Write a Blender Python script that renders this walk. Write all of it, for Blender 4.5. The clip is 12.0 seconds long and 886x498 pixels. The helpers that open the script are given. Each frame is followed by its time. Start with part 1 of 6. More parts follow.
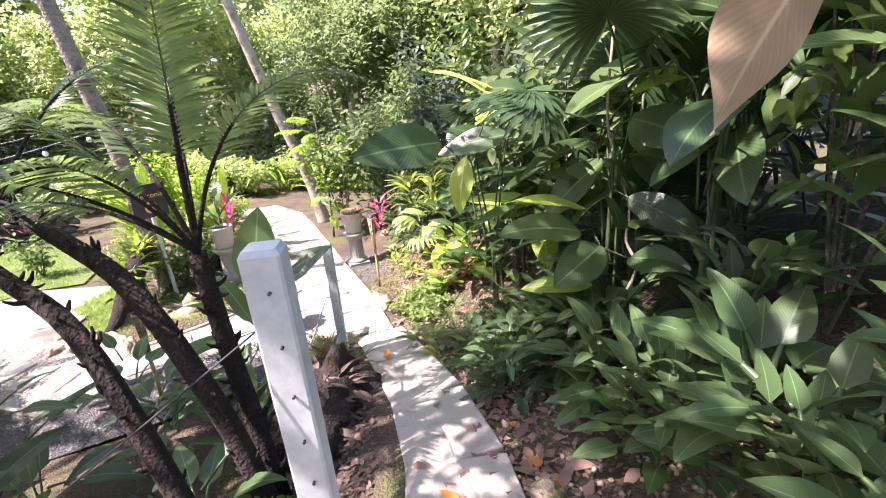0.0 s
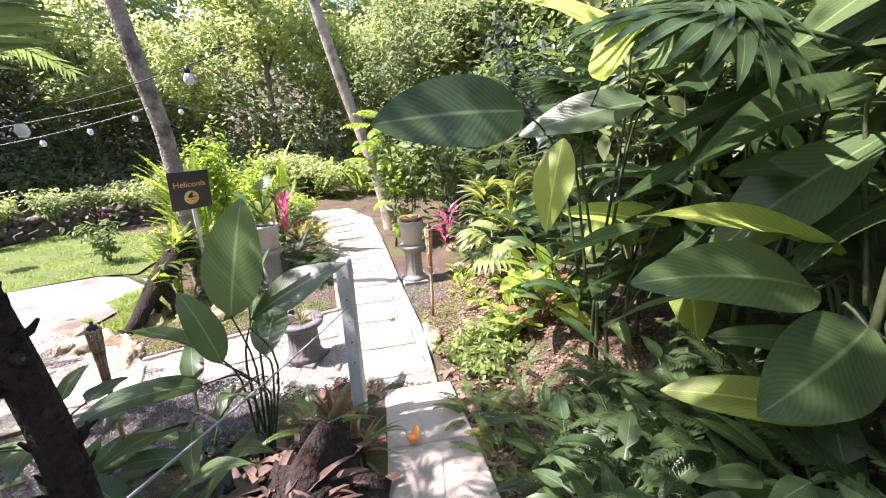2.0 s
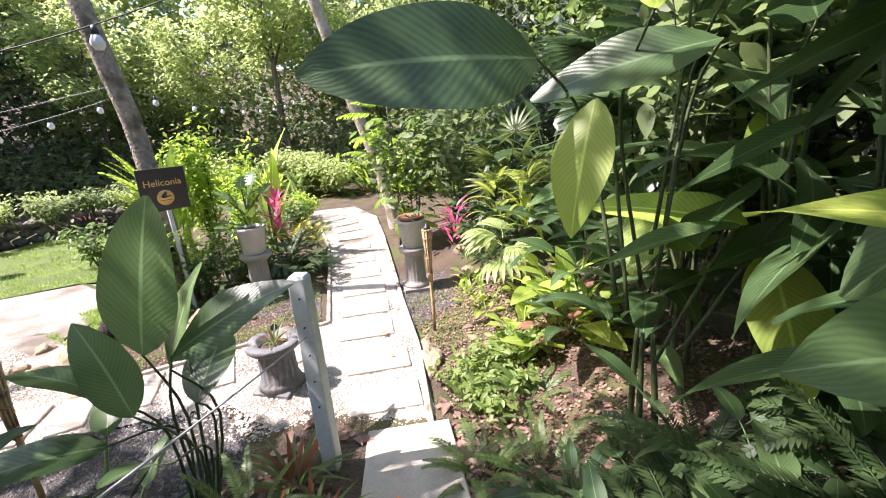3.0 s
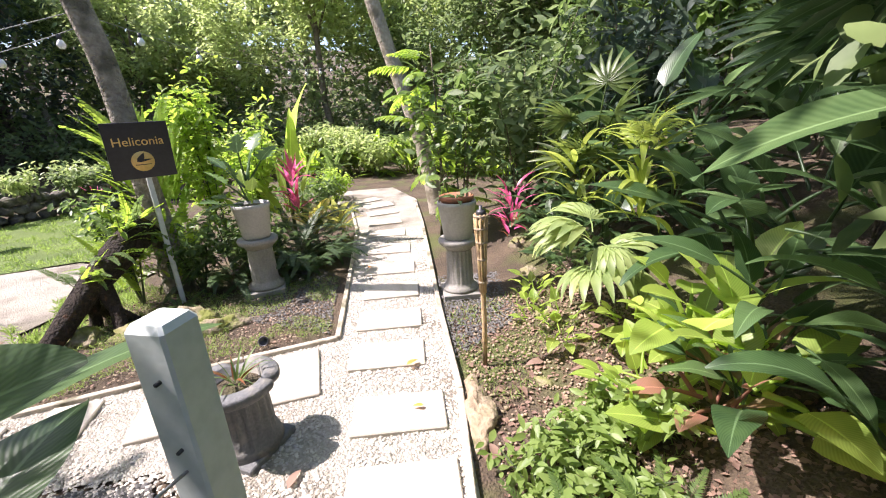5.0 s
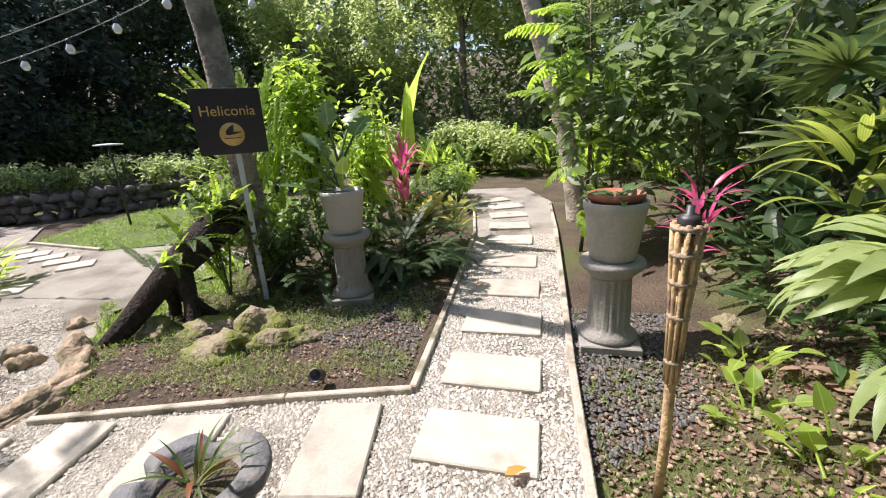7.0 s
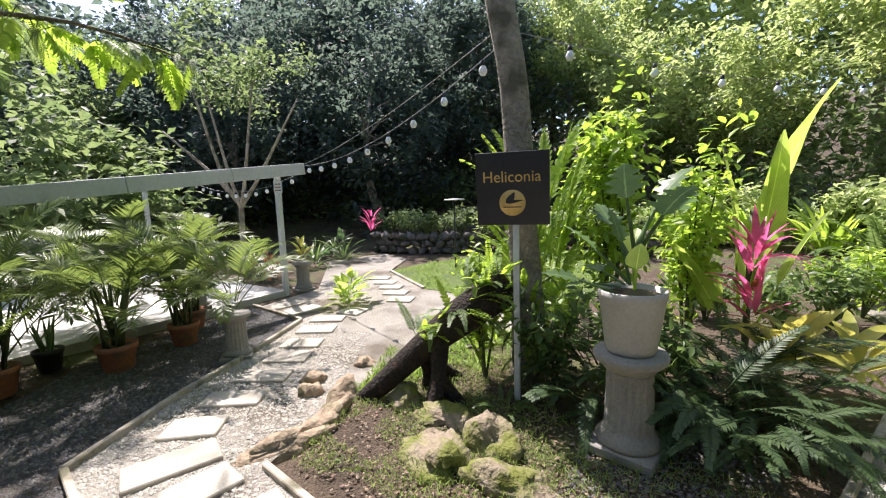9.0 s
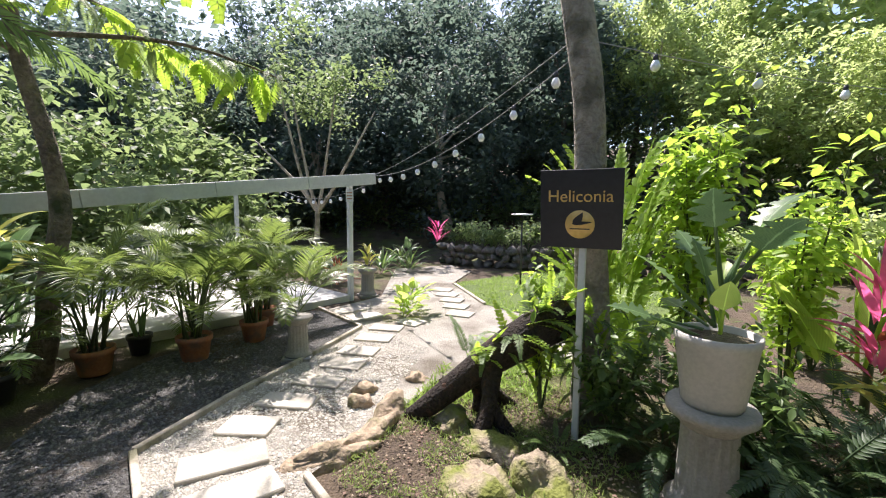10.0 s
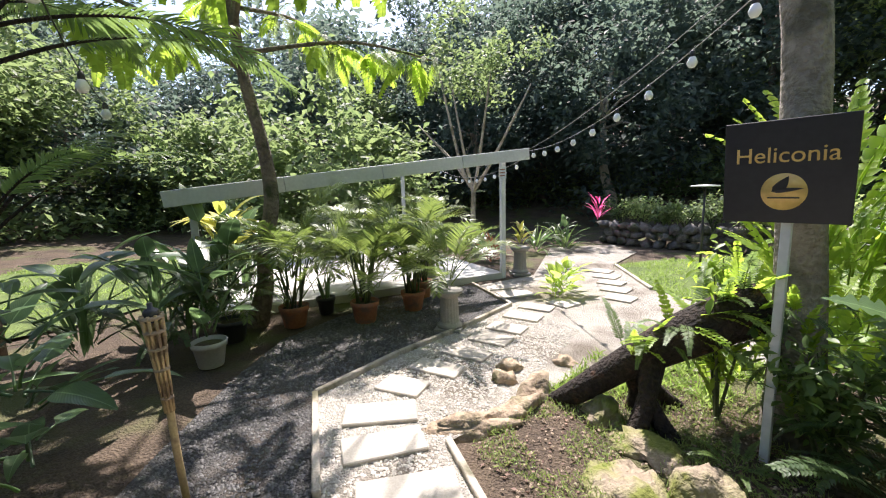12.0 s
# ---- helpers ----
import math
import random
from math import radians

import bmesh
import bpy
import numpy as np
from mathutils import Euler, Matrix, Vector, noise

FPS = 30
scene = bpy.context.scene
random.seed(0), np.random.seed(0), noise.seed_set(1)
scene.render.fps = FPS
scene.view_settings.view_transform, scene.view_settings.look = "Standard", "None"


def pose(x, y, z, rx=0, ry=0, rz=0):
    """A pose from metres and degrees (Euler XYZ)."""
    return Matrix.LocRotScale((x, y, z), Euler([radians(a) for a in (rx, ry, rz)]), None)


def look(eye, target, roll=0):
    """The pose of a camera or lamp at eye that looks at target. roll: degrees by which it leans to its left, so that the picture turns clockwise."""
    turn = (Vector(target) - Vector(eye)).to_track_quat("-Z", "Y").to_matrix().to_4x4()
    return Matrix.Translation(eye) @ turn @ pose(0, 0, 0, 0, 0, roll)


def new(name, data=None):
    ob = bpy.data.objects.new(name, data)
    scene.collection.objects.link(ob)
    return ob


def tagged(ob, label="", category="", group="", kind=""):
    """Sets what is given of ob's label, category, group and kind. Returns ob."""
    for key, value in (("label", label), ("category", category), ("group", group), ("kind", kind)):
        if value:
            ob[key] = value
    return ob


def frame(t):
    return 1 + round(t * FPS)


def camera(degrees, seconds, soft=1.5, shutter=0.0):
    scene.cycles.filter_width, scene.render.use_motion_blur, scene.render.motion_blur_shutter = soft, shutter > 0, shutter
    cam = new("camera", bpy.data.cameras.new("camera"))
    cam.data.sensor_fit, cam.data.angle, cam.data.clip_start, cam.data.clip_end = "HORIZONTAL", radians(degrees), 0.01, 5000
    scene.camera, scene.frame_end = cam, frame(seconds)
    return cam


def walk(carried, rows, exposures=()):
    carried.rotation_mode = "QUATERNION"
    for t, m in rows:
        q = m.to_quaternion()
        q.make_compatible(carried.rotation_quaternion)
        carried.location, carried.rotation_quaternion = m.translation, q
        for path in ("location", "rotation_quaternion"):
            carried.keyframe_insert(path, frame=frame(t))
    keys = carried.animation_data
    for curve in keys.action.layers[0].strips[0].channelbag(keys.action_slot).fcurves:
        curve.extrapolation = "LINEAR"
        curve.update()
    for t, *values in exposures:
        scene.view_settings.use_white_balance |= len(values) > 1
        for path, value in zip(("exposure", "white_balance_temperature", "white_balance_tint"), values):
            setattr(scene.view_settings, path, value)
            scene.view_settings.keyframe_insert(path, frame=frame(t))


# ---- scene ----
cam = camera(94.6, 12.0, soft=1.1)
PATH = [
    (0, (-0.125, 1.473, 2.686), (-0.149, 3.360, 2.024), -4.4),
    (0.5, (-0.186, 1.840, 2.655), (-0.404, 3.715, 1.996), -3.4),
    (1, (-0.072, 2.182, 2.552), (-0.375, 4.053, 1.915), -0.6),
    (1.5, (-0.032, 2.543, 2.434), (-0.319, 4.394, 1.734), -3.6),
    (2, (-0.082, 2.926, 2.298), (-0.495, 4.797, 1.725), -2.8),
    (2.5, (-0.103, 3.295, 2.203), (-0.495, 5.177, 1.652), -5.3),
    (3, (-0.079, 3.668, 2.147), (-0.573, 5.517, 1.565), -4.2),
    (3.2, (-0.078, 3.811, 2.131), (-0.550, 5.642, 1.476), -4.4),
    (4.8, (-0.526, 4.841, 1.807), (-1.195, 6.595, 1.118), -4.0),
    (5, (-0.561, 4.975, 1.789), (-1.247, 6.745, 1.161), -3.5),
    (5.5, (-0.642, 5.290, 1.705), (-1.417, 7.035, 1.110), -1.8),
    (6, (-0.770, 5.590, 1.581), (-1.648, 7.279, 0.969), -3.2),
    (6.5, (-0.906, 5.858, 1.491), (-1.962, 7.453, 0.908), -2.7),
    (6.7, (-0.967, 5.939, 1.480), (-2.085, 7.493, 0.900), -3.0),
    (8.3, (-1.553, 6.739, 1.539), (-3.358, 7.490, 1.119), -3.6),
    (8.5, (-1.634, 6.777, 1.562), (-3.504, 7.382, 1.190), -3.3),
    (9, (-1.788, 6.884, 1.577), (-3.758, 7.120, 1.325), -1.8),
    (9.5, (-1.861, 6.983, 1.598), (-3.851, 7.013, 1.402), 0.1),
    (10, (-1.911, 6.968, 1.613), (-3.900, 6.873, 1.418), 0.6),
    (10.5, (-1.954, 6.990, 1.603), (-3.916, 6.662, 1.390), 0.2),
    (11, (-1.987, 7.035, 1.595), (-3.878, 6.431, 1.354), -0.5),
    (11.5, (-2.012, 7.052, 1.585), (-3.834, 6.272, 1.318), -1.1),
    (12, (-2.029, 7.041, 1.578), (-3.825, 6.211, 1.286), -1.4),
]
EXPOSURES = [(t, s, 6350, tint) for t, s, tint in ((0, 2.0, 36), (1, 1.95, 36), (2.5, 1.7, 32), (3.2, 1.6, 28), (5, 1.38, 24), (5.5, 1.1, 20), (6.5, 0.82, 20), (8.5, 0.98, 22), (9.5, 1.12, 20), (12, 1.3, 20))]
walk(cam, [(t, look(eye, target, roll)) for t, eye, target, roll in PATH], EXPOSURES)

# ---- daylight ----
SUN = Vector((-0.93, -0.36, 1.5)).normalized()
world = bpy.data.worlds.new("sky")
scene.world = world
world.use_nodes = True
wn = world.node_tree.nodes
sky = wn.new("ShaderNodeTexSky")
sky.sky_type = "NISHITA"
sky.sun_disc = False
sky.sun_elevation = math.asin(SUN.z)
sky.sun_rotation = math.atan2(SUN.x, SUN.y)
sky.air_density, sky.dust_density = 1.0, 1.5
world.node_tree.links.new(sky.outputs[0], wn["Background"].inputs[0])
wn["Background"].inputs[1].default_value = 0.12
sun_data = bpy.data.lights.new("sun", "SUN")
sun_data.energy, sun_data.angle, sun_data.color = 5.0, radians(0.6), (1.0, 0.95, 0.86)
sun = new("sun", sun_data)
sun.matrix_world = look(SUN * 60, (0, 0, 0))


# ---- materials ----
def ramp_mix(nt, fac, a, b):
    n = nt.nodes.new("ShaderNodeMix")
    n.data_type = "RGBA"
    nt.links.new(fac, n.inputs["Factor"])
    for sock, v in ((n.inputs[6], a), (n.inputs[7], b)):
        if isinstance(v, tuple):
            sock.default_value = (*v, 1)
        else:
            nt.links.new(v, sock)
    return n.outputs[2]


def spots(nt, vec, scale, lo, hi, detail=4.0):
    """A noise, stretched so that lo..hi becomes 0..1."""
    n = nt.nodes.new("ShaderNodeTexNoise")
    n.inputs["Scale"].default_value, n.inputs["Detail"].default_value = scale, detail
    nt.links.new(vec, n.inputs["Vector"])
    r = nt.nodes.new("ShaderNodeMapRange")
    r.inputs[1].default_value, r.inputs[2].default_value = lo, hi
    nt.links.new(n.outputs["Fac"], r.inputs[0])
    return r.outputs[0]


def surface(name, a, b, fine=40.0, coarse=3.0, rough=0.8, bump=0.3, dirt=None, dirt_scale=2.0, metal=0.0, world_space=True, rand=0.0, dirt_at=(0.5, 0.65), spec=0.5):
    """Two colours mixed at a fine and a coarse scale, a third as stains, and relief."""
    m = bpy.data.materials.new(name)
    m.use_nodes = True
    nt = m.node_tree
    p = nt.nodes["Principled BSDF"]
    if world_space:
        vec = nt.nodes.new("ShaderNodeNewGeometry").outputs["Position"]
    else:
        vec = nt.nodes.new("ShaderNodeTexCoord").outputs["Object"]
    f1, f2 = spots(nt, vec, fine, 0.35, 0.65), spots(nt, vec, coarse, 0.35, 0.65)
    mid = tuple((x + y) / 2 for x, y in zip(a, b))
    col = ramp_mix(nt, f1, ramp_mix(nt, f2, a, mid), ramp_mix(nt, f2, mid, b))
    if dirt:
        col = ramp_mix(nt, spots(nt, vec, dirt_scale, *dirt_at), col, dirt)
    if rand:
        oi = nt.nodes.new("ShaderNodeObjectInfo")
        hsv = nt.nodes.new("ShaderNodeHueSaturation")
        r = nt.nodes.new("ShaderNodeMapRange")
        r.inputs[3].default_value, r.inputs[4].default_value = 1 - rand, 1 + rand
        nt.links.new(oi.outputs["Random"], r.inputs[0])
        nt.links.new(r.outputs[0], hsv.inputs["Value"])
        nt.links.new(col, hsv.inputs["Color"])
        col = hsv.outputs[0]
    nt.links.new(col, p.inputs["Base Color"])
    p.inputs["Roughness"].default_value, p.inputs["Metallic"].default_value = rough, metal
    p.inputs["Specular IOR Level"].default_value = spec
    if bump:
        bn = nt.nodes.new("ShaderNodeBump")
        bn.inputs["Strength"].default_value, bn.inputs["Distance"].default_value = bump, 0.02
        nt.links.new(f1, bn.inputs["Height"])
        nt.links.new(bn.outputs[0], p.inputs["Normal"])
    return m


def foliage(name, a, b, thin=0.45, rough=0.4, vein=0.0, edge=None, island=True, rib=0.0):
    """A leaf: two greens that vary from leaf to leaf and along it, with light that passes through."""
    a, b = tuple(c * k for c, k in zip(a, (1.1, 1.0, 1.55))), tuple(c * k for c, k in zip(b, (1.1, 1.0, 1.55)))
    m = bpy.data.materials.new(name)
    m.use_nodes = True
    nt = m.node_tree
    p = nt.nodes["Principled BSDF"]
    out = nt.nodes["Material Output"]
    geo = nt.nodes.new("ShaderNodeNewGeometry")
    oi = nt.nodes.new("ShaderNodeObjectInfo")
    tex = nt.nodes.new("ShaderNodeTexCoord").outputs["Object"]
    uv = nt.nodes.new("ShaderNodeUVMap").outputs[0]
    add = nt.nodes.new("ShaderNodeMath")
    add.operation = "ADD"
    nt.links.new(oi.outputs["Random"], add.inputs[0])
    if island:
        nt.links.new(geo.outputs["Random Per Island"], add.inputs[1])
    else:
        add.inputs[1].default_value = 0.0
    fr = nt.nodes.new("ShaderNodeMath")
    fr.operation = "FRACT"
    nt.links.new(add.outputs[0], fr.inputs[0])
    col = ramp_mix(nt, fr.outputs[0], a, b)
    blot = spots(nt, geo.outputs["Position"], 9.0, 0.3, 0.75)
    col = ramp_mix(nt, blot, col, b)
    if vein:
        sep = nt.nodes.new("ShaderNodeSeparateXYZ")
        nt.links.new(uv, sep.inputs[0])
        wv = nt.nodes.new("ShaderNodeTexWave")
        wv.inputs["Scale"].default_value, wv.inputs["Distortion"].default_value = 7.0, 0.6
        wv.bands_direction = "Y"
        sk = nt.nodes.new("ShaderNodeCombineXYZ")
        bend = nt.nodes.new("ShaderNodeMath")
        bend.operation = "MULTIPLY_ADD"
        bend.inputs[1].default_value = -0.5
        off = nt.nodes.new("ShaderNodeMath")
        off.operation = "ABSOLUTE"
        sub = nt.nodes.new("ShaderNodeMath")
        sub.operation = "SUBTRACT"
        sub.inputs[1].default_value = 0.5
        nt.links.new(sep.outputs[0], sub.inputs[0])
        nt.links.new(sub.outputs[0], off.inputs[0])
        nt.links.new(off.outputs[0], bend.inputs[0])
        nt.links.new(sep.outputs[1], bend.inputs[2])
        nt.links.new(bend.outputs[0], sk.inputs[1])
        nt.links.new(sk.outputs[0], wv.inputs[0])
        mul = nt.nodes.new("ShaderNodeMath")
        mul.operation = "MULTIPLY"
        mul.inputs[1].default_value = vein
        nt.links.new(wv.outputs["Fac"], mul.inputs[0])
        col = ramp_mix(nt, mul.outputs[0], col, tuple(min(1, c * 1.7 + 0.02) for c in b))
        if rib:
            line = nt.nodes.new("ShaderNodeMapRange")
            line.inputs[1].default_value, line.inputs[2].default_value = 0.012, 0.035
            line.inputs[3].default_value, line.inputs[4].default_value = rib, 0.0
            nt.links.new(off.outputs[0], line.inputs[0])
            col = ramp_mix(nt, line.outputs[0], col, tuple(min(1, c * 2.4 + 0.06) for c in b))
        bn = nt.nodes.new("ShaderNodeBump")
        bn.inputs["Strength"].default_value, bn.inputs["Distance"].default_value = 0.12, 0.006
        nt.links.new(wv.outputs["Fac"], bn.inputs["Height"])
        nt.links.new(bn.outputs[0], p.inputs["Normal"])
    if edge:
        sep2 = nt.nodes.new("ShaderNodeSeparateXYZ")
        nt.links.new(uv, sep2.inputs[0])
        w2 = nt.nodes.new("ShaderNodeTexWave")
        w2.inputs["Scale"].default_value, w2.inputs["Distortion"].default_value = 1.6, 3.0
        w2.bands_direction = "X"
        nt.links.new(uv, w2.inputs[0])
        col = ramp_mix(nt, w2.outputs["Fac"], col, edge)
    nt.links.new(col, p.inputs["Base Color"])
    p.inputs["Roughness"].default_value = rough
    tr = nt.nodes.new("ShaderNodeBsdfTranslucent")
    hs = nt.nodes.new("ShaderNodeHueSaturation")
    hs.inputs["Hue"].default_value, hs.inputs["Saturation"].default_value, hs.inputs["Value"].default_value = 0.488, 1.0, 2.2
    nt.links.new(col, hs.inputs["Color"])
    nt.links.new(hs.outputs[0], tr.inputs[0])
    mx = nt.nodes.new("ShaderNodeMixShader")
    mx.inputs[0].default_value = thin
    nt.links.new(p.outputs[0], mx.inputs[1])
    nt.links.new(tr.outputs[0], mx.inputs[2])
    nt.links.new(mx.outputs[0], out.inputs[0])
    return m


M_SOIL = surface("soil", (0.04, 0.028, 0.02), (0.15, 0.108, 0.07), 55, 2.5, 0.95, 0.8, dirt=(0.1, 0.11, 0.035), dirt_scale=1.3)
M_GRAVEL = surface("pale_gravel", (0.33, 0.3, 0.255), (0.54, 0.5, 0.43), 70, 2.0, 0.9, 0.9, dirt=(0.2, 0.17, 0.13), dirt_scale=1.1)
M_PEBBLE = surface("pale_pebble", (0.36, 0.33, 0.28), (0.66, 0.62, 0.54), 33, 30, 0.85, 0.2)
# Dark stone, lowered further so the colour carries part of the tree shade.
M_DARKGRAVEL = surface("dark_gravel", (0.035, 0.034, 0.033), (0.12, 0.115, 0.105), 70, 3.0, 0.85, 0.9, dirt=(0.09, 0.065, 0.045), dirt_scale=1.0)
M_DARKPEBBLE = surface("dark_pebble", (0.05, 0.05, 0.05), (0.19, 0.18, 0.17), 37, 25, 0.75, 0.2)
M_LAWN = surface("lawn_soil", (0.07, 0.11, 0.03), (0.16, 0.22, 0.05), 60, 1.5, 0.95, 0.8)
M_PAVER = surface("paver_concrete", (0.38, 0.345, 0.285), (0.52, 0.475, 0.4), 90, 4, 0.85, 0.15, dirt=(0.3, 0.27, 0.22), dirt_scale=5, rand=0.1, dirt_at=(0.52, 0.75))
M_SLAB = surface("slab_concrete", (0.46, 0.45, 0.42), (0.62, 0.6, 0.56), 60, 1.5, 0.6, 0.05, dirt=(0.35, 0.34, 0.32), dirt_scale=1.2)
M_EDGE = surface("edging_concrete", (0.34, 0.3, 0.24), (0.52, 0.46, 0.38), 80, 5, 0.9, 0.25, dirt=(0.14, 0.13, 0.08), dirt_scale=4)
M_COLUMN = surface("cast_stone", (0.22, 0.21, 0.19), (0.33, 0.31, 0.28), 60, 6, 0.9, 0.2, dirt=(0.16, 0.16, 0.13), dirt_scale=6, dirt_at=(0.55, 0.8))
# A darker grey than the cast stone of the pedestals.
M_URN = surface("dark_urn_stone", (0.09, 0.095, 0.1), (0.16, 0.16, 0.16), 60, 6, 0.7, 0.2, dirt=(0.24, 0.22, 0.19), dirt_scale=7, dirt_at=(0.56, 0.72))
M_POT = surface("grey_pot", (0.36, 0.35, 0.32), (0.47, 0.45, 0.41), 50, 4, 0.75, 0.08, dirt=(0.25, 0.24, 0.2), dirt_scale=5, dirt_at=(0.58, 0.85))
M_TERRA = surface("terracotta", (0.3, 0.11, 0.06), (0.42, 0.18, 0.1), 40, 6, 0.85, 0.1, dirt=(0.2, 0.12, 0.09), dirt_scale=7)
M_BLACKPOT = surface("black_plastic", (0.015, 0.015, 0.017), (0.03, 0.03, 0.03), 40, 5, 0.45, 0.03)
M_ROCK = surface("mossy_rock", (0.19, 0.15, 0.105), (0.36, 0.3, 0.21), 25, 4, 0.9, 0.6, dirt=(0.14, 0.155, 0.028), dirt_scale=4, dirt_at=(0.42, 0.57))
M_TANROCK = surface("tan_rock", (0.24, 0.175, 0.115), (0.42, 0.33, 0.23), 22, 5, 0.9, 0.5, dirt=(0.12, 0.11, 0.05), dirt_scale=5, dirt_at=(0.52, 0.68))
M_WALLROCK = surface("dark_rock", (0.09, 0.08, 0.075), (0.22, 0.2, 0.18), 25, 5, 0.9, 0.6, dirt=(0.05, 0.06, 0.03), dirt_scale=4)
M_BARK = surface("bark", (0.12, 0.09, 0.07), (0.27, 0.22, 0.17), 30, 3, 0.95, 0.8, dirt=(0.06, 0.07, 0.035), dirt_scale=4)
M_GREYBARK = surface("grey_bark", (0.2, 0.17, 0.14), (0.38, 0.34, 0.28), 28, 3, 0.95, 0.7, dirt=(0.12, 0.11, 0.08), dirt_scale=4)
M_PALEBARK = surface("pale_bark", (0.32, 0.27, 0.21), (0.5, 0.45, 0.38), 25, 2, 0.9, 0.5, dirt=(0.2, 0.17, 0.12), dirt_scale=4)
M_DARKBARK = surface("fern_trunk", (0.012, 0.009, 0.007), (0.045, 0.03, 0.022), 40, 6, 0.95, 1.0, dirt=(0.12, 0.055, 0.03), dirt_scale=9, dirt_at=(0.6, 0.75))
M_WHITE = surface("white_paint", (0.52, 0.57, 0.55), (0.66, 0.7, 0.68), 30, 3, 0.55, 0.05, dirt=(0.42, 0.43, 0.38), dirt_scale=5, dirt_at=(0.6, 0.85))
M_GREYPAINT = surface("grey_paint", (0.5, 0.52, 0.53), (0.62, 0.64, 0.65), 30, 2, 0.5, 0.03, dirt=(0.36, 0.37, 0.36), dirt_scale=3, dirt_at=(0.6, 0.85))
M_BLACK = surface("black_board", (0.012, 0.012, 0.018), (0.022, 0.022, 0.03), 30, 2, 0.4, 0.02)
M_GOLD = surface("gold_foil", (0.62, 0.4, 0.12), (0.78, 0.55, 0.22), 30, 6, 0.38, 0.02, metal=0.35)
M_WOOD = surface("weathered_wood", (0.26, 0.19, 0.13), (0.42, 0.33, 0.24), 45, 5, 0.85, 0.3)
M_BAMBOO = surface("bamboo", (0.42, 0.28, 0.14), (0.6, 0.44, 0.24), 60, 8, 0.7, 0.25, dirt=(0.2, 0.13, 0.08), dirt_scale=9)
M_METAL = surface("dull_metal", (0.04, 0.04, 0.045), (0.08, 0.08, 0.085), 40, 8, 0.5, 0.05, metal=0.5)
M_WIRE = surface("cable", (0.3, 0.3, 0.3), (0.4, 0.4, 0.4), 30, 4, 0.6, 0)
M_DARKWIRE = surface("dark_cable", (0.02, 0.02, 0.02), (0.04, 0.04, 0.04), 30, 4, 0.6, 0)
M_BULB = surface("frosted_bulb", (0.85, 0.87, 0.9), (0.92, 0.93, 0.95), 20, 4, 0.2, 0)
M_DEAD = foliage("withered_leaf", (0.035, 0.026, 0.012), (0.17, 0.125, 0.06), 0.2, 0.75)
M_DRY = foliage("dry_leaf", (0.11, 0.07, 0.034), (0.26, 0.185, 0.09), 0.22, 0.75)
M_TANLEAF = foliage("dried_tan_leaf", (0.19, 0.14, 0.05), (0.33, 0.26, 0.1), 0.3, 0.75, vein=0.12, rib=0.3)
M_YELLOWLEAF = foliage("yellow_leaf", (0.6, 0.36, 0.05), (0.5, 0.2, 0.03), 0.3, 0.6)
M_DARKLEAF = foliage("dark_broad_leaf", (0.02, 0.052, 0.013), (0.042, 0.09, 0.02), 0.3, 0.36, vein=0.22, rib=0.55)
M_MIDLEAF = foliage("mid_broad_leaf", (0.036, 0.088, 0.022), (0.08, 0.15, 0.036), 0.38, 0.36, vein=0.2, rib=0.5)
M_BRIGHTLEAF = foliage("bright_leaf", (0.13, 0.25, 0.025), (0.26, 0.38, 0.05), 0.55, 0.4, vein=0.16, rib=0.35)
M_FERN = foliage("fern_green", (0.045, 0.095, 0.018), (0.11, 0.19, 0.035), 0.45, 0.45)
# Fern green with the shade of the backlit side put into its colour.
M_SHADEFERN = foliage("shaded_fern", (0.022, 0.055, 0.013), (0.055, 0.105, 0.022), 0.3, 0.5)
M_BRIGHTFERN = foliage("bright_fern", (0.09, 0.2, 0.016), (0.22, 0.35, 0.03), 0.55, 0.45)
M_PALM = foliage("palm_green", (0.03, 0.07, 0.012), (0.11, 0.17, 0.025), 0.45, 0.38)
M_PALELEAF = foliage("pale_palm", (0.11, 0.19, 0.04), (0.25, 0.34, 0.085), 0.4, 0.4, vein=0.2)
M_PINK = foliage("pink_leaf", (0.26, 0.03, 0.055), (0.6, 0.13, 0.17), 0.45, 0.35)
M_CROTON = foliage("croton_leaf", (0.12, 0.2, 0.025), (0.36, 0.38, 0.05), 0.4, 0.35)
M_VARIEG = foliage("striped_leaf", (0.11, 0.21, 0.018), (0.23, 0.33, 0.035), 0.45, 0.4, edge=(0.3, 0.35, 0.07))
M_RUST = foliage("rust_leaf", (0.1, 0.04, 0.012), (0.2, 0.09, 0.02), 0.35, 0.5)
M_BRONZE = foliage("red_tinged_leaf", (0.1, 0.14, 0.04), (0.26, 0.13, 0.06), 0.4, 0.4, vein=0.15, rib=0.4)
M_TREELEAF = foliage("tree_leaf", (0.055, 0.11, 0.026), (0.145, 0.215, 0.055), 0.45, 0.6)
# Tree leaf again, once with sunlight and once with shade put into the colour.
M_TREESUNLIT = foliage("tree_leaf_sunlit", (0.14, 0.23, 0.045), (0.28, 0.37, 0.1), 0.5, 0.4)
M_TREESHADED = foliage("tree_leaf_shaded", (0.036, 0.068, 0.036), (0.085, 0.125, 0.06), 0.48, 0.65)
M_GRASS = foliage("grass_blade", (0.1, 0.2, 0.02), (0.2, 0.32, 0.05), 0.4, 0.5)
M_WEED = foliage("weed_leaf", (0.09, 0.17, 0.02), (0.18, 0.27, 0.05), 0.4, 0.5)
M_STEM = surface("green_stem", (0.04, 0.06, 0.025), (0.09, 0.12, 0.045), 40, 6, 0.6, 0.1)


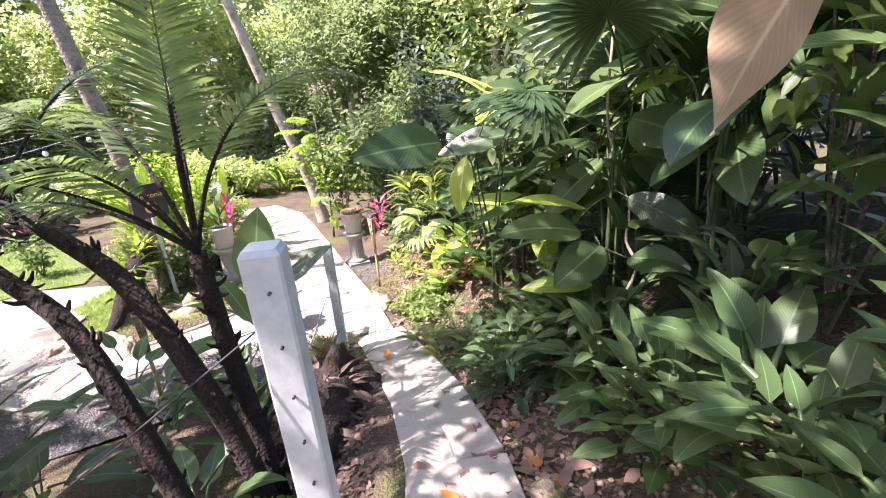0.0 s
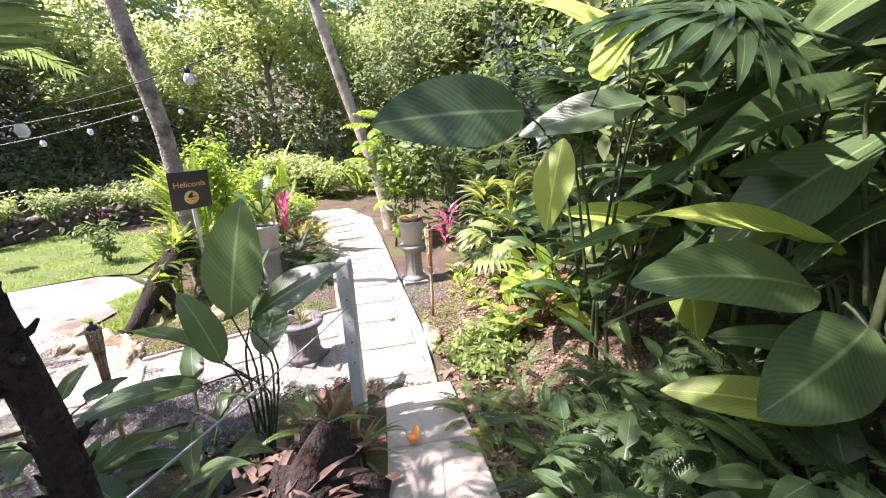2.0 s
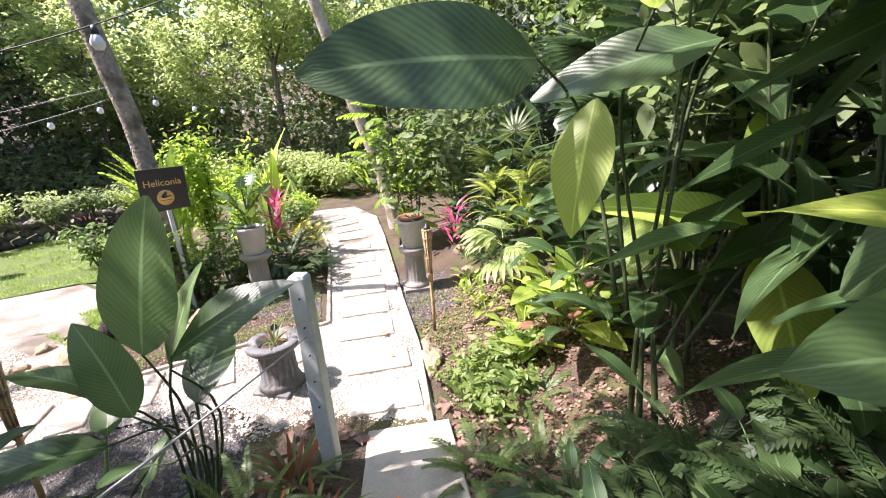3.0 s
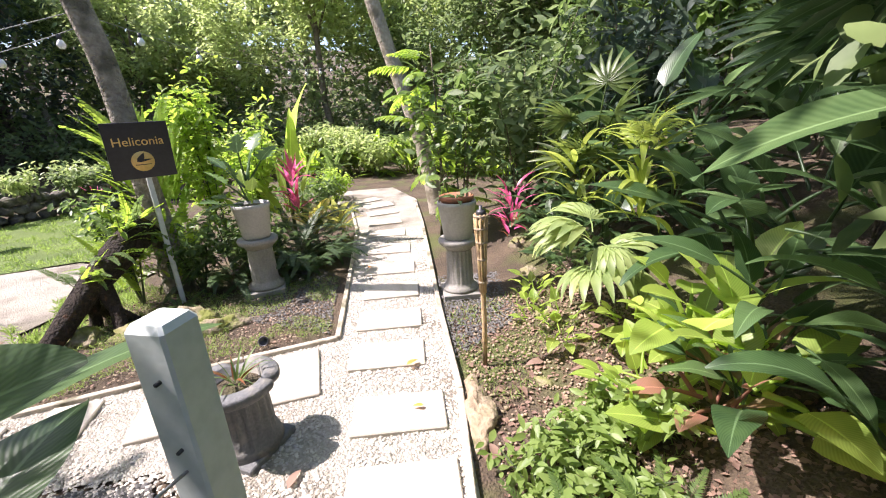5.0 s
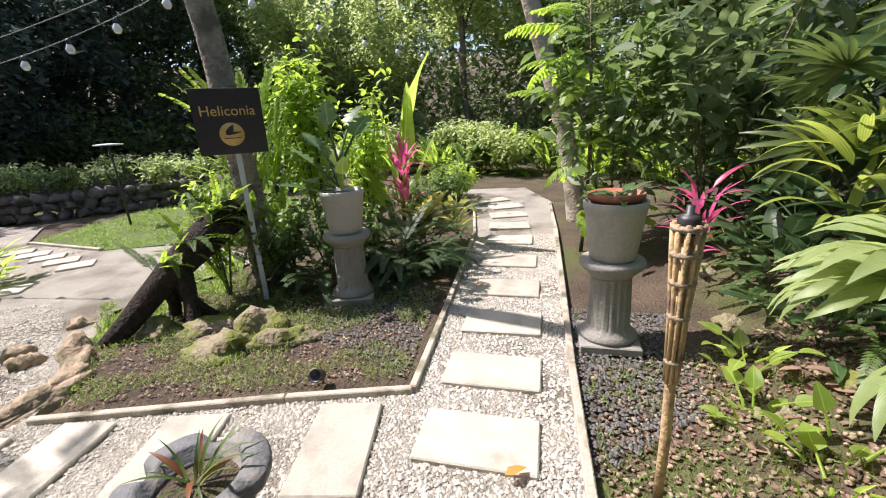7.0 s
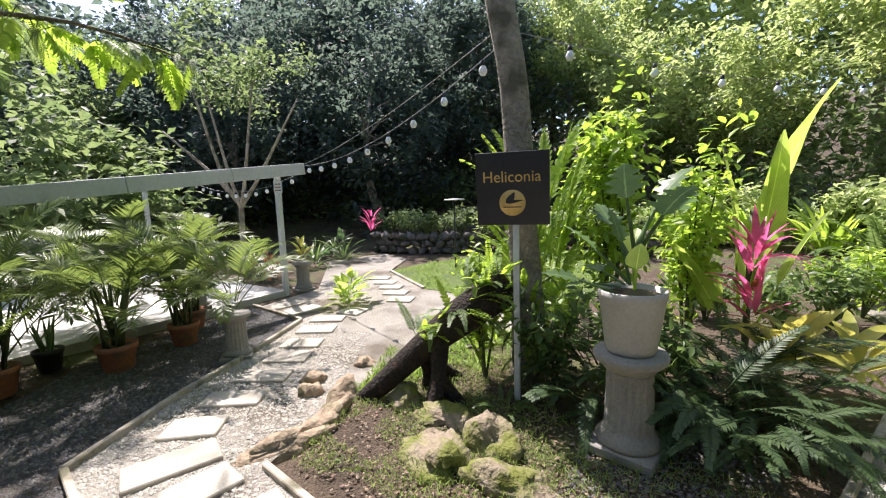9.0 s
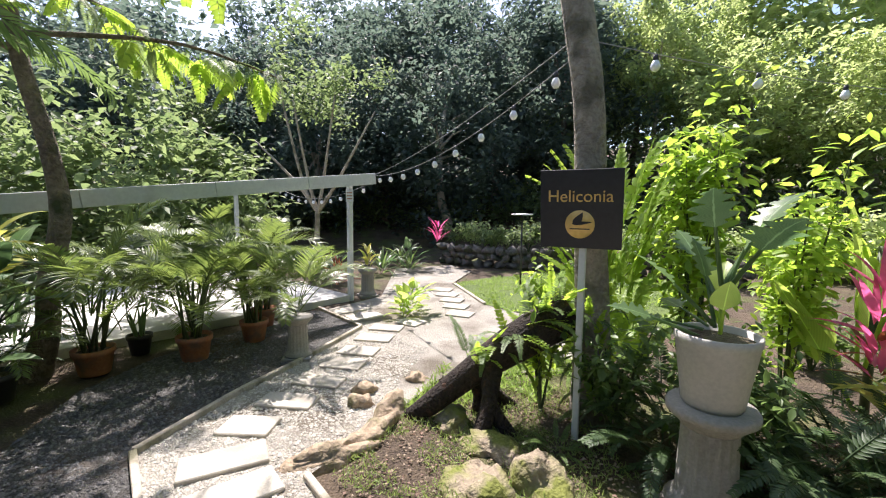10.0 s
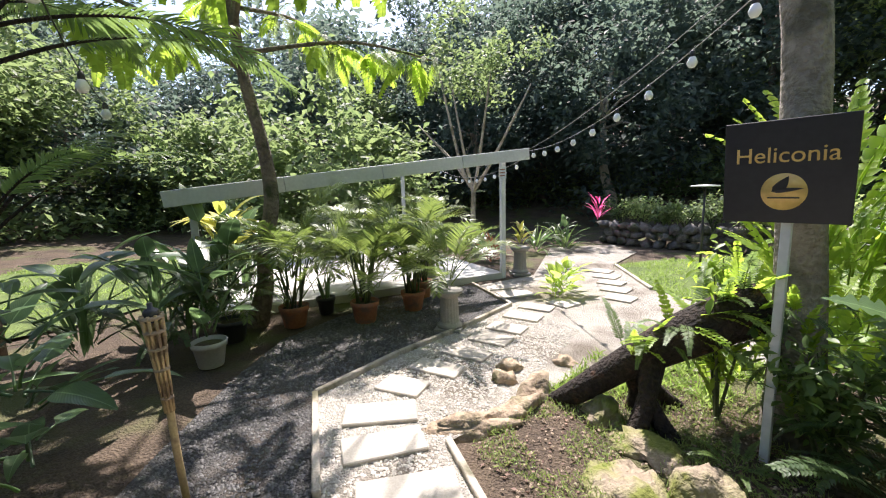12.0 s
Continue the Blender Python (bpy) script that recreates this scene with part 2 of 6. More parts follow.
# ---- mesh tools ----
class Shape:
    """Vertices, faces and uv of one mesh while it is being put together."""

    def __init__(self):
        self.v, self.f, self.u, self.n = [], [], [], 0

    def add(self, v, f, u=None):
        v = np.asarray(v, float)
        self.v.append(v)
        self.f.extend([tuple(i + self.n for i in q) for q in f])
        self.u.append(np.asarray(u, float) if u is not None else np.zeros((len(v), 2)))
        self.n += len(v)
        return self

    def put(self, other, m):
        r = np.array(m)
        v, u = np.concatenate(other.v), np.concatenate(other.u)
        return self.add(v @ r[:3, :3].T + r[:3, 3], other.f, u)

    def scatter(self, other, mats):
        """Many copies of another shape at once."""
        v, u = np.concatenate(other.v), np.concatenate(other.u)
        k = len(v)
        mats = np.asarray(mats)
        allv = np.einsum("nij,kj->nki", mats[:, :3, :3], v) + mats[:, None, :3, 3]
        self.v.append(allv.reshape(-1, 3))
        self.u.append(np.tile(u, (len(mats), 1)))
        base = self.n
        for i in range(len(mats)):
            o = base + i * k
            self.f.extend([tuple(j + o for j in q) for q in other.f])
        self.n += k * len(mats)
        return self

    def mesh(self, name, *mats, smooth=True):
        me = bpy.data.meshes.new(name)
        me.from_pydata(np.concatenate(self.v).tolist(), [], self.f)
        for m in mats:
            me.materials.append(m)
        uv = me.uv_layers.new(name="UVMap")
        li = np.empty(len(me.loops), int)
        me.loops.foreach_get("vertex_index", li)
        uv.data.foreach_set("uv", np.concatenate(self.u)[li].ravel())
        me.polygons.foreach_set("use_smooth", [smooth] * len(me.polygons))
        me.update()
        return me


def part(name, data, parent, label="", m=None):
    """One mesh object under a thing or a part."""
    ob = new(name, data)
    ob.parent = parent
    if m is not None:
        ob.matrix_basis = m
    return tagged(ob, label)


def thing(name, label, category, m=None, group="", kind=""):
    ob = new(name)
    ob.empty_display_size = 0.1
    if m is not None:
        ob.matrix_basis = m
    return tagged(ob, label, category, group, kind)


def solid(name, shape, mat, label, category, m=None, group="", kind="", smooth=True):
    ob = new(name, shape.mesh(name, mat, smooth=smooth))
    if m is not None:
        ob.matrix_basis = m
    return tagged(ob, label, category, group, kind)


def box(sx, sy, sz, bevel=0.01, z0=True):
    """A block with chamfered edges, its foot at z = 0."""
    bm = bmesh.new()
    bmesh.ops.create_cube(bm, size=1)
    for v in bm.verts:
        v.co = Vector((v.co.x * sx, v.co.y * sy, v.co.z * sz + (sz / 2 if z0 else 0)))
    if bevel:
        bmesh.ops.bevel(bm, geom=bm.edges[:], offset=bevel, segments=1, affect="EDGES")
    bm.verts.ensure_lookup_table()
    s = Shape().add([v.co[:] for v in bm.verts], [tuple(v.index for v in f.verts) for f in bm.faces])
    bm.free()
    return s


def lathe(profile, n=32, flutes=0, depth=0.0, fluted=(0, 0)):
    """A turned body; between the heights fluted its radius is grooved."""
    vs, fs = [], []
    for r, z in profile:
        for i in range(n):
            a = 2 * math.pi * i / n
            k = 1.0
            if flutes and fluted[0] <= z <= fluted[1]:
                k = 1 - depth * max(0.0, math.cos(a * flutes))
            vs.append((r * k * math.cos(a), r * k * math.sin(a), z))
    for j in range(len(profile) - 1):
        for i in range(n):
            k = (i + 1) % n
            fs.append((j * n + i, j * n + k, j * n + n + k, j * n + n + i))
    return Shape().add(vs, fs)


def tube(points, radii, n=7, cap=True):
    pts = [Vector(p) for p in points]
    vs, fs = [], []
    side = None
    for i, p in enumerate(pts):
        d = (pts[min(i + 1, len(pts) - 1)] - pts[max(i - 1, 0)]).normalized()
        if side is None:
            side = d.orthogonal().normalized()
        side = (side - d * side.dot(d)).normalized()
        up = d.cross(side)
        r = radii[i] if hasattr(radii, "__len__") else radii
        for k in range(n):
            a = 2 * math.pi * k / n
            vs.append(p + (side * math.cos(a) + up * math.sin(a)) * r)
    for i in range(len(pts) - 1):
        for k in range(n):
            j = (k + 1) % n
            fs.append((i * n + k, i * n + j, i * n + n + j, i * n + n + k))
    if cap:
        fs.append(tuple(range(n))[::-1])
        fs.append(tuple(range((len(pts) - 1) * n, len(pts) * n)))
    return Shape().add([v[:] for v in vs], fs)


def blade(length, width, droop=0.5, fold=0.25, seg=6, tip=1.0, butt=0.6, stalk=0.0, wave=0.0, seed=0, start=0.0, across=1, lobes=0):
    """A leaf along +y that bends down by droop radians; butt: how far along it is widest is pulled to the foot; stalk: metres of petiole."""
    rng = random.Random(seed)
    s = Shape()
    y, z, ang = 0.0, 0.0, start
    if stalk:
        pts, k = [], 5
        for i in range(k + 1):
            pts.append((0, y, z))
            if i < k:
                y += math.cos(ang) * stalk / k
                z += math.sin(ang) * stalk / k
                ang -= droop * 0.25 / k
        s.put(tube(pts, [0.009 + 0.006 * (1 - i / k) for i in range(k + 1)], 5, False), Matrix())
    vs, us, fs = [], [], []
    cols = 2 * across + 1
    for i in range(seg + 1):
        t = i / seg
        w = width * 0.5 * (math.sin(math.pi * min(1, t ** butt * 0.985 + 0.012)) ** 0.75) * (1 - 0.15 * t * tip)
        if lobes:
            w *= 0.3 + 0.7 * abs(math.cos(t * lobes * math.pi))
        for c in range(cols):
            q = (c - across) / across
            wob = wave * width * math.sin(t * 9 + seed + (3 if q > 0 else 0)) * abs(q)
            lift = fold * w * abs(q) + wob
            vs.append((q * w, y - lift * math.sin(ang), z + lift * math.cos(ang)))
            us.append((0.5 + q / 2, t))
        if i < seg:
            y += math.cos(ang) * length / seg
            z += math.sin(ang) * length / seg
            ang -= droop / seg * (0.6 + 0.8 * t)
    for i in range(seg):
        for c in range(cols - 1):
            a = i * cols + c
            fs.append((a, a + 1, a + cols + 1, a + cols))
    return s.add(vs, fs, us)


def frond(length, pairs, leaflet, width, droop=0.8, start=0.0, sweep=0.5, bare=0.15, vee=0.2, hang=0.3, taper=0.75, seg=3, seed=0, stem=0.006):
    """A feather leaf along +y: a rib with pairs of leaflets."""
    rng = random.Random(seed)
    s = Shape()
    pts, y, z, ang = [], 0.0, 0.0, start
    n = 14
    for i in range(n + 1):
        pts.append((Vector((0, y, z)), ang))
        if i < n:
            y += math.cos(ang) * length / n
            z += math.sin(ang) * length / n
            ang -= droop / n * (0.4 + 1.2 * i / n)
    s.put(tube([p for p, a in pts], [stem * (1.15 - i / n) for i in range(n + 1)], 4, False), Matrix())
    for k in range(pairs):
        t = bare + (1 - bare) * (k + 0.5) / pairs
        i = min(n - 1, int(t * n))
        p = pts[i][0].lerp(pts[i + 1][0], t * n - i)
        a = pts[i][1]
        size = (0.45 + 0.55 * math.sin(math.pi * min(1, (k + 1.5) / pairs) ** 0.7)) * (1 - (1 - taper) * (k / pairs))
        for sgn in (-1, 1):
            l = blade(leaflet * size * rng.uniform(0.88, 1.1), width, hang * rng.uniform(0.6, 1.5), 0.2, seg, butt=0.55)
            m = Matrix.Translation(p) @ Matrix.Rotation(a, 4, "X") @ Matrix.Rotation(sgn * -(math.pi / 2 - sweep - 0.35 * k / pairs) + rng.uniform(-0.08, 0.08), 4, "Z") @ Matrix.Rotation(vee + rng.uniform(-0.1, 0.1), 4, "X")
            s.put(l, m)
    return s


def rocky(rx, ry, rz, seed, n=3, rough=0.45):
    bm = bmesh.new()
    bmesh.ops.create_icosphere(bm, subdivisions=n, radius=1)
    off = Vector((seed * 7.3, seed * 3.1, seed * 1.7))
    for v in bm.verts:
        k = 1 + rough * noise.noise(v.co * 1.3 + off) + rough * 0.6 * noise.noise(v.co * 3.1 + off) - rough * abs(noise.noise(v.co * 1.9 - off))
        c = v.co * k
        v.co = Vector((c.x * rx, c.y * ry, max(c.z, -0.35) * rz))
    s = Shape().add([v.co[:] for v in bm.verts], [tuple(v.index for v in f.verts) for f in bm.faces])
    bm.free()
    return s


def flowing(points, k=5):
    """More points on a smooth line through the given ones."""
    p = [Vector(q) for q in points]
    out = []
    for i in range(len(p) - 1):
        a, b, c, d = p[max(0, i - 1)], p[i], p[i + 1], p[min(len(p) - 1, i + 2)]
        for j in range(k):
            t = j / k
            out.append(0.5 * (2 * b + (c - a) * t + (2 * a - 5 * b + 4 * c - d) * t * t + (3 * b - a - 3 * c + d) * t * t * t))
    return out + [p[-1]]


def bough(points, radii, n=8, k=4):
    """A tube through a smooth line."""
    r = list(np.interp(np.linspace(0, len(points) - 1, (len(points) - 1) * k + 1), range(len(points)), radii))
    return tube(flowing(points, k), r, n)


def smooth_step(a, b, x):
    t = min(1.0, max(0.0, (x - a) / (b - a)))
    return t * t * (3 - 2 * t)


# ---- lie of the land ----
def path_x(y):
    return float(np.interp(y, [-6, 1.5, 3.0, 4.4, 5.9, 7.2, 12], [0.3, -0.05, -0.09, -0.42, -1.02, -1.5, -3.8]))


def hill(y):
    return float(np.interp(y, [-8, -1.0, 1.5, 3.0, 5.9, 6.4], [2.2, 1.85, 1.2, 0.8, 0.04, 0.0]))


def land(x, y):
    """Height of the ground."""
    c = path_x(y)
    h = hill(y)
    z = h * smooth_step(c - 1.7, c - 0.4, x)
    r = x - (c + 0.45)
    if r > 0:
        k = 0.42 * (1 - smooth_step(4.5, 7.5, y)) + 0.2 * smooth_step(4.5, 7.5, y)
        z += k * min(r, 6.0) * smooth_step(0, 1.2, r) * (1 - smooth_step(10.5, 15, y) * (1 - smooth_step(1.5, 4, r)))
    far = max(0.0, -x - 17) * 0.22 + max(0.0, y - 21) * 0.2 + max(0.0, -6 - y) * 0.1
    z += min(far, 12.0)
    bumps = 0.03 * noise.noise(Vector((x * 1.1, y * 1.1, 0)))
    if -16 < x < -1 and y > 5.6 and r < 0:
        bumps *= 0.3
    return z + bumps - 0.012


# ---- ground ----
def ground_sheet():
    xs = np.concatenate([np.linspace(-400, -22, 16), np.linspace(-21, -8, 27), np.linspace(-7.8, 4, 96), np.linspace(4.5, 22, 18), np.linspace(40, 400, 8)])
    ys = np.concatenate([np.linspace(-400, -20, 12), np.linspace(-18, 0, 19), np.linspace(0.2, 13, 104), np.linspace(13.5, 32, 30), np.linspace(50, 400, 8)])
    vs = [(x, y, land(x, y)) for y in ys for x in xs]
    n = len(xs)
    fs = [(j * n + i, j * n + i + 1, (j + 1) * n + i + 1, (j + 1) * n + i) for j in range(len(ys) - 1) for i in range(n - 1)]
    return Shape().add(vs, fs)


solid("ground", ground_sheet(), M_SOIL, "bare brown soil with moss and leaf litter", "ground", kind="structure")


def inside(poly, x, y):
    hit, j = False, len(poly) - 1
    for i in range(len(poly)):
        (x1, y1), (x2, y2) = poly[i], poly[j]
        if (y1 > y) != (y2 > y) and x < (x2 - x1) * (y - y1) / (y2 - y1) + x1:
            hit = not hit
        j = i
    return hit


def bed(name, poly, z, mat, label, category, step=0.12, over=0.012):
    """A flat bed of loose stuff that lies on the ground within a polygon, cut to its outline."""
    bm = bmesh.new()
    f = bm.faces.new([bm.verts.new((x, y, 0)) for x, y in poly])
    x0, x1 = min(p[0] for p in poly), max(p[0] for p in poly)
    y0, y1 = min(p[1] for p in poly), max(p[1] for p in poly)
    for axis, lo, hi in (((1, 0, 0), x0, x1), ((0, 1, 0), y0, y1)):
        k = lo + step
        while k < hi:
            bmesh.ops.bisect_plane(bm, geom=bm.verts[:] + bm.edges[:] + bm.faces[:], plane_co=Vector(axis) * k, plane_no=axis)
            k += step
    bmesh.ops.triangulate(bm, faces=bm.faces[:])
    for v in bm.verts:
        v.co.z = z + 0.008 * noise.noise(Vector((v.co.x * 4, v.co.y * 4, 3)))
    me = bpy.data.meshes.new(name)
    bm.to_mesh(me)
    bm.free()
    me.materials.append(mat)
    ob = new(name, me)
    return tagged(ob, label, category, kind="structure")


GRAVEL = [(-0.75, 5.75), (-0.95, 6.3), (-1.34, 7.14), (-1.90, 8.25), (-3.36, 11.28), (-4.3, 13.2), (-5.6, 14.6), (-7.5, 13.6), (-5.3, 12.1), (-4.25, 10.6), (-3.38, 9.04),
          (-2.55, 7.51), (-3.11, 7.03), (-4.16, 6.06), (-4.95, 6.45), (-5.7, 6.8), (-6.0, 8.4), (-7.6, 8.4), (-8.75, 7.35), (-10.6, 6.75), (-12.4, 7.2), (-13.6, 6.6), (-12.6, 5.2), (-9.2, 5.5),
          (-8.0, 4.75), (-7.2, 5.63), (-5.91, 5.30), (-5.23, 5.07), (-4.30, 4.87), (-3.46, 5.63), (-2.7, 6.05), (-1.9, 5.75), (-1.5, 5.7)]
DARKBED = [(-4.32, 4.85), (-5.23, 5.03), (-5.91, 5.26), (-7.2, 5.59), (-8.15, 4.72), (-7.2, 4.2), (-5.95, 3.75), (-5.1, 3.7), (-4.3, 4.0), (-3.4, 4.45), (-2.6, 4.9), (-1.9, 5.5), (-2.7, 5.98), (-3.48, 5.58)]
LAWN = [(-8.71, 7.36), (-10.55, 6.8), (-11.3, 7.4), (-12.2, 8.9), (-12.5, 11.0), (-10.0, 11.5), (-7.7, 10.2), (-7.0, 8.6), (-7.7, 8.4)]
bed("gravel_path", GRAVEL, 0.012, M_GRAVEL, "pale crushed gravel garden path", "gravel")
bed("dark_gravel_bed", DARKBED, 0.016, M_DARKGRAVEL, "dark gravel bed with tree shade deepened in its colour", "gravel", 0.2)
bed("lawn", LAWN, 0.02, M_LAWN, "short bright green lawn", "lawn", 0.3)


def pebbles(name, poly, count, size, mat, label, z, seed, keep=None):
    rng = np.random.default_rng(seed)
    ico = [(0, 0, 1), (0.9, 0, 0.1), (0.28, 0.85, 0.0), (-0.72, 0.53, 0.1), (-0.72, -0.53, 0), (0.28, -0.85, 0.1)]
    peb = Shape().add(np.array(ico) * (1, 1, 0.7), [(0, 1, 2), (0, 2, 3), (0, 3, 4), (0, 4, 5), (0, 5, 1)])
    x0, x1 = min(p[0] for p in poly), max(p[0] for p in poly)
    y0, y1 = min(p[1] for p in poly), max(p[1] for p in poly)
    mats = []
    while len(mats) < count:
        x, y = rng.uniform(x0, x1), rng.uniform(y0, y1)
        if not inside(poly, x, y) or (keep and not keep(x, y)):
            continue
        a, s = rng.uniform(0, 6.28), size * rng.uniform(0.6, 1.5)
        ca, sa = math.cos(a) * s, math.sin(a) * s
        k, tl = rng.uniform(0.6, 1.0), rng.uniform(-0.4, 0.4)
        mats.append([[ca, -sa * k, 0, x], [sa, ca * k, 0, y], [tl * s, 0, s * rng.uniform(0.6, 1.1), z - size * 0.1], [0, 0, 0, 1]])
    s = Shape().scatter(peb, mats)
    return solid(name, s, mat, label, "gravel", kind="stuff", smooth=False)


NEAR = [(-0.75, 5.75), (-1.34, 7.14), (-1.90, 8.25), (-3.3, 11.1), (-4.2, 10.5), (-3.38, 9.04), (-2.55, 7.51), (-3.11, 7.03), (-4.16, 6.06), (-5.0, 6.3), (-6.5, 6.6), (-7.2, 5.63), (-5.23, 5.07), (-4.30, 4.87), (-3.46, 5.63), (-1.5, 5.7)]
pebbles("gravel_stones", NEAR, 26000, 0.013, M_PEBBLE, "loose pale gravel stones on the path", 0.014, 1)
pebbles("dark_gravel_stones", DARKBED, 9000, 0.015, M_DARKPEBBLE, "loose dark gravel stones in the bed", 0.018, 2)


def strip(name, pts, width, height, mat, label, parent=None):
    """A kerb that follows a line on the ground; one piece a stretch."""
    root = thing(name, label, "edging", kind="structure")
    for (x0, y0), (x1, y1) in zip(pts, pts[1:]):
        length = math.hypot(x1 - x0, y1 - y0)
        a = math.atan2(y1 - y0, x1 - x0)
        mx, my = (x0 + x1) / 2, (y0 + y1) / 2
        k = max(1, round(length / 1.0))
        for i in range(k):
            t = (i + 0.5) / k
            x, y = x0 + (x1 - x0) * t, y0 + (y1 - y0) * t
            part("edging_board", box(length / k - 0.006, width, height + 0.12, 0.006).mesh("edging_board", mat, smooth=False), root, m=pose(x, y, max(0, land(x, y)) - 0.12, 0, 0, math.degrees(a)))
    return root


strip("path_edging", [(-0.78, 5.75), (-1.34, 7.14), (-1.90, 8.25), (-2.63, 9.77), (-3.36, 11.28), (-4.3, 13.1)], 0.045, 0.05, M_EDGE, "low pale concrete edging along the gravel path")
strip("path_edging", [(-5.3, 12.1), (-4.25, 10.6), (-3.38, 9.04), (-2.55, 7.51), (-3.11, 7.03), (-4.16, 6.06)], 0.045, 0.05, M_EDGE, "low pale concrete edging round the planted bed")
strip("path_edging", [(-3.46, 5.63), (-4.30, 4.87), (-5.23, 5.07), (-5.91, 5.30), (-7.2, 5.63), (-8.15, 4.72)], 0.045, 0.06, M_EDGE, "low pale concrete edging beside the dark gravel")
strip("path_edging", [(-8.72, 7.36), (-10.55, 6.8)], 0.06, 0.05, M_EDGE, "low pale concrete edging beside the lawn")


def stepping(name, label, spots_):
    """Flat pavers in a row: centre, size along the walker's left-right, size ahead, turn."""
    root = thing(name, label, "pavers", kind="structure")
    shapes = {}
    for i, (x, y, w, d, a) in enumerate(spots_):
        key = (round(w, 2), round(d, 2))
        if key not in shapes:
            shapes[key] = box(w, d, 0.05, 0.007).mesh("paver", M_PAVER, smooth=False)
        rng = random.Random(i)
        part("paver", shapes[key], root, m=pose(x, y, -0.012, rng.uniform(-0.6, 0.6), rng.uniform(-0.6, 0.6), a))
    return root


MAIN = [(-1.37, 6.32), (-1.64, 6.83), (-2.02, 7.4), (-2.27, 7.93), (-2.55, 8.51), (-2.87, 9.13), (-3.24, 9.81), (-3.66, 10.54), (-4.05, 11.2), (-4.45, 11.85), (-4.85, 12.45), (-5.4, 12.9)]
stepping("stepping_stones", "row of flat beige concrete stepping stones in gravel", [(x, y, 0.58, 0.35 if i < 5 else 0.38, 25 + (0 if i < 8 else (i - 7) * 8)) for i, (x, y) in enumerate(MAIN)])
BRANCH = [(-2.56, 6.98, 0.34, 0.6, 37), (-3.18, 6.44, 0.34, 0.6, 40), (-3.66, 6.06, 0.3, 0.54, 36), (-3.97, 5.71, 0.26, 0.51, 42), (-4.27, 5.49, 0.27, 0.51, 31), (-4.68, 5.43, 0.26, 0.38, 0), (-5.08, 5.55, 0.24, 0.46, -5),
          (-5.48, 5.67, 0.24, 0.44, -8), (-5.92, 5.77, 0.28, 0.42, -8), (-6.3, 5.83, 0.27, 0.42, -8), (-6.77, 5.9, 0.27, 0.44, -8), (-7.2, 5.97, 0.25, 0.42, -8), (-7.5, 6.26, 0.3, 0.35, -30), (-8.02, 6.95, 0.3, 0.38, -20),
          (-8.5, 6.88, 0.3, 0.38, -18), (-8.95, 6.8, 0.3, 0.38, -18), (-9.4, 6.7, 0.3, 0.38, -18), (-9.85, 6.58, 0.3, 0.38, -18), (-7.75, 5.55, 0.3, 0.5, 40), (-8.1, 5.2, 0.3, 0.5, 40)]
stepping("stepping_stones", "row of flat beige concrete stepping stones curving through gravel", BRANCH)

ramp = thing("concrete_path", "narrow sloping concrete path with dappled shade", "path", kind="structure")
RY = list(np.linspace(-3.0, 6.0, 11))
for y0, y1 in zip(RY, RY[1:]):
    p0, p1 = Vector((path_x(y0), y0, hill(y0))), Vector((path_x(y1), y1, hill(y1)))
    d = p1 - p0
    part("path_slab", box(0.6, d.length - 0.008, 0.1, 0.008).mesh("path_slab", M_PAVER, smooth=False), ramp,
         m=Matrix.Translation((p0 + p1) / 2 + Vector((0, 0, -0.085))) @ pose(0, 0, 0, 0, 0, math.degrees(math.atan2(-d.x, d.y))) @ pose(0, 0, 0, math.degrees(math.asin(d.z / d.length))))

# raised floor of the open shelter
slab = Shape()
SLAB = [(-8.85, 5.05), (-5.35, 2.35), (-8.2, -1.3), (-11.7, 1.4)]
v = [(x, y, z) for z in (-0.05, 0.1) for x, y in SLAB]
slab.add(v, [(7, 6, 5, 4)] + [(0, 1, 5, 4), (1, 2, 6, 5), (2, 3, 7, 6), (3, 0, 4, 7)])
solid("shelter_floor", slab, M_SLAB, "pale concrete floor slab of the open shelter", "floor", kind="structure", smooth=False)


# ---- built things ----
def turned(name, profile, mat, n=40, **kw):
    return lathe(profile, n, **kw).mesh(name, mat)


PLINTH = box(0.38, 0.38, 0.06, 0.008).mesh("plinth", M_COLUMN, smooth=False)
SHAFT = turned("shaft", [(0.0, 0.0), (0.18, 0.0), (0.185, 0.025), (0.16, 0.05), (0.145, 0.07), (0.137, 0.09), (0.127, 0.42), (0.135, 0.44), (0.0, 0.44)], M_COLUMN, 72, flutes=18, depth=0.09, fluted=(0.08, 0.43))
CAPITAL = turned("capital", [(0.0, 0.0), (0.137, 0.0), (0.15, 0.02), (0.185, 0.05), (0.2, 0.065), (0.203, 0.09), (0.195, 0.105), (0.0, 0.105)], M_COLUMN)
POTBODY = turned("pot_body", [(0.0, 0.0), (0.13, 0.0), (0.142, 0.02), (0.185, 0.33), (0.192, 0.34), (0.192, 0.375), (0.184, 0.38), (0.174, 0.375), (0.166, 0.33), (0.0, 0.32)], M_POT)


def pedestal(x, y, turn=0, z=0.0, k=1.0, label="weathered grey cast-stone column pedestal with fluted shaft"):
    root = thing("column_pedestal", label, "pedestal", pose(x, y, z, 0, 0, turn) @ Matrix.Scale(k, 4), group="garden pedestals")
    part("plinth", PLINTH, root)
    part("shaft", SHAFT, root, m=pose(0, 0, 0.06))
    part("capital", CAPITAL, root, m=pose(0, 0, 0.5))
    return root


def soil_disc(r, z):
    return lathe([(0.0, z + 0.015), (r * 0.6, z + 0.012), (r, z)], 18).mesh("potting_soil", M_SOIL)


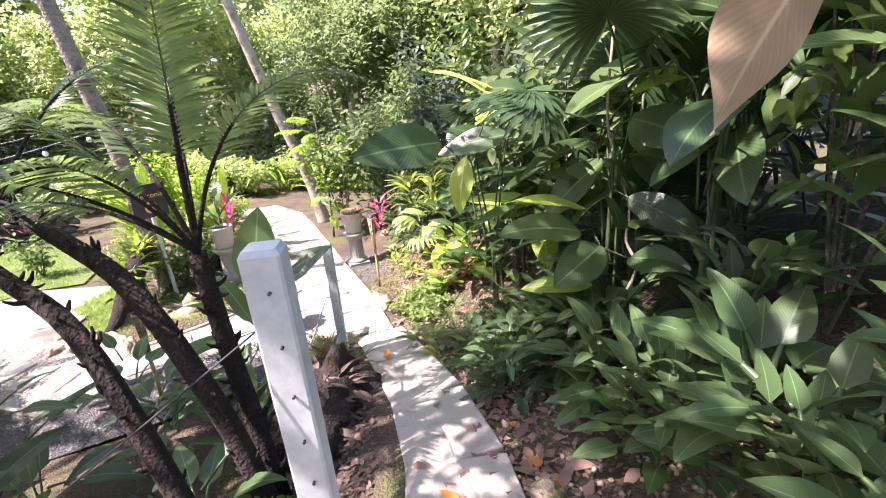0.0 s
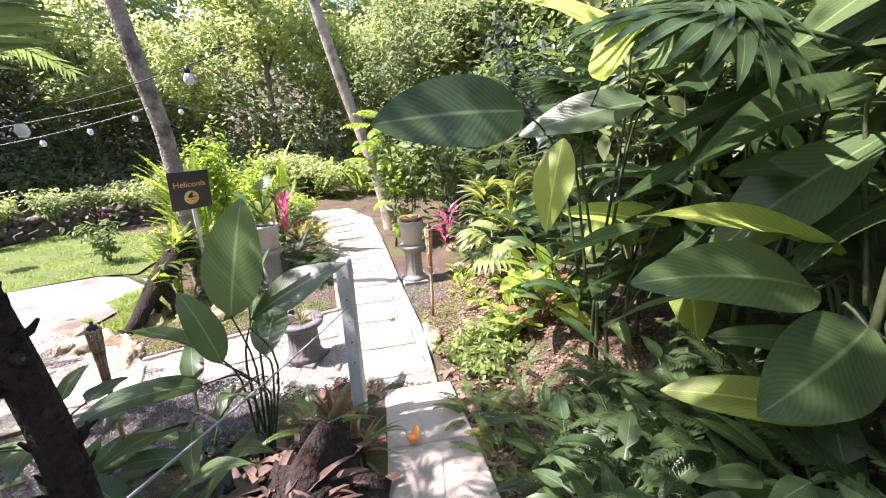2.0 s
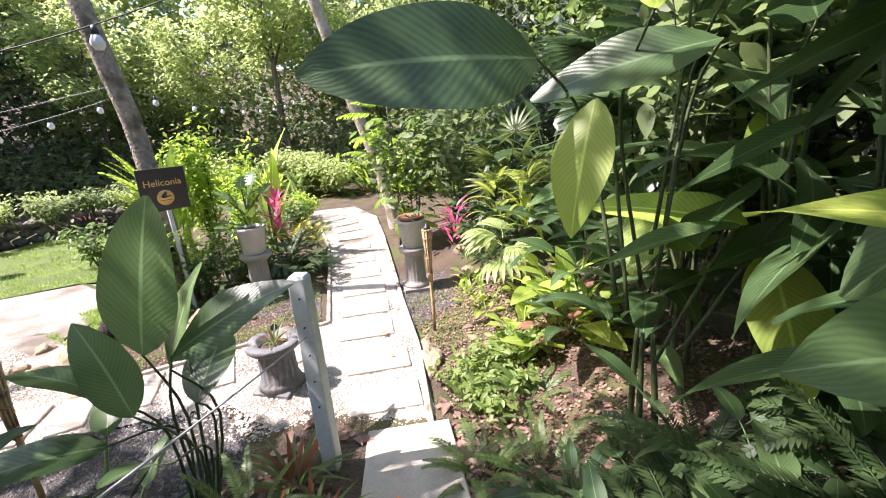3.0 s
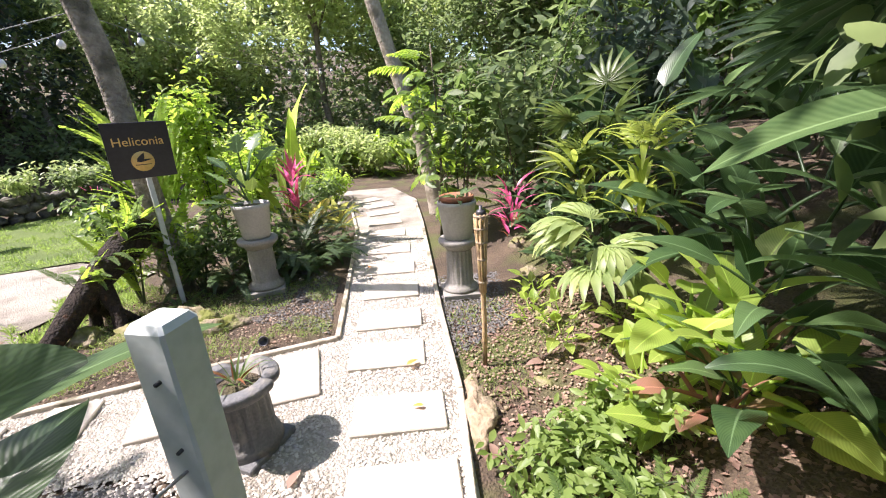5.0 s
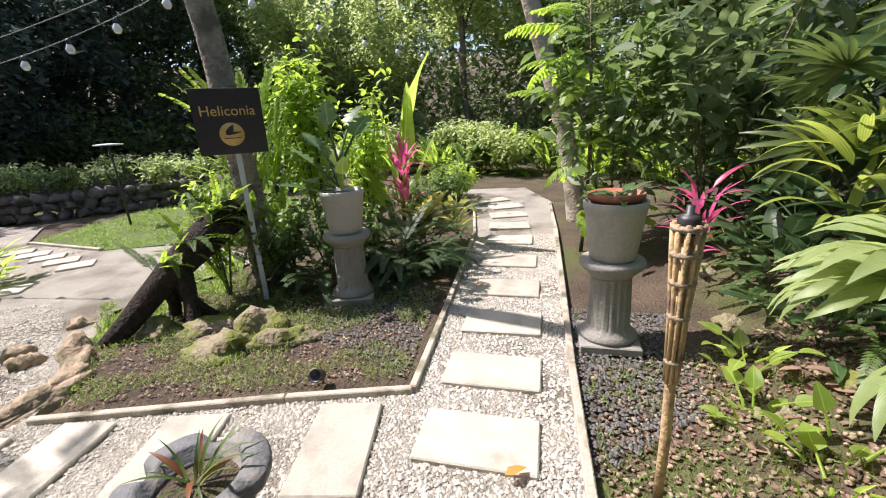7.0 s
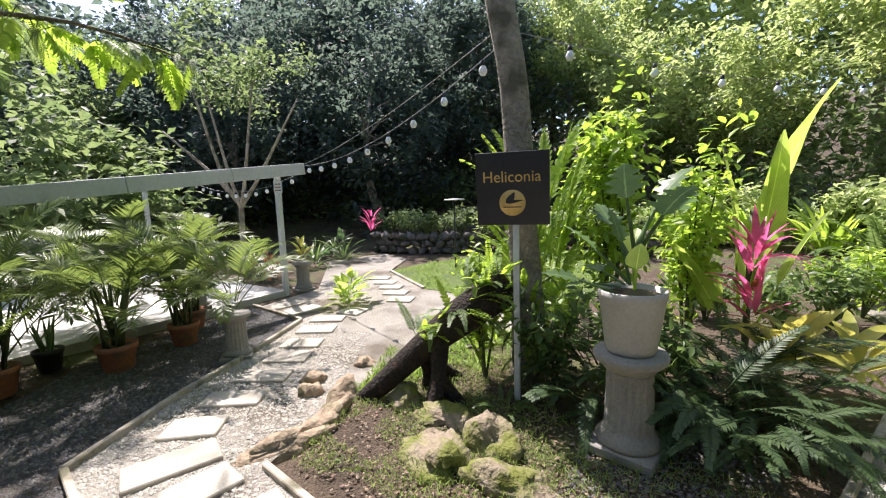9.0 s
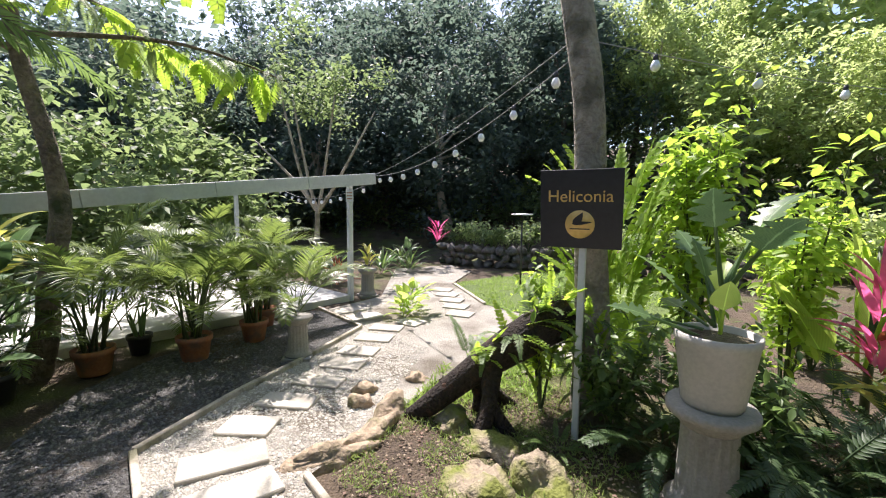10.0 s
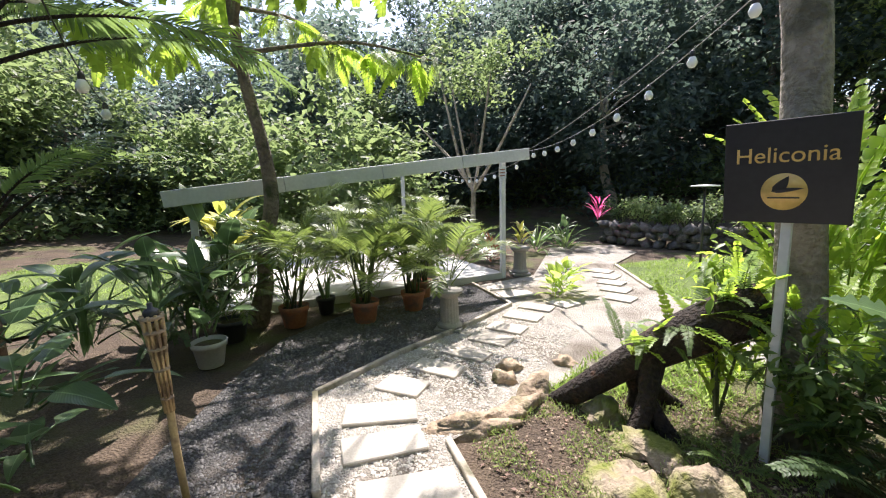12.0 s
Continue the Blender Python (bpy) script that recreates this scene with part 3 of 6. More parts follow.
def planter(x, y, z, label, rim=None):
    root = thing("plant_pot", label, "pot", pose(x, y, z), group="pots on pedestals")
    part("pot_body", POTBODY, root)
    part("potting_soil", soil_disc(0.17, 0.345), root, "dark potting soil")
    if rim:
        part("inner_pot", turned("inner_pot", [(0.12, 0.3), (0.155, 0.39), (0.168, 0.39), (0.17, 0.425), (0.158, 0.43), (0.14, 0.39), (0.0, 0.385)], M_TERRA), root, "terracotta inner pot")
    return root


pedestal(-1.83, 8.69, 25)
planter(-1.83, 8.69, 0.604, "grey plastic planter holding a terracotta pot on a pedestal", True)
pedestal(-3.99, 8.26, 40, 0.0, 1.04)
planter(-3.99, 8.26, 0.629, "pale grey planter with a split-leaf plant on a pedestal")


def petal_pedestal(x, y):
    """A fluted column whose broad rim is broken into scallops."""
    root = thing("urn_pedestal", "low dark grey fluted stone urn with a scalloped chipped rim", "urn", pose(x, y, 0), group="garden pedestals")
    part("plinth", box(0.36, 0.36, 0.05, 0.008).mesh("plinth", M_URN, smooth=False), root)
    part("shaft", turned("shaft", [(0.0, 0.05), (0.19, 0.05), (0.175, 0.1), (0.16, 0.12), (0.15, 0.37), (0.16, 0.39), (0.0, 0.39)], M_URN, 72, flutes=18, depth=0.1, fluted=(0.11, 0.38)), root)
    s = Shape()
    n, rings = 72, [(0.155, 0.385), (0.2, 0.405), (0.222, 0.425), (0.232, 0.445), (0.232, 0.465), (0.222, 0.478), (0.16, 0.482), (0.145, 0.475), (0.135, 0.42), (0.0, 0.4)]
    vs, fs = [], []
    for j, (r, z) in enumerate(rings):
        for i in range(n):
            a = 2 * math.pi * i / n
            bite = sum(max(0.0, math.cos(a - c)) ** w_ for c, w_ in ((2.3, 30), (3.7, 90), (0.4, 200)))
            k = 1 - (0.3 * min(1, bite) if 1 <= j <= 5 else 0)
            vs.append((r * k * math.cos(a), r * k * math.sin(a), z - 0.035 * (min(1, bite) if 3 <= j <= 6 else 0)))
    for j in range(len(rings) - 1):
        for i in range(n):
            k = (i + 1) % n
            fs.append((j * n + i, j * n + k, j * n + n + k, j * n + n + i))
    part("rim", s.add(vs, fs).mesh("rim", M_URN), root, "scalloped dark grey stone rim")
    part("potting_soil", soil_disc(0.13, 0.42), root, "dark potting soil")
    return root


petal_pedestal(-2.37, 6.35)
pedestal(-6.08, 5.23, 10, 0.0, 0.78)
pedestal(-7.9, 4.05, 30, 0.1, 0.85)
pedestal(-9.2, 5.25, 30, 0.0, 0.85)

# sign
SX = Vector((0.416, 0.909, 0)).normalized()
SZ = Vector((0.057, -0.044, 0.528)).normalized()
SZ = (SZ - SX * SZ.dot(SX)).normalized()
SY = SZ.cross(SX)
sign_m = Matrix((SX, SY, SZ)).transposed().to_4x4()
sign_m.translation = Vector((-4.68, 7.746, 1.62))
sign = thing("garden_sign", "square black garden sign with gold lettering on a grey post", "sign", sign_m)
part("board", box(0.525, 0.02, 0.525, 0.003, False).mesh("board", M_BLACK, smooth=False), sign)


def lettering(text, size, width, mat, depth=0.002):
    c = bpy.data.curves.new("lettering", "FONT")
    c.body, c.size, c.extrude, c.align_x, c.align_y = text, size, depth, "CENTER", "CENTER"
    ob = bpy.data.objects.new("lettering", c)
    scene.collection.objects.link(ob)
    me = bpy.data.meshes.new_from_object(ob.evaluated_get(bpy.context.evaluated_depsgraph_get()))
    bpy.data.objects.remove(ob)
    xs = [v.co.x for v in me.vertices]
    k = width / (max(xs) - min(xs))
    for v in me.vertices:
        v.co.x = (v.co.x - (max(xs) + min(xs)) / 2) * k
    me.materials.clear()
    me.materials.append(mat)
    me.name = "lettering"
    return me


part("lettering", lettering("Heliconia", 0.112, 0.41, M_GOLD), sign, "gold raised lettering", m=pose(0, -0.012, 0.085, 90))
disc = part("emblem", lathe([(0.0, 0.002), (0.094, 0.002), (0.095, 0.0)], 48).mesh("emblem", M_GOLD), sign, "round gold emblem", m=pose(0, -0.0105, -0.1, 90))
bird = Shape()
for dx, dz, l, w, a in ((-0.045, 0.005, 0.09, 0.03, -38), (-0.01, 0.012, 0.075, 0.034, -22), (-0.05, 0.004, 0.13, 0.026, -84)):
    bird.put(blade(l, w, 0.0, 0.0, 6), Matrix.Translation((dx, dz, 0.0045)) @ Matrix.Rotation(radians(a), 4, "Z"))
part("bird_mark", bird.mesh("bird_mark", M_BLACK), disc, "black bird-like mark")
part("text_bar", box(0.13, 0.007, 0.002, 0, False).mesh("text_bar", M_BLACK, smooth=False), disc, m=pose(0, -0.03, 0.004))
inv = sign_m.inverted()
part("post", box(0.045, 0.045, 1.62, 0.004).mesh("post", M_GREYPAINT, smooth=False), sign, "grey painted square post", m=inv @ pose(-4.735, 7.79, -0.15, 0, 0, 65.4))


def fence_post(x, y, top, w, foot, label, lean=(0, 0)):
    root = thing("fence_post", label, "post", pose(x, y, foot, lean[0], lean[1], 8), group="white posts with wire")
    h = top - foot
    s = Shape()
    hw, b = w / 2, w * 0.07
    vs = []
    for z, k in ((-0.1, 1), (h - w * 0.16, 1), (h, 0.8)):
        vs += [(-hw * k, -hw * k + b * k, z), (-hw * k + b * k, -hw * k, z), (hw * k - b * k, -hw * k, z), (hw * k, -hw * k + b * k, z), (hw * k, hw * k - b * k, z), (hw * k - b * k, hw * k, z), (-hw * k + b * k, hw * k, z), (-hw * k, hw * k - b * k, z)]
    fs = [(j * 8 + i, j * 8 + (i + 1) % 8, j * 8 + 8 + (i + 1) % 8, j * 8 + 8 + i) for j in range(2) for i in range(8)] + [tuple(range(16, 24))]
    part("shaft", s.add(vs, fs).mesh("shaft", M_WHITE, smooth=False), root)
    for i in range(5):
        part("wire_eye", tube([(hw * 0.2, -hw - 0.012, h - 0.12 - i * 0.17), (hw * 0.2, -hw + 0.01, h - 0.12 - i * 0.17)], 0.005, 6).mesh("wire_eye", M_METAL), root, "small dark metal eye")
    return root


P1, P2 = Vector((-0.634, 2.54, 2.35)), Vector((-1.37, 5.465, 1.434))
fence_post(P1.x, P1.y, P1.z + 0.01, 0.11, land(P1.x, P1.y), "white painted square post with chamfered top and wire holes")
fence_post(P2.x, P2.y, P2.z, 0.095, land(P2.x, P2.y), "white painted square post standing at the foot of the path")


def sagging(a, b, sag, n=14):
    a, b = Vector(a), Vector(b)
    return [a.lerp(b, i / n) - Vector((0, 0, sag * 4 * (i / n) * (1 - i / n))) for i in range(n + 1)]


solid("fence_wire", tube(sagging(P1 + Vector((0, 0, -0.46)), P2 + Vector((0, 0, -0.36)), 0.03), 0.004, 5), M_WIRE, "thin grey cable strung between the white posts", "cable")
solid("fence_wire", tube(sagging(P1 + Vector((0, 0, -0.2)), Vector((-2.4, 1.2, 1.2)), 0.03), 0.003, 5), M_DARKWIRE, "thin dark cable running off a white post", "cable")

# open shelter: posts and a sloping front beam
B0, B1 = Vector((-9.12, 5.40, 2.13)), Vector((-4.95, 2.19, 1.53))
shelter = thing("shelter_frame", "open garden shelter frame of grey painted steel with sloping front beam", "shelter")
d = B1 - B0
for i in range(4):
    mid = B0.lerp(B1, (i + 0.5) / 4)
    part("beam", box(d.length / 4 - 0.004, 0.1, 0.19, 0.006, False).mesh("beam", M_GREYPAINT, smooth=False), shelter, "grey painted box beam",
         m=Matrix.Translation(mid) @ pose(0, 0, 0, 0, 0, math.degrees(math.atan2(d.y, d.x))) @ pose(0, 0, 0, 0, -math.degrees(math.asin(d.z / d.length))))
for x, y, z in ((-8.86, 5.03, 2.03), (-5.22, 2.3, 1.5), (-11.4, 1.6, 2.1), (-8.1, -1.0, 1.6)):
    part("post", box(0.08, 0.08, z, 0.006).mesh("post", M_GREYPAINT, smooth=False), shelter, m=pose(x, y, 0, 0, 0, -37))
notice = thing("notice_plate", "small white notice plate on the shelter post", "sign", pose(-8.79, 5.05, 1.72, 0, 0, 62))
part("plate", box(0.17, 0.006, 0.2, 0.002).mesh("plate", M_WHITE, smooth=False), notice)
for i in range(3):
    part("text_bar", box(0.12, 0.003, 0.018, 0).mesh("text_bar", M_TERRA, smooth=False), notice, "faded red line of print", m=pose(0, -0.0045, 0.04 + i * 0.05))


# torches
def torch(x, y, h, turn, lean=(0, 0)):
    z0 = land(x, y)
    root = thing("bamboo_torch", "split bamboo garden torch with woven head and metal wick cup", "torch", pose(x, y, z0, lean[0], lean[1], turn), group="garden torches")
    rng = random.Random(int(x * 100))
    part("pole", tube([(0, 0, -0.05), (0.004, 0, h * 0.3), (-0.003, 0.003, h * 0.62), (0, 0, h - 0.1)], [0.017, 0.018, 0.018, 0.016], 10).mesh("pole", M_BAMBOO), root)
    for i in range(9):
        a = i / 9 * 6.283
        pts = [(r * math.cos(a), r * math.sin(a), z) for r, z in ((0.02, h * 0.5), (0.027, h * 0.72), (0.038, h * 0.88), (0.043, h - 0.035))]
        part("strip", tube(pts, [0.006, 0.007, 0.009, 0.009], 5).mesh("strip", M_BAMBOO), root)
    for z, r in ((h * 0.56, 0.025), (h * 0.7, 0.031), (h * 0.8, 0.038), (h * 0.88, 0.044), (h - 0.06, 0.048)):
        part("binding", lathe([(r - 0.004, z), (r + 0.004, z + 0.006), (r + 0.004, z + 0.016), (r - 0.004, z + 0.022)], 14).mesh("binding", M_WOOD), root, "woven cane binding")
    part("wick_cup", lathe([(0.0, h - 0.08), (0.032, h - 0.07), (0.034, h - 0.02), (0.026, h - 0.01), (0.012, h - 0.005), (0.012, h + 0.02), (0.0, h + 0.02)], 16).mesh("wick_cup", M_METAL), root, "dark metal wick cup")
    return root


torch(-1.26, 7.5, 1.2, 0)
torch(-3.2, 5.0, 1.08, 0, (0, 3))


# string lights
def string_of_lights(a, b, sag, count, label, r=0.004, first=0.0, mat=None):
    pts = sagging(a, b, sag, 24)
    root = thing("string_lights", label, "string lights", group="string lights")
    part("cable", tube(pts, r, 5).mesh("cable", mat or M_WIRE), root)
    for i in range(count):
        t = first + (1 - first) * (i + 0.5) / count
        k = t * 24
        p = pts[int(k)].lerp(pts[min(24, int(k) + 1)], k - int(k))
        bulb = part("bulb", BULB, root, m=Matrix.Translation(p))
        part("socket", SOCKET, bulb, "dark lamp socket")
    return root


BULB = lathe([(0.0, -0.125), (0.02, -0.122), (0.034, -0.1), (0.036, -0.085), (0.024, -0.055), (0.017, -0.045), (0.0, -0.045)], 12).mesh("bulb", M_BULB)
SOCKET = lathe([(0.0, 0.0), (0.012, 0.0), (0.019, -0.02), (0.019, -0.05), (0.0, -0.052)], 10).mesh("socket", M_METAL)
TRUNK_TOP = Vector((-4.98, 7.8, 2.75))
string_of_lights(TRUNK_TOP, (-9.1, 5.42, 2.18), 0.22, 9, "sagging string of clear bulbs from the tree to the shelter")
solid("stay_wire", tube(sagging(TRUNK_TOP + Vector((0, 0, 0.12)), (-9.1, 5.42, 2.2), 0.1), 0.004, 5), M_WIRE, "thin grey wire from tree to shelter beam", "cable")
string_of_lights((-9.0, 5.35, 2.05), (-13.5, 1.5, 2.3), 0.35, 12, "sagging string of bulbs under the shelter edge")
string_of_lights(TRUNK_TOP + Vector((0.0, 0.1, 0.05)), (-7.8, 16.5, 3.4), 0.3, 9, "string of clear bulbs running off past the planted bed")
string_of_lights((-2.2, 6.0, 3.0), (-4.2, 2.9, 2.35), 0.3, 4, "dark festoon cable with hanging clear bulbs", mat=M_DARKWIRE)


# terracotta pots of the palms
def flower_pot(x, y, z, r, h, mat, label):
    root = thing("flower_pot", label, "pot", pose(x, y, z), group="pots along the shelter")
    part("pot_body", lathe([(0.0, 0.0), (r * 0.68, 0.0), (r * 0.72, 0.01), (r * 0.92, h * 0.78), (r, h * 0.8), (r * 1.02, h), (r * 0.93, h), (r * 0.86, h * 0.85), (0.0, h * 0.84)], 28).mesh("pot_body", mat), root)
    part("potting_soil", soil_disc(r * 0.84, h * 0.86), root, "dark potting soil")
    return root


POTS = [(-5.52, 3.48, 0.17, 0.25, M_TERRA, "terracotta pot holding a feathery palm"), (-6.05, 3.50, 0.12, 0.22, M_BLACKPOT, "small black plastic pot"), (-5.95, 4.18, 0.17, 0.26, M_TERRA, "terracotta pot holding a bushy palm"),
        (-6.6, 4.48, 0.16, 0.25, M_TERRA, "terracotta pot beside the gravel bed"), (-4.38, 3.57, 0.15, 0.24, M_POT, "pale pot in deep shade"), (-4.9, 3.2, 0.17, 0.24, M_BLACKPOT, "black plastic pot in deep shade"), (-7.2, 4.3, 0.16, 0.25, M_TERRA, "terracotta pot at the edge of the slab")]
for x, y, r, h, m_, l in POTS:
    flower_pot(x, y, 0.015, r, h, m_, l)


# stones
def stone(x, y, rx, ry, rz, turn, seed, mat, label, sink=0.0, group="stones"):
    return solid("stone", rocky(rx, ry, rz, seed, 3), mat, label, "stone", pose(x, y, max(0, land(x, y)) - sink, 0, 0, turn), group)


for i, (x, y, rx, ry, rz, a) in enumerate([(-4.08, 7.1, 0.36, 0.24, 0.14, 20), (-3.84, 7.42, 0.32, 0.17, 0.13, 60), (-4.2, 7.45, 0.24, 0.2, 0.2, 0), (-4.85, 6.93, 0.18, 0.15, 0.16, 0), (-4.55, 7.2, 0.24, 0.16, 0.1, 60)]):
    stone(x, y, rx, ry, rz, a, i + 1, M_ROCK, "mossy grey boulder bedded in soil", 0.03, "mossy boulders")
for i, (x, y, rx, ry, rz, a) in enumerate([(-4.38, 6.12, 0.3, 0.09, 0.11, 125), (-4.68, 6.34, 0.24, 0.09, 0.1, 150), (-5.0, 6.42, 0.17, 0.1, 0.16, 160), (-5.1, 6.14, 0.11, 0.09, 0.11, 0), (-5.33, 6.13, 0.12, 0.1, 0.11, 30), (-5.62, 6.55, 0.1, 0.09, 0.1, 0)]):
    stone(x, y, rx * 1.1, ry * 1.3, rz * 1.15, a, i + 11, M_TANROCK, "rounded tan stone edging the planted bed", 0.02, "bed edging stones")
stone(-1.18, 7.0, 0.13, 0.33, 0.1, 22, 31, M_TANROCK, "flat tan stone against the path edging", 0.02)
for i, (x, y, r) in enumerate([(-0.35, 5.2, 0.16), (-0.55, 5.75, 0.13), (-0.5, 6.6, 0.1), (-0.8, 7.4, 0.09), (-0.9, 8.3, 0.12), (-0.6, 8.6, 0.13), (-1.2, 9.2, 0.12), (-1.45, 10.0, 0.16), (0.3, 3.0, 0.12)]):
    stone(x, y, r, r * 0.8, r * 0.7, i * 40, i + 41, M_ROCK, "weathered stone half buried in the soil", 0.03)

# low dry-stone wall past the lawn
rock_wall = thing("rock_wall", "low dry-laid wall of dark rounded rocks behind the lawn", "wall", kind="structure")
WALL = [(-14.2, 6.4), (-13.6, 7.1), (-13.2, 8.0), (-12.9, 9.2), (-12.7, 10.6), (-12.0, 12.0), (-10.8, 13.2)]
stones_ = [rocky(0.2, 0.17, 0.16, 60 + i, 2).mesh("rock", M_WALLROCK) for i in range(5)]
rng = random.Random(5)
for (x0, y0), (x1, y1) in zip(WALL, WALL[1:]):
    k = int(math.hypot(x1 - x0, y1 - y0) / 0.27)
    for i in range(k):
        for lv in range(3):
            t = (i + 0.5 * (lv % 2) + rng.uniform(-0.1, 0.1)) / k
            part("rock", rng.choice(stones_), rock_wall, m=pose(x0 + (x1 - x0) * t, y0 + (y1 - y0) * t, 0.06 + lv * 0.2, rng.uniform(-25, 25), rng.uniform(-25, 25), rng.uniform(0, 360)))

# flat-topped lamp past the lawn
lamp = thing("garden_lamp", "thin garden lamp post with a flat pale disc top", "lamp", pose(-10.58, 8.21, 0))
part("pole", tube([(0, 0, -0.1), (0, 0, 1.5)], [0.022, 0.018], 8).mesh("pole", M_METAL), lamp)
part("shade", lathe([(0.0, 1.5), (0.22, 1.5), (0.23, 1.51), (0.22, 1.525), (0.0, 1.54)], 24).mesh("shade", M_GREYPAINT), lamp, "flat pale grey disc")

# small black spotlight in the bed
spot = thing("garden_spotlight", "small black garden spotlight on the soil", "lamp", pose(-3.1, 7.28, 0.02, 0, 0, 30))
part("housing", lathe([(0.0, 0.0), (0.025, 0.0), (0.032, 0.02), (0.04, 0.09), (0.043, 0.1), (0.036, 0.1), (0.03, 0.07), (0.0, 0.07)], 16).mesh("housing", M_METAL), spot, m=pose(0, 0, 0.03, 60))
part("spike", tube([(0, 0, 0.06), (0, 0, -0.06)], [0.008, 0.003], 6).mesh("spike", M_METAL), spot, "black ground spike")


# ---- plants ----
RNG = random.Random(11)


def variants(make, name, mat, n=3, **kw):
    return [make(seed=i, **{k: (v[0] + (v[1] - v[0]) * i / max(1, n - 1) if isinstance(v, tuple) else v) for k, v in kw.items()}).mesh(name, mat) for i in range(n)]


def clump(name, label, category, x, y, z=None, sets=(), group="", seed=0, m=None):
    """A plant of leaves that are parts of their own.
    A set: meshes, count, pitch range in degrees, scale range, height range on the stem, spread of the foot, azimuth range, part name."""
    rng = random.Random(seed + int(abs(x) * 131 + abs(y) * 717))
    root = thing(name, label, category, m or pose(x, y, land(x, y) if z is None else z), group)
    for meshes, count, pitch, size, up, foot, azim, pname in sets:
        for i in range(count):
            a = azim[0] + (azim[1] - azim[0]) * (i + rng.uniform(0, 0.8)) / count
            t = rng.random()
            r = foot * rng.random() ** 0.5
            h = up[0] + (up[1] - up[0]) * rng.random()
            loc = Vector((-math.sin(radians(a)) * r, math.cos(radians(a)) * r, h))
            s = rng.uniform(*size)
            part(pname, rng.choice(meshes), root, m=Matrix.Translation(loc) @ pose(0, 0, 0, 0, 0, a) @ pose(0, 0, 0, rng.uniform(*pitch), rng.uniform(-14, 14)) @ Matrix.Scale(s, 4))
    return root


ALL = (0, 360)
L_DARK = variants(blade, "leaf", M_DARKLEAF, 4, length=0.62, width=0.26, droop=(0.5, 1.3), fold=0.16, seg=9, stalk=0.35, wave=0.03, across=2)
L_MID = variants(blade, "leaf", M_MIDLEAF, 4, length=0.5, width=0.19, droop=(0.4, 1.2), fold=0.2, seg=8, stalk=0.25, wave=0.03, across=2)
L_OVAL = variants(blade, "leaf", M_MIDLEAF, 4, length=0.26, width=0.14, droop=(0.3, 0.9), fold=0.18, seg=8, stalk=0.1, wave=0.03, across=2)
L_SMALLMID = variants(blade, "leaf", M_MIDLEAF, 4, length=0.2, width=0.095, droop=(0.3, 0.9), fold=0.2, seg=5, stalk=0.05)
L_BRIGHT = variants(blade, "leaf", M_BRIGHTLEAF, 4, length=0.26, width=0.18, droop=(0.3, 1.0), fold=0.2, seg=7, stalk=0.2, across=2)
L_BRONZE = variants(blade, "leaf", M_BRONZE, 3, length=0.24, width=0.17, droop=(0.4, 1.0), fold=0.15, seg=7, stalk=0.2, across=2)
L_TALL = variants(blade, "leaf", M_BRIGHTLEAF, 3, length=1.0, width=0.24, droop=(0.15, 0.7), fold=0.3, seg=10, stalk=0.5, wave=0.05, across=2)
L_PINK = variants(blade, "leaf", M_PINK, 4, length=0.34, width=0.052, droop=(0.3, 1.1), fold=0.3, seg=6)
L_CROTON = variants(blade, "leaf", M_CROTON, 4, length=0.34, width=0.09, droop=(0.4, 1.1), fold=0.25, seg=6)
L_STRIPE = variants(blade, "leaf", M_VARIEG, 4, length=0.6, width=0.085, droop=(0.8, 1.8), fold=0.25, seg=9, wave=0.02)
L_STRAP = variants(blade, "leaf", M_FERN, 4, length=0.55, width=0.04, droop=(0.8, 1.9), fold=0.3, seg=8)
L_GINGER = variants(blade, "leaf", M_BRIGHTFERN, 4, length=0.55, width=0.05, droop=(0.6, 1.7), fold=0.3, seg=7)
L_RUSTY = variants(blade, "leaf", M_RUST, 3, length=0.35, width=0.05, droop=(0.3, 1.0), fold=0.3, seg=6)
L_SPIKE = variants(blade, "leaf", M_MIDLEAF, 3, length=0.55, width=0.05, droop=(0.0, 0.15), fold=0.4, seg=5)
F_FERN = variants(frond, "frond", M_FERN, 4, length=0.7, pairs=24, leaflet=0.1, width=0.024, droop=(0.6, 1.5), start=0.0, vee=0.0, hang=0.2)
F_SHADEFERN = variants(frond, "frond", M_SHADEFERN, 4, length=0.7, pairs=26, leaflet=0.1, width=0.022, droop=(0.8, 1.8), vee=0.0, hang=0.25)
F_BRIGHT = variants(frond, "frond", M_BRIGHTFERN, 4, length=0.7, pairs=11, leaflet=0.125, width=0.06, droop=(0.1, 0.7), start=0.0, vee=0.1, hang=0.3, sweep=0.6, taper=0.6, seg=5)
F_CLIMB = variants(frond, "frond", M_BRIGHTFERN, 4, length=0.6, pairs=9, leaflet=0.1, width=0.066, droop=(0.1, 0.7), vee=0.2, hang=0.4, sweep=0.5, taper=0.7, seg=5)
F_PALM = variants(frond, "frond", M_PALM, 4, length=1.0, pairs=30, leaflet=0.27, width=0.02, droop=(1.2, 2.2), start=0.0, bare=0.34, vee=0.25, hang=0.8, sweep=0.55)
F_HANG = variants(frond, "frond", M_BRIGHTFERN, 3, length=0.7, pairs=12, leaflet=0.22, width=0.07, droop=(0.6, 1.2), bare=0.2, vee=-0.3, hang=0.6)


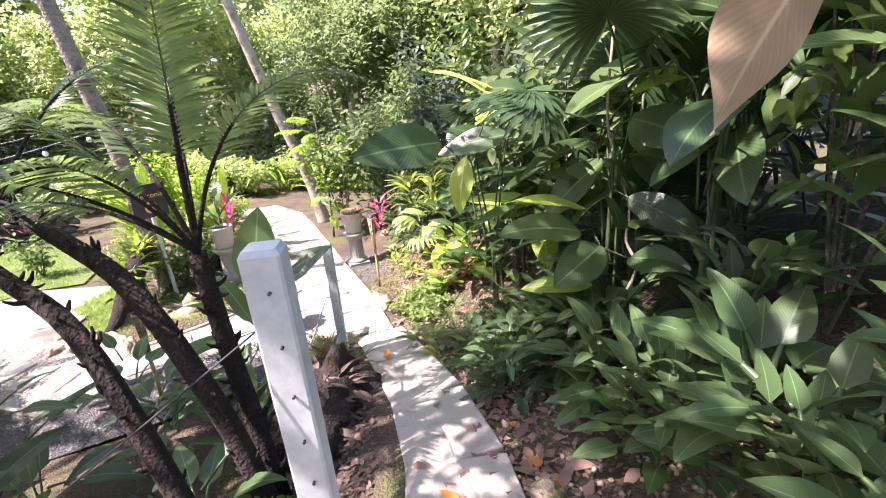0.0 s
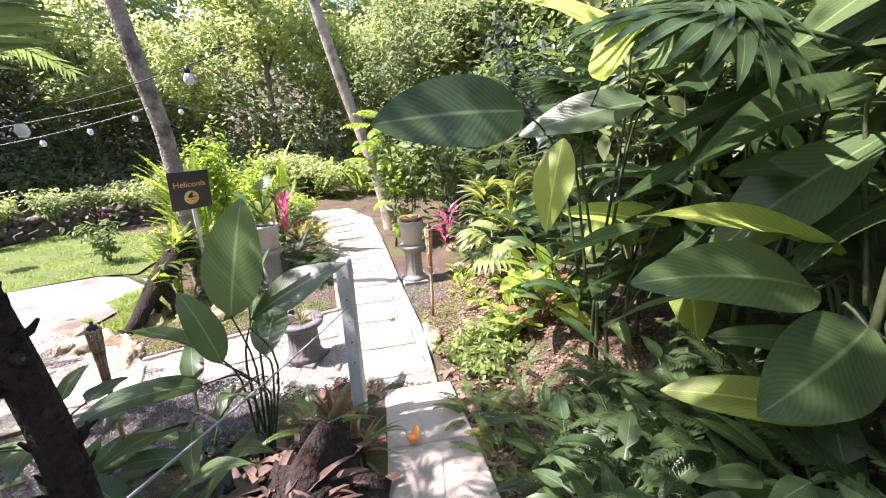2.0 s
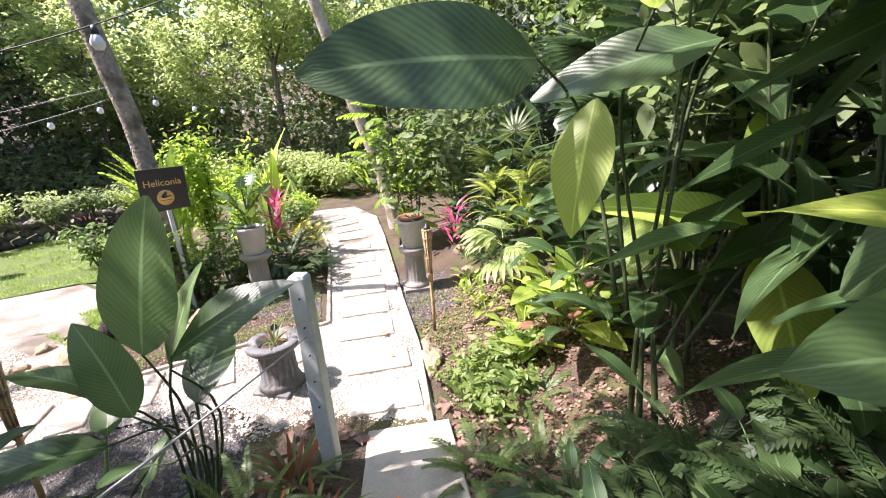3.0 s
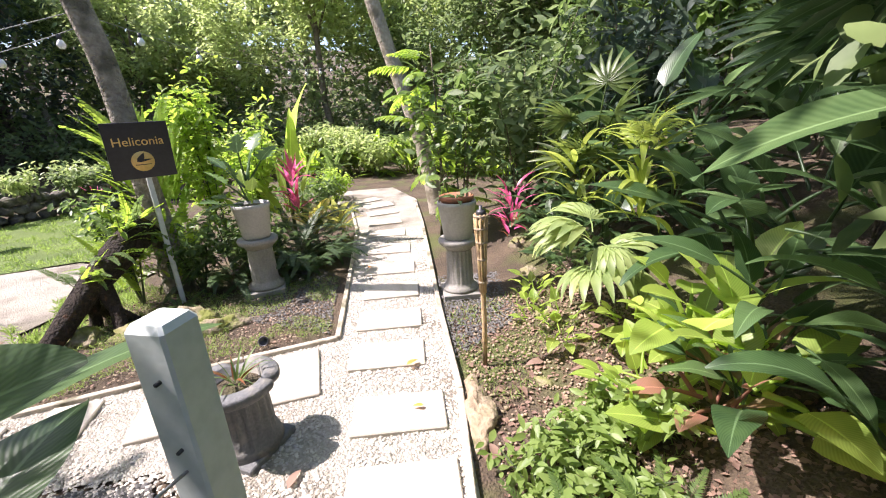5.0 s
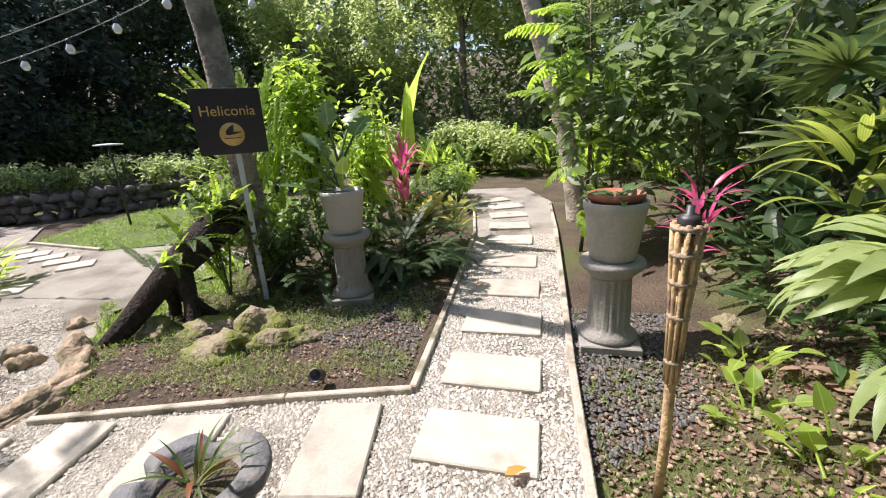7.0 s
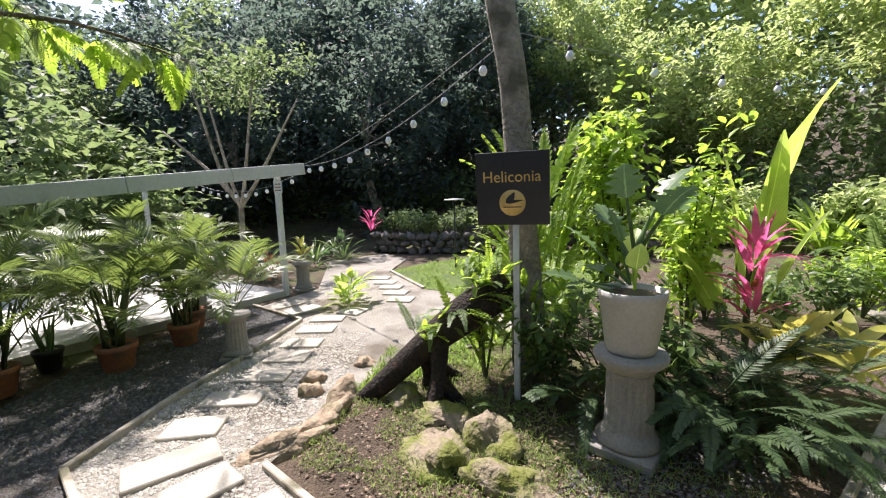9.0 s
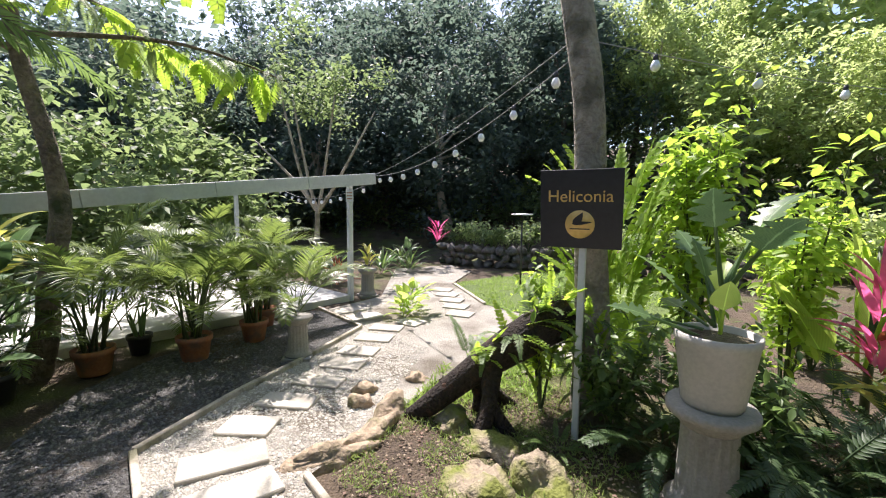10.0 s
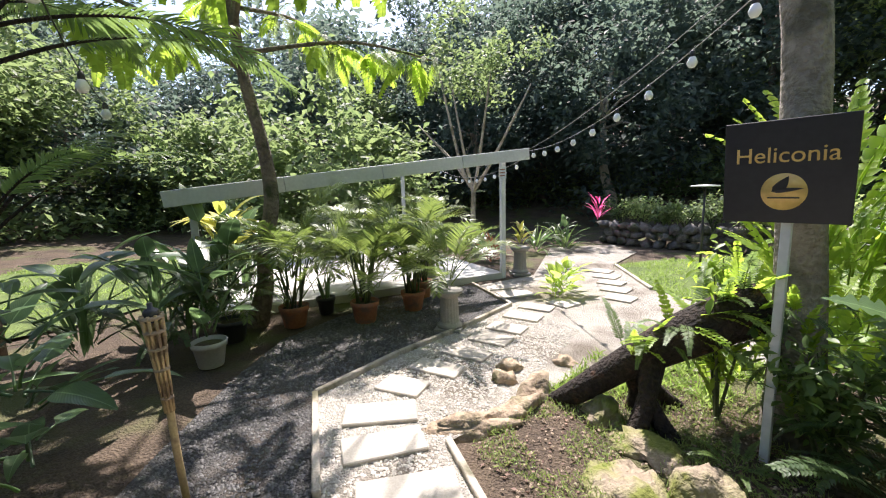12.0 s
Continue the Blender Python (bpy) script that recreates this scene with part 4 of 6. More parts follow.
def fan(seed=0, rays=14, length=0.5, width=0.06, stalk=0.5, arc=260, droop=0.55):
    """A palmate leaf: a stalk and a fan of pleated rays."""
    s = Shape()
    s.put(tube([(0, 0, 0), (0, stalk * 0.5, 0.02), (0, stalk, 0)], [0.01, 0.008, 0.007], 5, False), Matrix())
    for i in range(rays):
        a = radians(-arc / 2 + arc * (i + 0.5) / rays)
        s.put(blade(length * (1 - 0.25 * abs(i / rays - 0.5)), width, droop + 0.15 * seed, 0.35, 8, butt=0.7, wave=0.03, seed=i), Matrix.Translation((0, stalk, 0)) @ Matrix.Rotation(a, 4, "Z") @ Matrix.Rotation(-0.15, 4, "X"))
    return s


L_FAN = variants(fan, "leaf", M_PALM, 3)
L_FANDARK = variants(fan, "leaf", M_DARKLEAF, 3, rays=24, length=0.5, width=0.075, stalk=0.6, arc=300)
L_FANPALE = variants(fan, "leaf", M_PALELEAF, 3, rays=8, length=0.72, width=0.15, stalk=0.22, arc=125, droop=1.35)
L_LOBED = variants(blade, "leaf", M_MIDLEAF, 3, length=0.3, width=0.26, droop=(0.3, 0.9), fold=0.15, seg=18, stalk=0.35, lobes=5, across=2)
F_YELLOW = variants(frond, "frond", M_VARIEG, 3, length=0.85, pairs=11, leaflet=0.42, width=0.07, droop=(0.8, 1.5), bare=0.15, vee=0.1, hang=1.3, sweep=0.6, seg=5)


L_CANE = [tube([(0, 0, 0), (0, 0.3, 0.01), (0, 0.6, 0.0)], [0.014, 0.012, 0.008], 6).mesh("cane", M_STEM)]


def leaf_card(length, width):
    """A small leaf of two folded halves."""
    return Shape().add([(0, 0, 0), (width / 2, length * 0.45, 0.12 * width), (0, length, -0.1 * length), (-width / 2, length * 0.45, 0.12 * width)], [(0, 1, 2), (0, 2, 3)], [(0.5, 0), (1, 0.5), (0.5, 1), (0, 0.5)])


def small_leaf(width):
    """An oval pointed leaf, folded along its rib, one long."""
    w = width / 2
    v = [(0, 0, 0), (0, 0.5, -0.02), (0, 1, -0.14), (-w * 0.75, 0.22, 0.1 * w), (-w, 0.5, 0.2 * w - 0.02), (-w * 0.6, 0.78, -0.04), (w * 0.75, 0.22, 0.1 * w), (w, 0.5, 0.2 * w - 0.02), (w * 0.6, 0.78, -0.04)]
    f = [(0, 1, 4, 3), (1, 2, 5, 4), (0, 6, 7, 1), (1, 7, 8, 2)]
    return Shape().add(v, f, [(0.5 + x, y) for x, y, z in v])


def random_mats(rng, centres, spread, size, flat=0.5):
    """Poses of leaves strewn round centres."""
    n = len(centres)
    p = centres + rng.normal(0, 1, (n, 3)) * spread
    az, pt, rl = rng.uniform(0, 2 * np.pi, n), rng.uniform(-1.0, 0.6, n), rng.normal(0, flat, n)
    s = size * rng.uniform(0.65, 1.35, n)
    ca, sa, cp, sp, cr, sr = np.cos(az), np.sin(az), np.cos(pt), np.sin(pt), np.cos(rl), np.sin(rl)
    m = np.zeros((n, 4, 4))
    zed, one = np.zeros(n), np.ones(n)
    rz = np.stack([np.stack([ca, -sa, zed], 1), np.stack([sa, ca, zed], 1), np.stack([zed, zed, one], 1)], 1)
    rx = np.stack([np.stack([one, zed, zed], 1), np.stack([zed, cp, -sp], 1), np.stack([zed, sp, cp], 1)], 1)
    ry = np.stack([np.stack([cr, zed, sr], 1), np.stack([zed, one, zed], 1), np.stack([-sr, zed, cr], 1)], 1)
    m[:, :3, :3] = (rz @ rx @ ry) * s[:, None, None]
    m[:, :3, 3] = p
    m[:, 3, 3] = 1
    return m


def crown_shape(seed, clumps, per, radius, squash, leaf, spread, hollow=0.45, shift=(0, 0, 0)):
    rng = np.random.default_rng(seed)
    d = rng.normal(0, 1, (clumps, 3))
    d /= np.linalg.norm(d, axis=1)[:, None]
    r = radius * (hollow + (1 - hollow) * rng.random(clumps)) * (0.75 + 0.5 * rng.random(clumps))
    c = d * r[:, None] * np.array((1, 1, squash)) + np.array(shift)
    return Shape().scatter(leaf_card(1.0, 0.5), random_mats(rng, np.repeat(c, per, 0), spread, leaf)), c


def tree(name, label, x, y, height, trunk_r, lean, crown_mesh, tips, bark, z=None, turn=0, k=1.0, group=""):
    """A tapered trunk with limbs that reach into the crown."""
    z = land(x, y) - 0.1 if z is None else z
    rng = random.Random(int(x * 37 + y * 91))
    root = thing(name, label, "tree", pose(x, y, z, 0, 0, turn), group)
    top = Vector((lean[0], lean[1], height))
    pts = [Vector((0, 0, 0)).lerp(top, t) + Vector((rng.uniform(-1, 1), rng.uniform(-1, 1), 0)) * trunk_r * (0.9 if 0 < t < 1 else 0) for t in (0, 0.15, 0.35, 0.55, 0.75, 1)]
    trunk = tube(pts, [trunk_r * f for f in (1.35, 1.05, 0.95, 0.82, 0.65, 0.4)], 10)
    for c in tips[:: max(1, len(tips) // 9)]:
        b = top * rng.uniform(0.62, 0.98)
        e = top + Vector(c) * k * 0.8
        mid = b.lerp(e, 0.5) + Vector((0, 0, 0.12 * (e - b).length))
        trunk.put(tube([b, mid, e], [trunk_r * 0.4, trunk_r * 0.25, trunk_r * 0.08], 5, False), Matrix())
    part("trunk", trunk.mesh("trunk", bark), root)
    part("crown", crown_mesh, root, m=Matrix.Translation(top) @ Matrix.Scale(k, 4))
    return root


def shrub(name, label, x, y, w, h, leaf, count, mat, seed=0, category="shrub", group="", z=None, bark=None):
    """Thin stems and a loose mass of small leaves."""
    rng = np.random.default_rng(seed + int(abs(x) * 91 + abs(y) * 57))
    root = thing(name, label, category, pose(x, y, (land(x, y) if z is None else z)), group)
    centres = []
    for i in range(6):
        a, r = rng.uniform(0, 6.28), w * 0.5 * rng.uniform(0.3, 1)
        e = Vector((math.cos(a) * r, math.sin(a) * r, h * rng.uniform(0.55, 1.0)))
        mid = e * 0.5 + Vector((0, 0, h * 0.1))
        part("stem", tube([(0, 0, -0.03), mid, e], [0.012, 0.008, 0.003], 5, False).mesh("stem", bark or M_STEM), root, "thin stem")
        for t in np.linspace(0.35, 1.0, max(2, count // 60)):
            p = (mid * 2 * t if t < 0.5 else mid.lerp(e, (t - 0.5) * 2))
            centres += [tuple(p)] * 6
    centres = np.array(centres)
    centres = centres[rng.integers(0, len(centres), count)]
    part("foliage", Shape().scatter(small_leaf(0.42), random_mats(rng, centres, (w * 0.09, w * 0.09, h * 0.07), leaf)).mesh("foliage", mat), root)
    return root


# ---- the bed with the sign ----
# big leaning trunk
big = thing("tree", "tall grey-brown trunk behind the sign, wrapped in ferns", "tree", pose(-5.02, 7.95, -0.1))
tp = [(0, 0.04, 0), (0, 0.02, 0.8), (0.0, -0.03, 1.6), (0, -0.08, 2.5), (-0.02, -0.19, 3.2), (-0.05, -0.4, 4.6), (-0.1, -0.8, 7.5), (-0.2, -1.0, 11)]
part("trunk", bough(tp, [0.17, 0.13, 0.115, 0.11, 0.11, 0.1, 0.09, 0.06], 14).mesh("trunk", M_GREYBARK), big)
CR_A, TIPS_A = crown_shape(1, 60, 150, 3.0, 0.7, 0.215, 0.29)
CROWN_A = CR_A.mesh("crown", M_TREELEAF)
CR_B, TIPS_B = crown_shape(2, 54, 165, 2.6, 1.0, 0.19, 0.26)
CROWN_B = CR_B.mesh("crown", M_TREESUNLIT)
CR_C, TIPS_C = crown_shape(3, 66, 140, 3.2, 1.3, 0.25, 0.35)
CROWN_C = CR_C.mesh("crown", M_TREESHADED)
CR_S, TIPS_S = crown_shape(5, 26, 70, 2.9, 0.6, 0.2, 0.26, 0.2)
CROWN_S = CR_S.mesh("crown", M_TREELEAF)
# Thin crown of the added shade tree.
CR_D, TIPS_D = crown_shape(8, 46, 56, 2.7, 0.7, 0.2, 0.27, 0.3)
CROWN_D = CR_D.mesh("crown", M_TREELEAF)
part("crown", CROWN_S, big, m=pose(-0.2, -1.0, 12.5))

log = thing("leaning_log", "dark mossy fallen log leaning on the trunk, grown with ferns", "log", pose(-4.95, 6.6, 0))
lp = [(-0.06, -0.08, -0.05), (0, 0.12, 0.09), (-0.03, 0.42, 0.33), (-0.05, 0.8, 0.6), (-0.05, 1.2, 0.85)]
part("log_body", bough(lp, [0.04, 0.085, 0.105, 0.15, 0.165], 14).mesh("log_body", M_DARKBARK), log)
for foot, r in (((0.28, 0.5, -0.05), 0.07), ((0.2, 0.75, -0.05), 0.06), ((-0.3, 0.8, -0.05), 0.06)):
    part("root", bough([(-0.04, 0.62, 0.5), (foot[0] * 0.55, 0.58, 0.22), foot], [r * 1.3, r * 0.8, r], 8).mesh("root", M_DARKBARK), log)
part("root", bough([(-0.03, 0.45, 0.35), (-0.08, 0.52, 0.15), (-0.12, 0.5, -0.05)], [0.06, 0.05, 0.06], 8).mesh("root", M_DARKBARK), log)
for i in range(56):
    t = 0.3 + 0.68 * i / 56
    part("frond", (F_FERN + F_CLIMB)[i % 8], log, "green fern frond", m=Matrix.Translation((-0.03, 0.1 + 1.1 * t, 0.24 + 0.72 * t)) @ pose(0, 0, 0, 0, 0, RNG.choice((-1, 1)) * RNG.uniform(30, 130)) @ pose(0, 0, 0, RNG.uniform(-20, 60)) @ Matrix.Scale(RNG.uniform(0.4, 0.7), 4))

# upright bright ferns climbing round the trunk
clump("climbing_fern", "bright green upright ferns climbing round the trunk", "fern", -5.08, 8.1, 0, [(F_CLIMB, 30, (50, 86), (0.7, 1.15), (0.9, 1.75), 0.24, (-25, 185), "frond"), (F_CLIMB, 30, (20, 75), (0.6, 0.95), (0.3, 1.5), 0.28, (10, 165), "frond"), (F_FERN, 26, (-20, 50), (0.5, 0.9), (0.2, 1.2), 0.22, (0, 165), "frond")], seed=1)
clump("climbing_fern", "bright green upright fern fronds clasping the trunk", "fern", -5.02, 8.2, 0, [(F_CLIMB, 20, (50, 84), (0.6, 1.0), (0.25, 1.5), 0.24, (-30, 120), "frond")], seed=6)
clump("climbing_fern", "bright green upright ferns behind the sign post", "fern", -5.12, 7.7, 0, [(F_CLIMB, 12, (40, 85), (0.45, 0.75), (0.1, 0.9), 0.2, ALL, "frond"), (F_FERN, 6, (0, 60), (0.4, 0.6), (0.1, 0.6), 0.2, ALL, "frond")], seed=2)
clump("climbing_fern", "short bright ferns rooted on the bark of the trunk", "fern", -4.98, 7.95, 0, [(F_CLIMB, 24, (35, 84), (0.32, 0.5), (0.1, 0.9), 0.14, (170, 380), "frond"), (F_SHADEFERN, 20, (-30, 30), (0.3, 0.45), (0.1, 1.0), 0.14, (170, 380), "frond"), (F_CLIMB, 10, (60, 86), (0.35, 0.55), (0.9, 1.8), 0.14, (-20, 100), "frond")], seed=12)
shrub("leafy_shrub", "dark small-leaved bush round the sign post", -4.72, 8.05, 0.6, 1.0, 0.075, 600, M_FERN, 13)
shrub("leafy_shrub", "thin-stemmed bright green shrub behind the sign post", -5.12, 7.62, 0.5, 1.25, 0.085, 420, M_BRIGHTFERN, 17)
shrub("leafy_shrub", "dark small-leaved bush behind the pedestal", -4.5, 8.6, 0.9, 1.0, 0.075, 1300, M_FERN, 15)
shrub("leafy_shrub", "tall bright green leafy shrub beside the sign", -4.9, 8.65, 1.1, 2.35, 0.1, 1500, M_BRIGHTFERN, 3)
shrub("leafy_shrub", "bright green leafy shrub behind the pedestal", -5.0, 9.4, 1.0, 2.1, 0.11, 1000, M_BRIGHTFERN, 4)
# Sword ferns, darkened by colour where they stand in shadow.
for i, (x, y, k) in enumerate([(-4.3, 8.7, 1.1), (-4.5, 8.3, 1.0), (-4.15, 9.0, 1.1), (-4.0, 9.35, 0.9), (-4.75, 8.5, 1.1), (-3.95, 8.75, 1.0), (-4.4, 9.3, 1.1), (-3.75, 8.95, 0.8)]):
    clump("fern", "drooping sword fern at the foot of the trunk, green darkened for shade", "fern", x, y, None, [(F_SHADEFERN, 24, (0, 60), (0.6 * k, 1.0 * k), (0, 0.4), 0.18, ALL, "frond")], "dark ferns", i)
clump("fern", "small green fern beside a mossy boulder", "fern", -4.55, 7.62, None, [(F_FERN, 10, (10, 60), (0.25, 0.4), (0, 0.05), 0.08, ALL, "frond")], "dark ferns", 9)
clump("heliconia", "tall upright bright green paddle leaves on long stalks", "plant", -4.85, 9.85, None, [(L_TALL, 3, (78, 88), (0.95, 1.1), (0.5, 0.9), 0.06, (100, 330), "leaf"), (L_TALL, 4, (55, 80), (0.6, 0.8), (0.2, 0.6), 0.1, ALL, "leaf")], seed=4)
part("stem", tube([(0, 0, 0), (0, 0, 1.4)], [0.03, 0.02], 8).mesh("stem", M_STEM), bpy.data.objects["heliconia"])
clump("cordyline", "vivid pink cordyline with strap leaves", "plant", -4.45, 9.5, None, [(L_PINK, 27, (0, 82), (0.75, 1.1), (0.55, 1.2), 0.06, ALL, "leaf"), (L_RUSTY, 8, (-10, 50), (0.7, 0.9), (0.5, 0.9), 0.05, ALL, "leaf")], "pink cordylines", 5)
clump("croton", "yellow-green croton with glossy pointed leaves", "plant", -4.2, 9.55, None, [(L_CROTON, 24, (10, 75), (0.9, 1.3), (0.25, 0.6), 0.08, ALL, "leaf")], seed=6)
clump("croton", "green and bronze croton by the path edging", "plant", -4.3, 10.2, None, [(L_CROTON, 18, (0, 65), (0.8, 1.2), (0.2, 0.5), 0.1, ALL, "leaf"), (L_STRAP, 10, (20, 70), (0.7, 1.0), (0, 0.2), 0.1, ALL, "leaf")], seed=7)
clump("split_leaf_plant", "split-leaf plant with fleshy stems in a planter", "plant", -3.99, 8.26, 0.975, [(L_LOBED, 7, (40, 85), (0.7, 1.1), (0.05, 0.3), 0.04, ALL, "leaf"), (L_BRIGHT, 2, (50, 85), (0.7, 0.9), (0, 0.1), 0.05, ALL, "leaf"), (L_LOBED, 3, (0, 25), (0.6, 0.75), (0, 0.05), 0.08, (60, 200), "leaf")], seed=8)
clump("spiky_seedling", "small spiky seedling in the urn", "plant", -2.37, 6.35, 0.43, [(L_STRAP, 12, (35, 85), (0.3, 0.45), (0, 0.02), 0.03, ALL, "leaf"), (L_RUSTY, 4, (30, 60), (0.4, 0.5), (0, 0.05), 0.03, ALL, "leaf")], seed=9)
clump("seedling", "low seedling in the terracotta pot", "plant", -1.83, 8.69, 1.0, [(L_SMALLMID, 8, (0, 40), (0.6, 0.9), (0, 0.02), 0.05, ALL, "leaf")], seed=9)

# ---- along the shelter ----
for i, (x, y, r, h, m_, l) in enumerate(POTS):
    if m_ is M_TERRA:
        clump("areca_palm", "feathery yellow-green areca palm in a terracotta pot", "palm", x, y, h * 0.85, [(F_PALM, 18, (42, 86), (0.8, 1.25), (0.05, 0.5), 0.09, ALL, "frond"), (L_CANE, 9, (76, 89), (0.8, 1.2), (0, 0), 0.09, ALL, "cane")], "potted palms", i)
clump("areca_palm", "feathery palm in a stone pedestal pot", "palm", -6.08, 5.23, 0.45, [(F_PALM, 14, (45, 86), (0.7, 0.95), (0.0, 0.3), 0.05, ALL, "frond")], "potted palms", 11)
for i, (x, y, s) in enumerate([(-7.0, 3.6, 1.1), (-7.9, 4.05, 0.8), (-6.6, 2.9, 1.2), (-7.6, 3.0, 1.1)]):
    clump("areca_palm", "feathery palm standing on the shelter floor", "palm", x, y, 0.5 if i == 1 else 0.1, [(F_PALM, 20, (40, 86), (0.8 * s, 1.1 * s), (0.0, 0.6), 0.1, ALL, "frond")], "potted palms", 20 + i)
clump("snake_plant", "dark spiky plant in a black pot", "plant", -6.05, 3.5, 0.19, [(L_SPIKE, 9, (70, 88), (0.6, 0.9), (0, 0), 0.05, ALL, "leaf")], seed=3)
clump("broad_leaf_plant", "dark broad-leaved potted plant in shade", "plant", -4.38, 3.57, 0.2, [(L_MID, 12, (25, 80), (0.6, 0.95), (0.1, 0.7), 0.05, ALL, "leaf")], "shade plants", 4)
clump("broad_leaf_plant", "dark broad-leaved potted plant in shade", "plant", -4.9, 3.2, 0.2, [(L_DARK, 14, (15, 75), (0.6, 0.9), (0.1, 0.7), 0.05, ALL, "leaf"), (F_PALM, 8, (30, 70), (0.6, 0.9), (0, 0.3), 0.05, ALL, "frond")], "shade plants", 5)
clump("croton", "yellow-leaved croton behind the slender tree", "plant", -5.6, 2.3, None, [(L_CROTON, 30, (0, 70), (1.0, 1.4), (0.9, 1.4), 0.18, ALL, "leaf")], seed=14)

F_FINE = variants(frond, "frond", M_TREELEAF, 3, length=0.6, pairs=22, leaflet=0.085, width=0.022, droop=(0.6, 1.3), bare=0.1, vee=-0.1, hang=0.3, seg=2)
for i, (x, y) in enumerate([(-5.2, 2.55), (-4.75, 2.75), (-4.35, 2.9), (-5.9, 2.2), (-4.0, 2.3)]):
    clump("broad_leaf_plant", "tall dark leafy plant in the shade of the slender tree", "plant", x, y, None, [(L_DARK, 14, (10, 80), (0.55, 0.85), (0.15, 1.0), 0.12, ALL, "leaf"), (L_SPIKE, 12, (55, 88), (0.9, 1.5), (0.0, 0.3), 0.1, ALL, "leaf"), (F_SHADEFERN, 10, (10, 70), (0.7, 1.0), (0.1, 0.6), 0.1, ALL, "frond")], "dark shade plants", i)
slim = thing("slender_tree", "slender crooked tree with hanging feathery foliage", "tree", pose(-5.5, 3.08, -0.05))
part("trunk", bough([(0.12, -0.1, 0), (0.05, -0.06, 0.25), (-0.01, -0.02, 0.55), (-0.03, 0.0, 0.95), (-0.1, 0.1, 1.55), (-0.06, 0.07, 2.2), (0.03, -0.06, 3.1), (0.05, -0.1, 4.2), (0.1, 0.0, 5.4)], [0.15, 0.12, 0.095, 0.085, 0.085, 0.07, 0.062, 0.05, 0.03], 12).mesh("trunk", M_BARK), slim)
for i in range(16):
    a, z = i * 2.4, 3.0 + i * 0.16
    l = 2.5 - 0.07 * i
    part("limb", bough([(0.04, -0.06, z), (math.cos(a) * l * 0.5, math.sin(a) * l * 0.5, z + 0.25), (math.cos(a) * l, math.sin(a) * l, z + 0.1)], [0.03, 0.02, 0.008], 6).mesh("limb", M_BARK), slim)
    for j in range(36):
        t = 0.25 + 0.75 * RNG.random()
        part("frond", F_HANG[j % 3] if j % 3 == 0 else F_FINE[(j // 3) % 3], slim, m=Matrix.Translation((math.cos(a) * l * t, math.sin(a) * l * t, z + 0.2)) @ pose(0, 0, 0, 0, 0, RNG.uniform(0, 360)) @ pose(0, 0, 0, RNG.uniform(-70, 10)) @ Matrix.Scale(RNG.uniform(0.6, 1.0), 4))

# island bed by the fork, beds past it
for i, (x, y, s) in enumerate([(-8.05, 6.2, 1.0), (-7.75, 6.12, 0.7), (-8.4, 6.1, 0.8)]):
    clump("bright_seedling", "bright green leafy young plant by the fork", "plant", x, y, 0.02, [(L_BRIGHT, 16, (10, 80), (0.6 * s, 1.0 * s), (0.0, 0.35 * s), 0.08, ALL, "leaf")], "young plants", i)
clump("croton", "yellow and green croton in a pedestal pot", "plant", -9.2, 5.25, 0.5, [(L_CROTON, 16, (20, 80), (0.6, 0.9), (0.0, 0.4), 0.06, ALL, "leaf")], seed=3)
clump("cordyline", "rust-red cordyline by the shelter post", "plant", -9.3, 4.7, None, [(L_RUSTY, 22, (15, 80), (0.9, 1.3), (0.2, 0.6), 0.08, ALL, "leaf")], seed=4)
clump("cordyline", "tall pink cordyline in a far bed", "plant", -13.0, 6.3, None, [(L_PINK, 22, (10, 80), (0.9, 1.2), (0.7, 1.2), 0.08, ALL, "leaf")], "pink cordylines", 8)
clump("cordyline", "pink cordyline beside a planter pedestal", "plant", -1.5, 9.7, None, [(L_PINK, 26, (0, 80), (0.65, 0.95), (0.2, 0.85), 0.1, ALL, "leaf"), (L_RUSTY, 8, (0, 60), (0.6, 0.9), (0.2, 0.7), 0.1, ALL, "leaf")], "pink cordylines", 9)
for i, (x, y) in enumerate([(-11.8, 5.0), (-12.5, 5.6), (-10.5, 4.2), (-11.5, 3.6), (-13.5, 5.2)]):
    clump("agave", "spiky dark green rosette in a far bed", "plant", x, y, None, [(L_STRAP, 22, (20, 80), (0.9, 1.5), (0, 0.3), 0.1, ALL, "leaf"), (L_MID, 8, (30, 80), (0.5, 0.9), (0, 0.4), 0.1, ALL, "leaf")], "far rosettes", i)
for i in range(14):
    t = i / 13
    x, y = -14.6 + 3.6 * t + 0.5 * (i % 3), 6.8 + 6.6 * t
    shrub("flowering_shrub", "low pale-leaved flowering shrub on the rock wall", x - 0.5, y, 1.2, 0.8, 0.12, 500, M_PALELEAF if i % 2 else M_TREELEAF, i, group="wall shrubs", z=0.45)
shrub("leafy_shrub", "low shrub with red flowers beside the lawn", -8.3, 9.2, 0.9, 0.9, 0.13, 260, M_FERN, 1)
clump("cordyline", "small red flowering plant beside the lawn", "plant", -8.3, 9.25, None, [(L_PINK, 5, (40, 85), (0.3, 0.4), (0.85, 1.0), 0.25, ALL, "leaf")], seed=2)

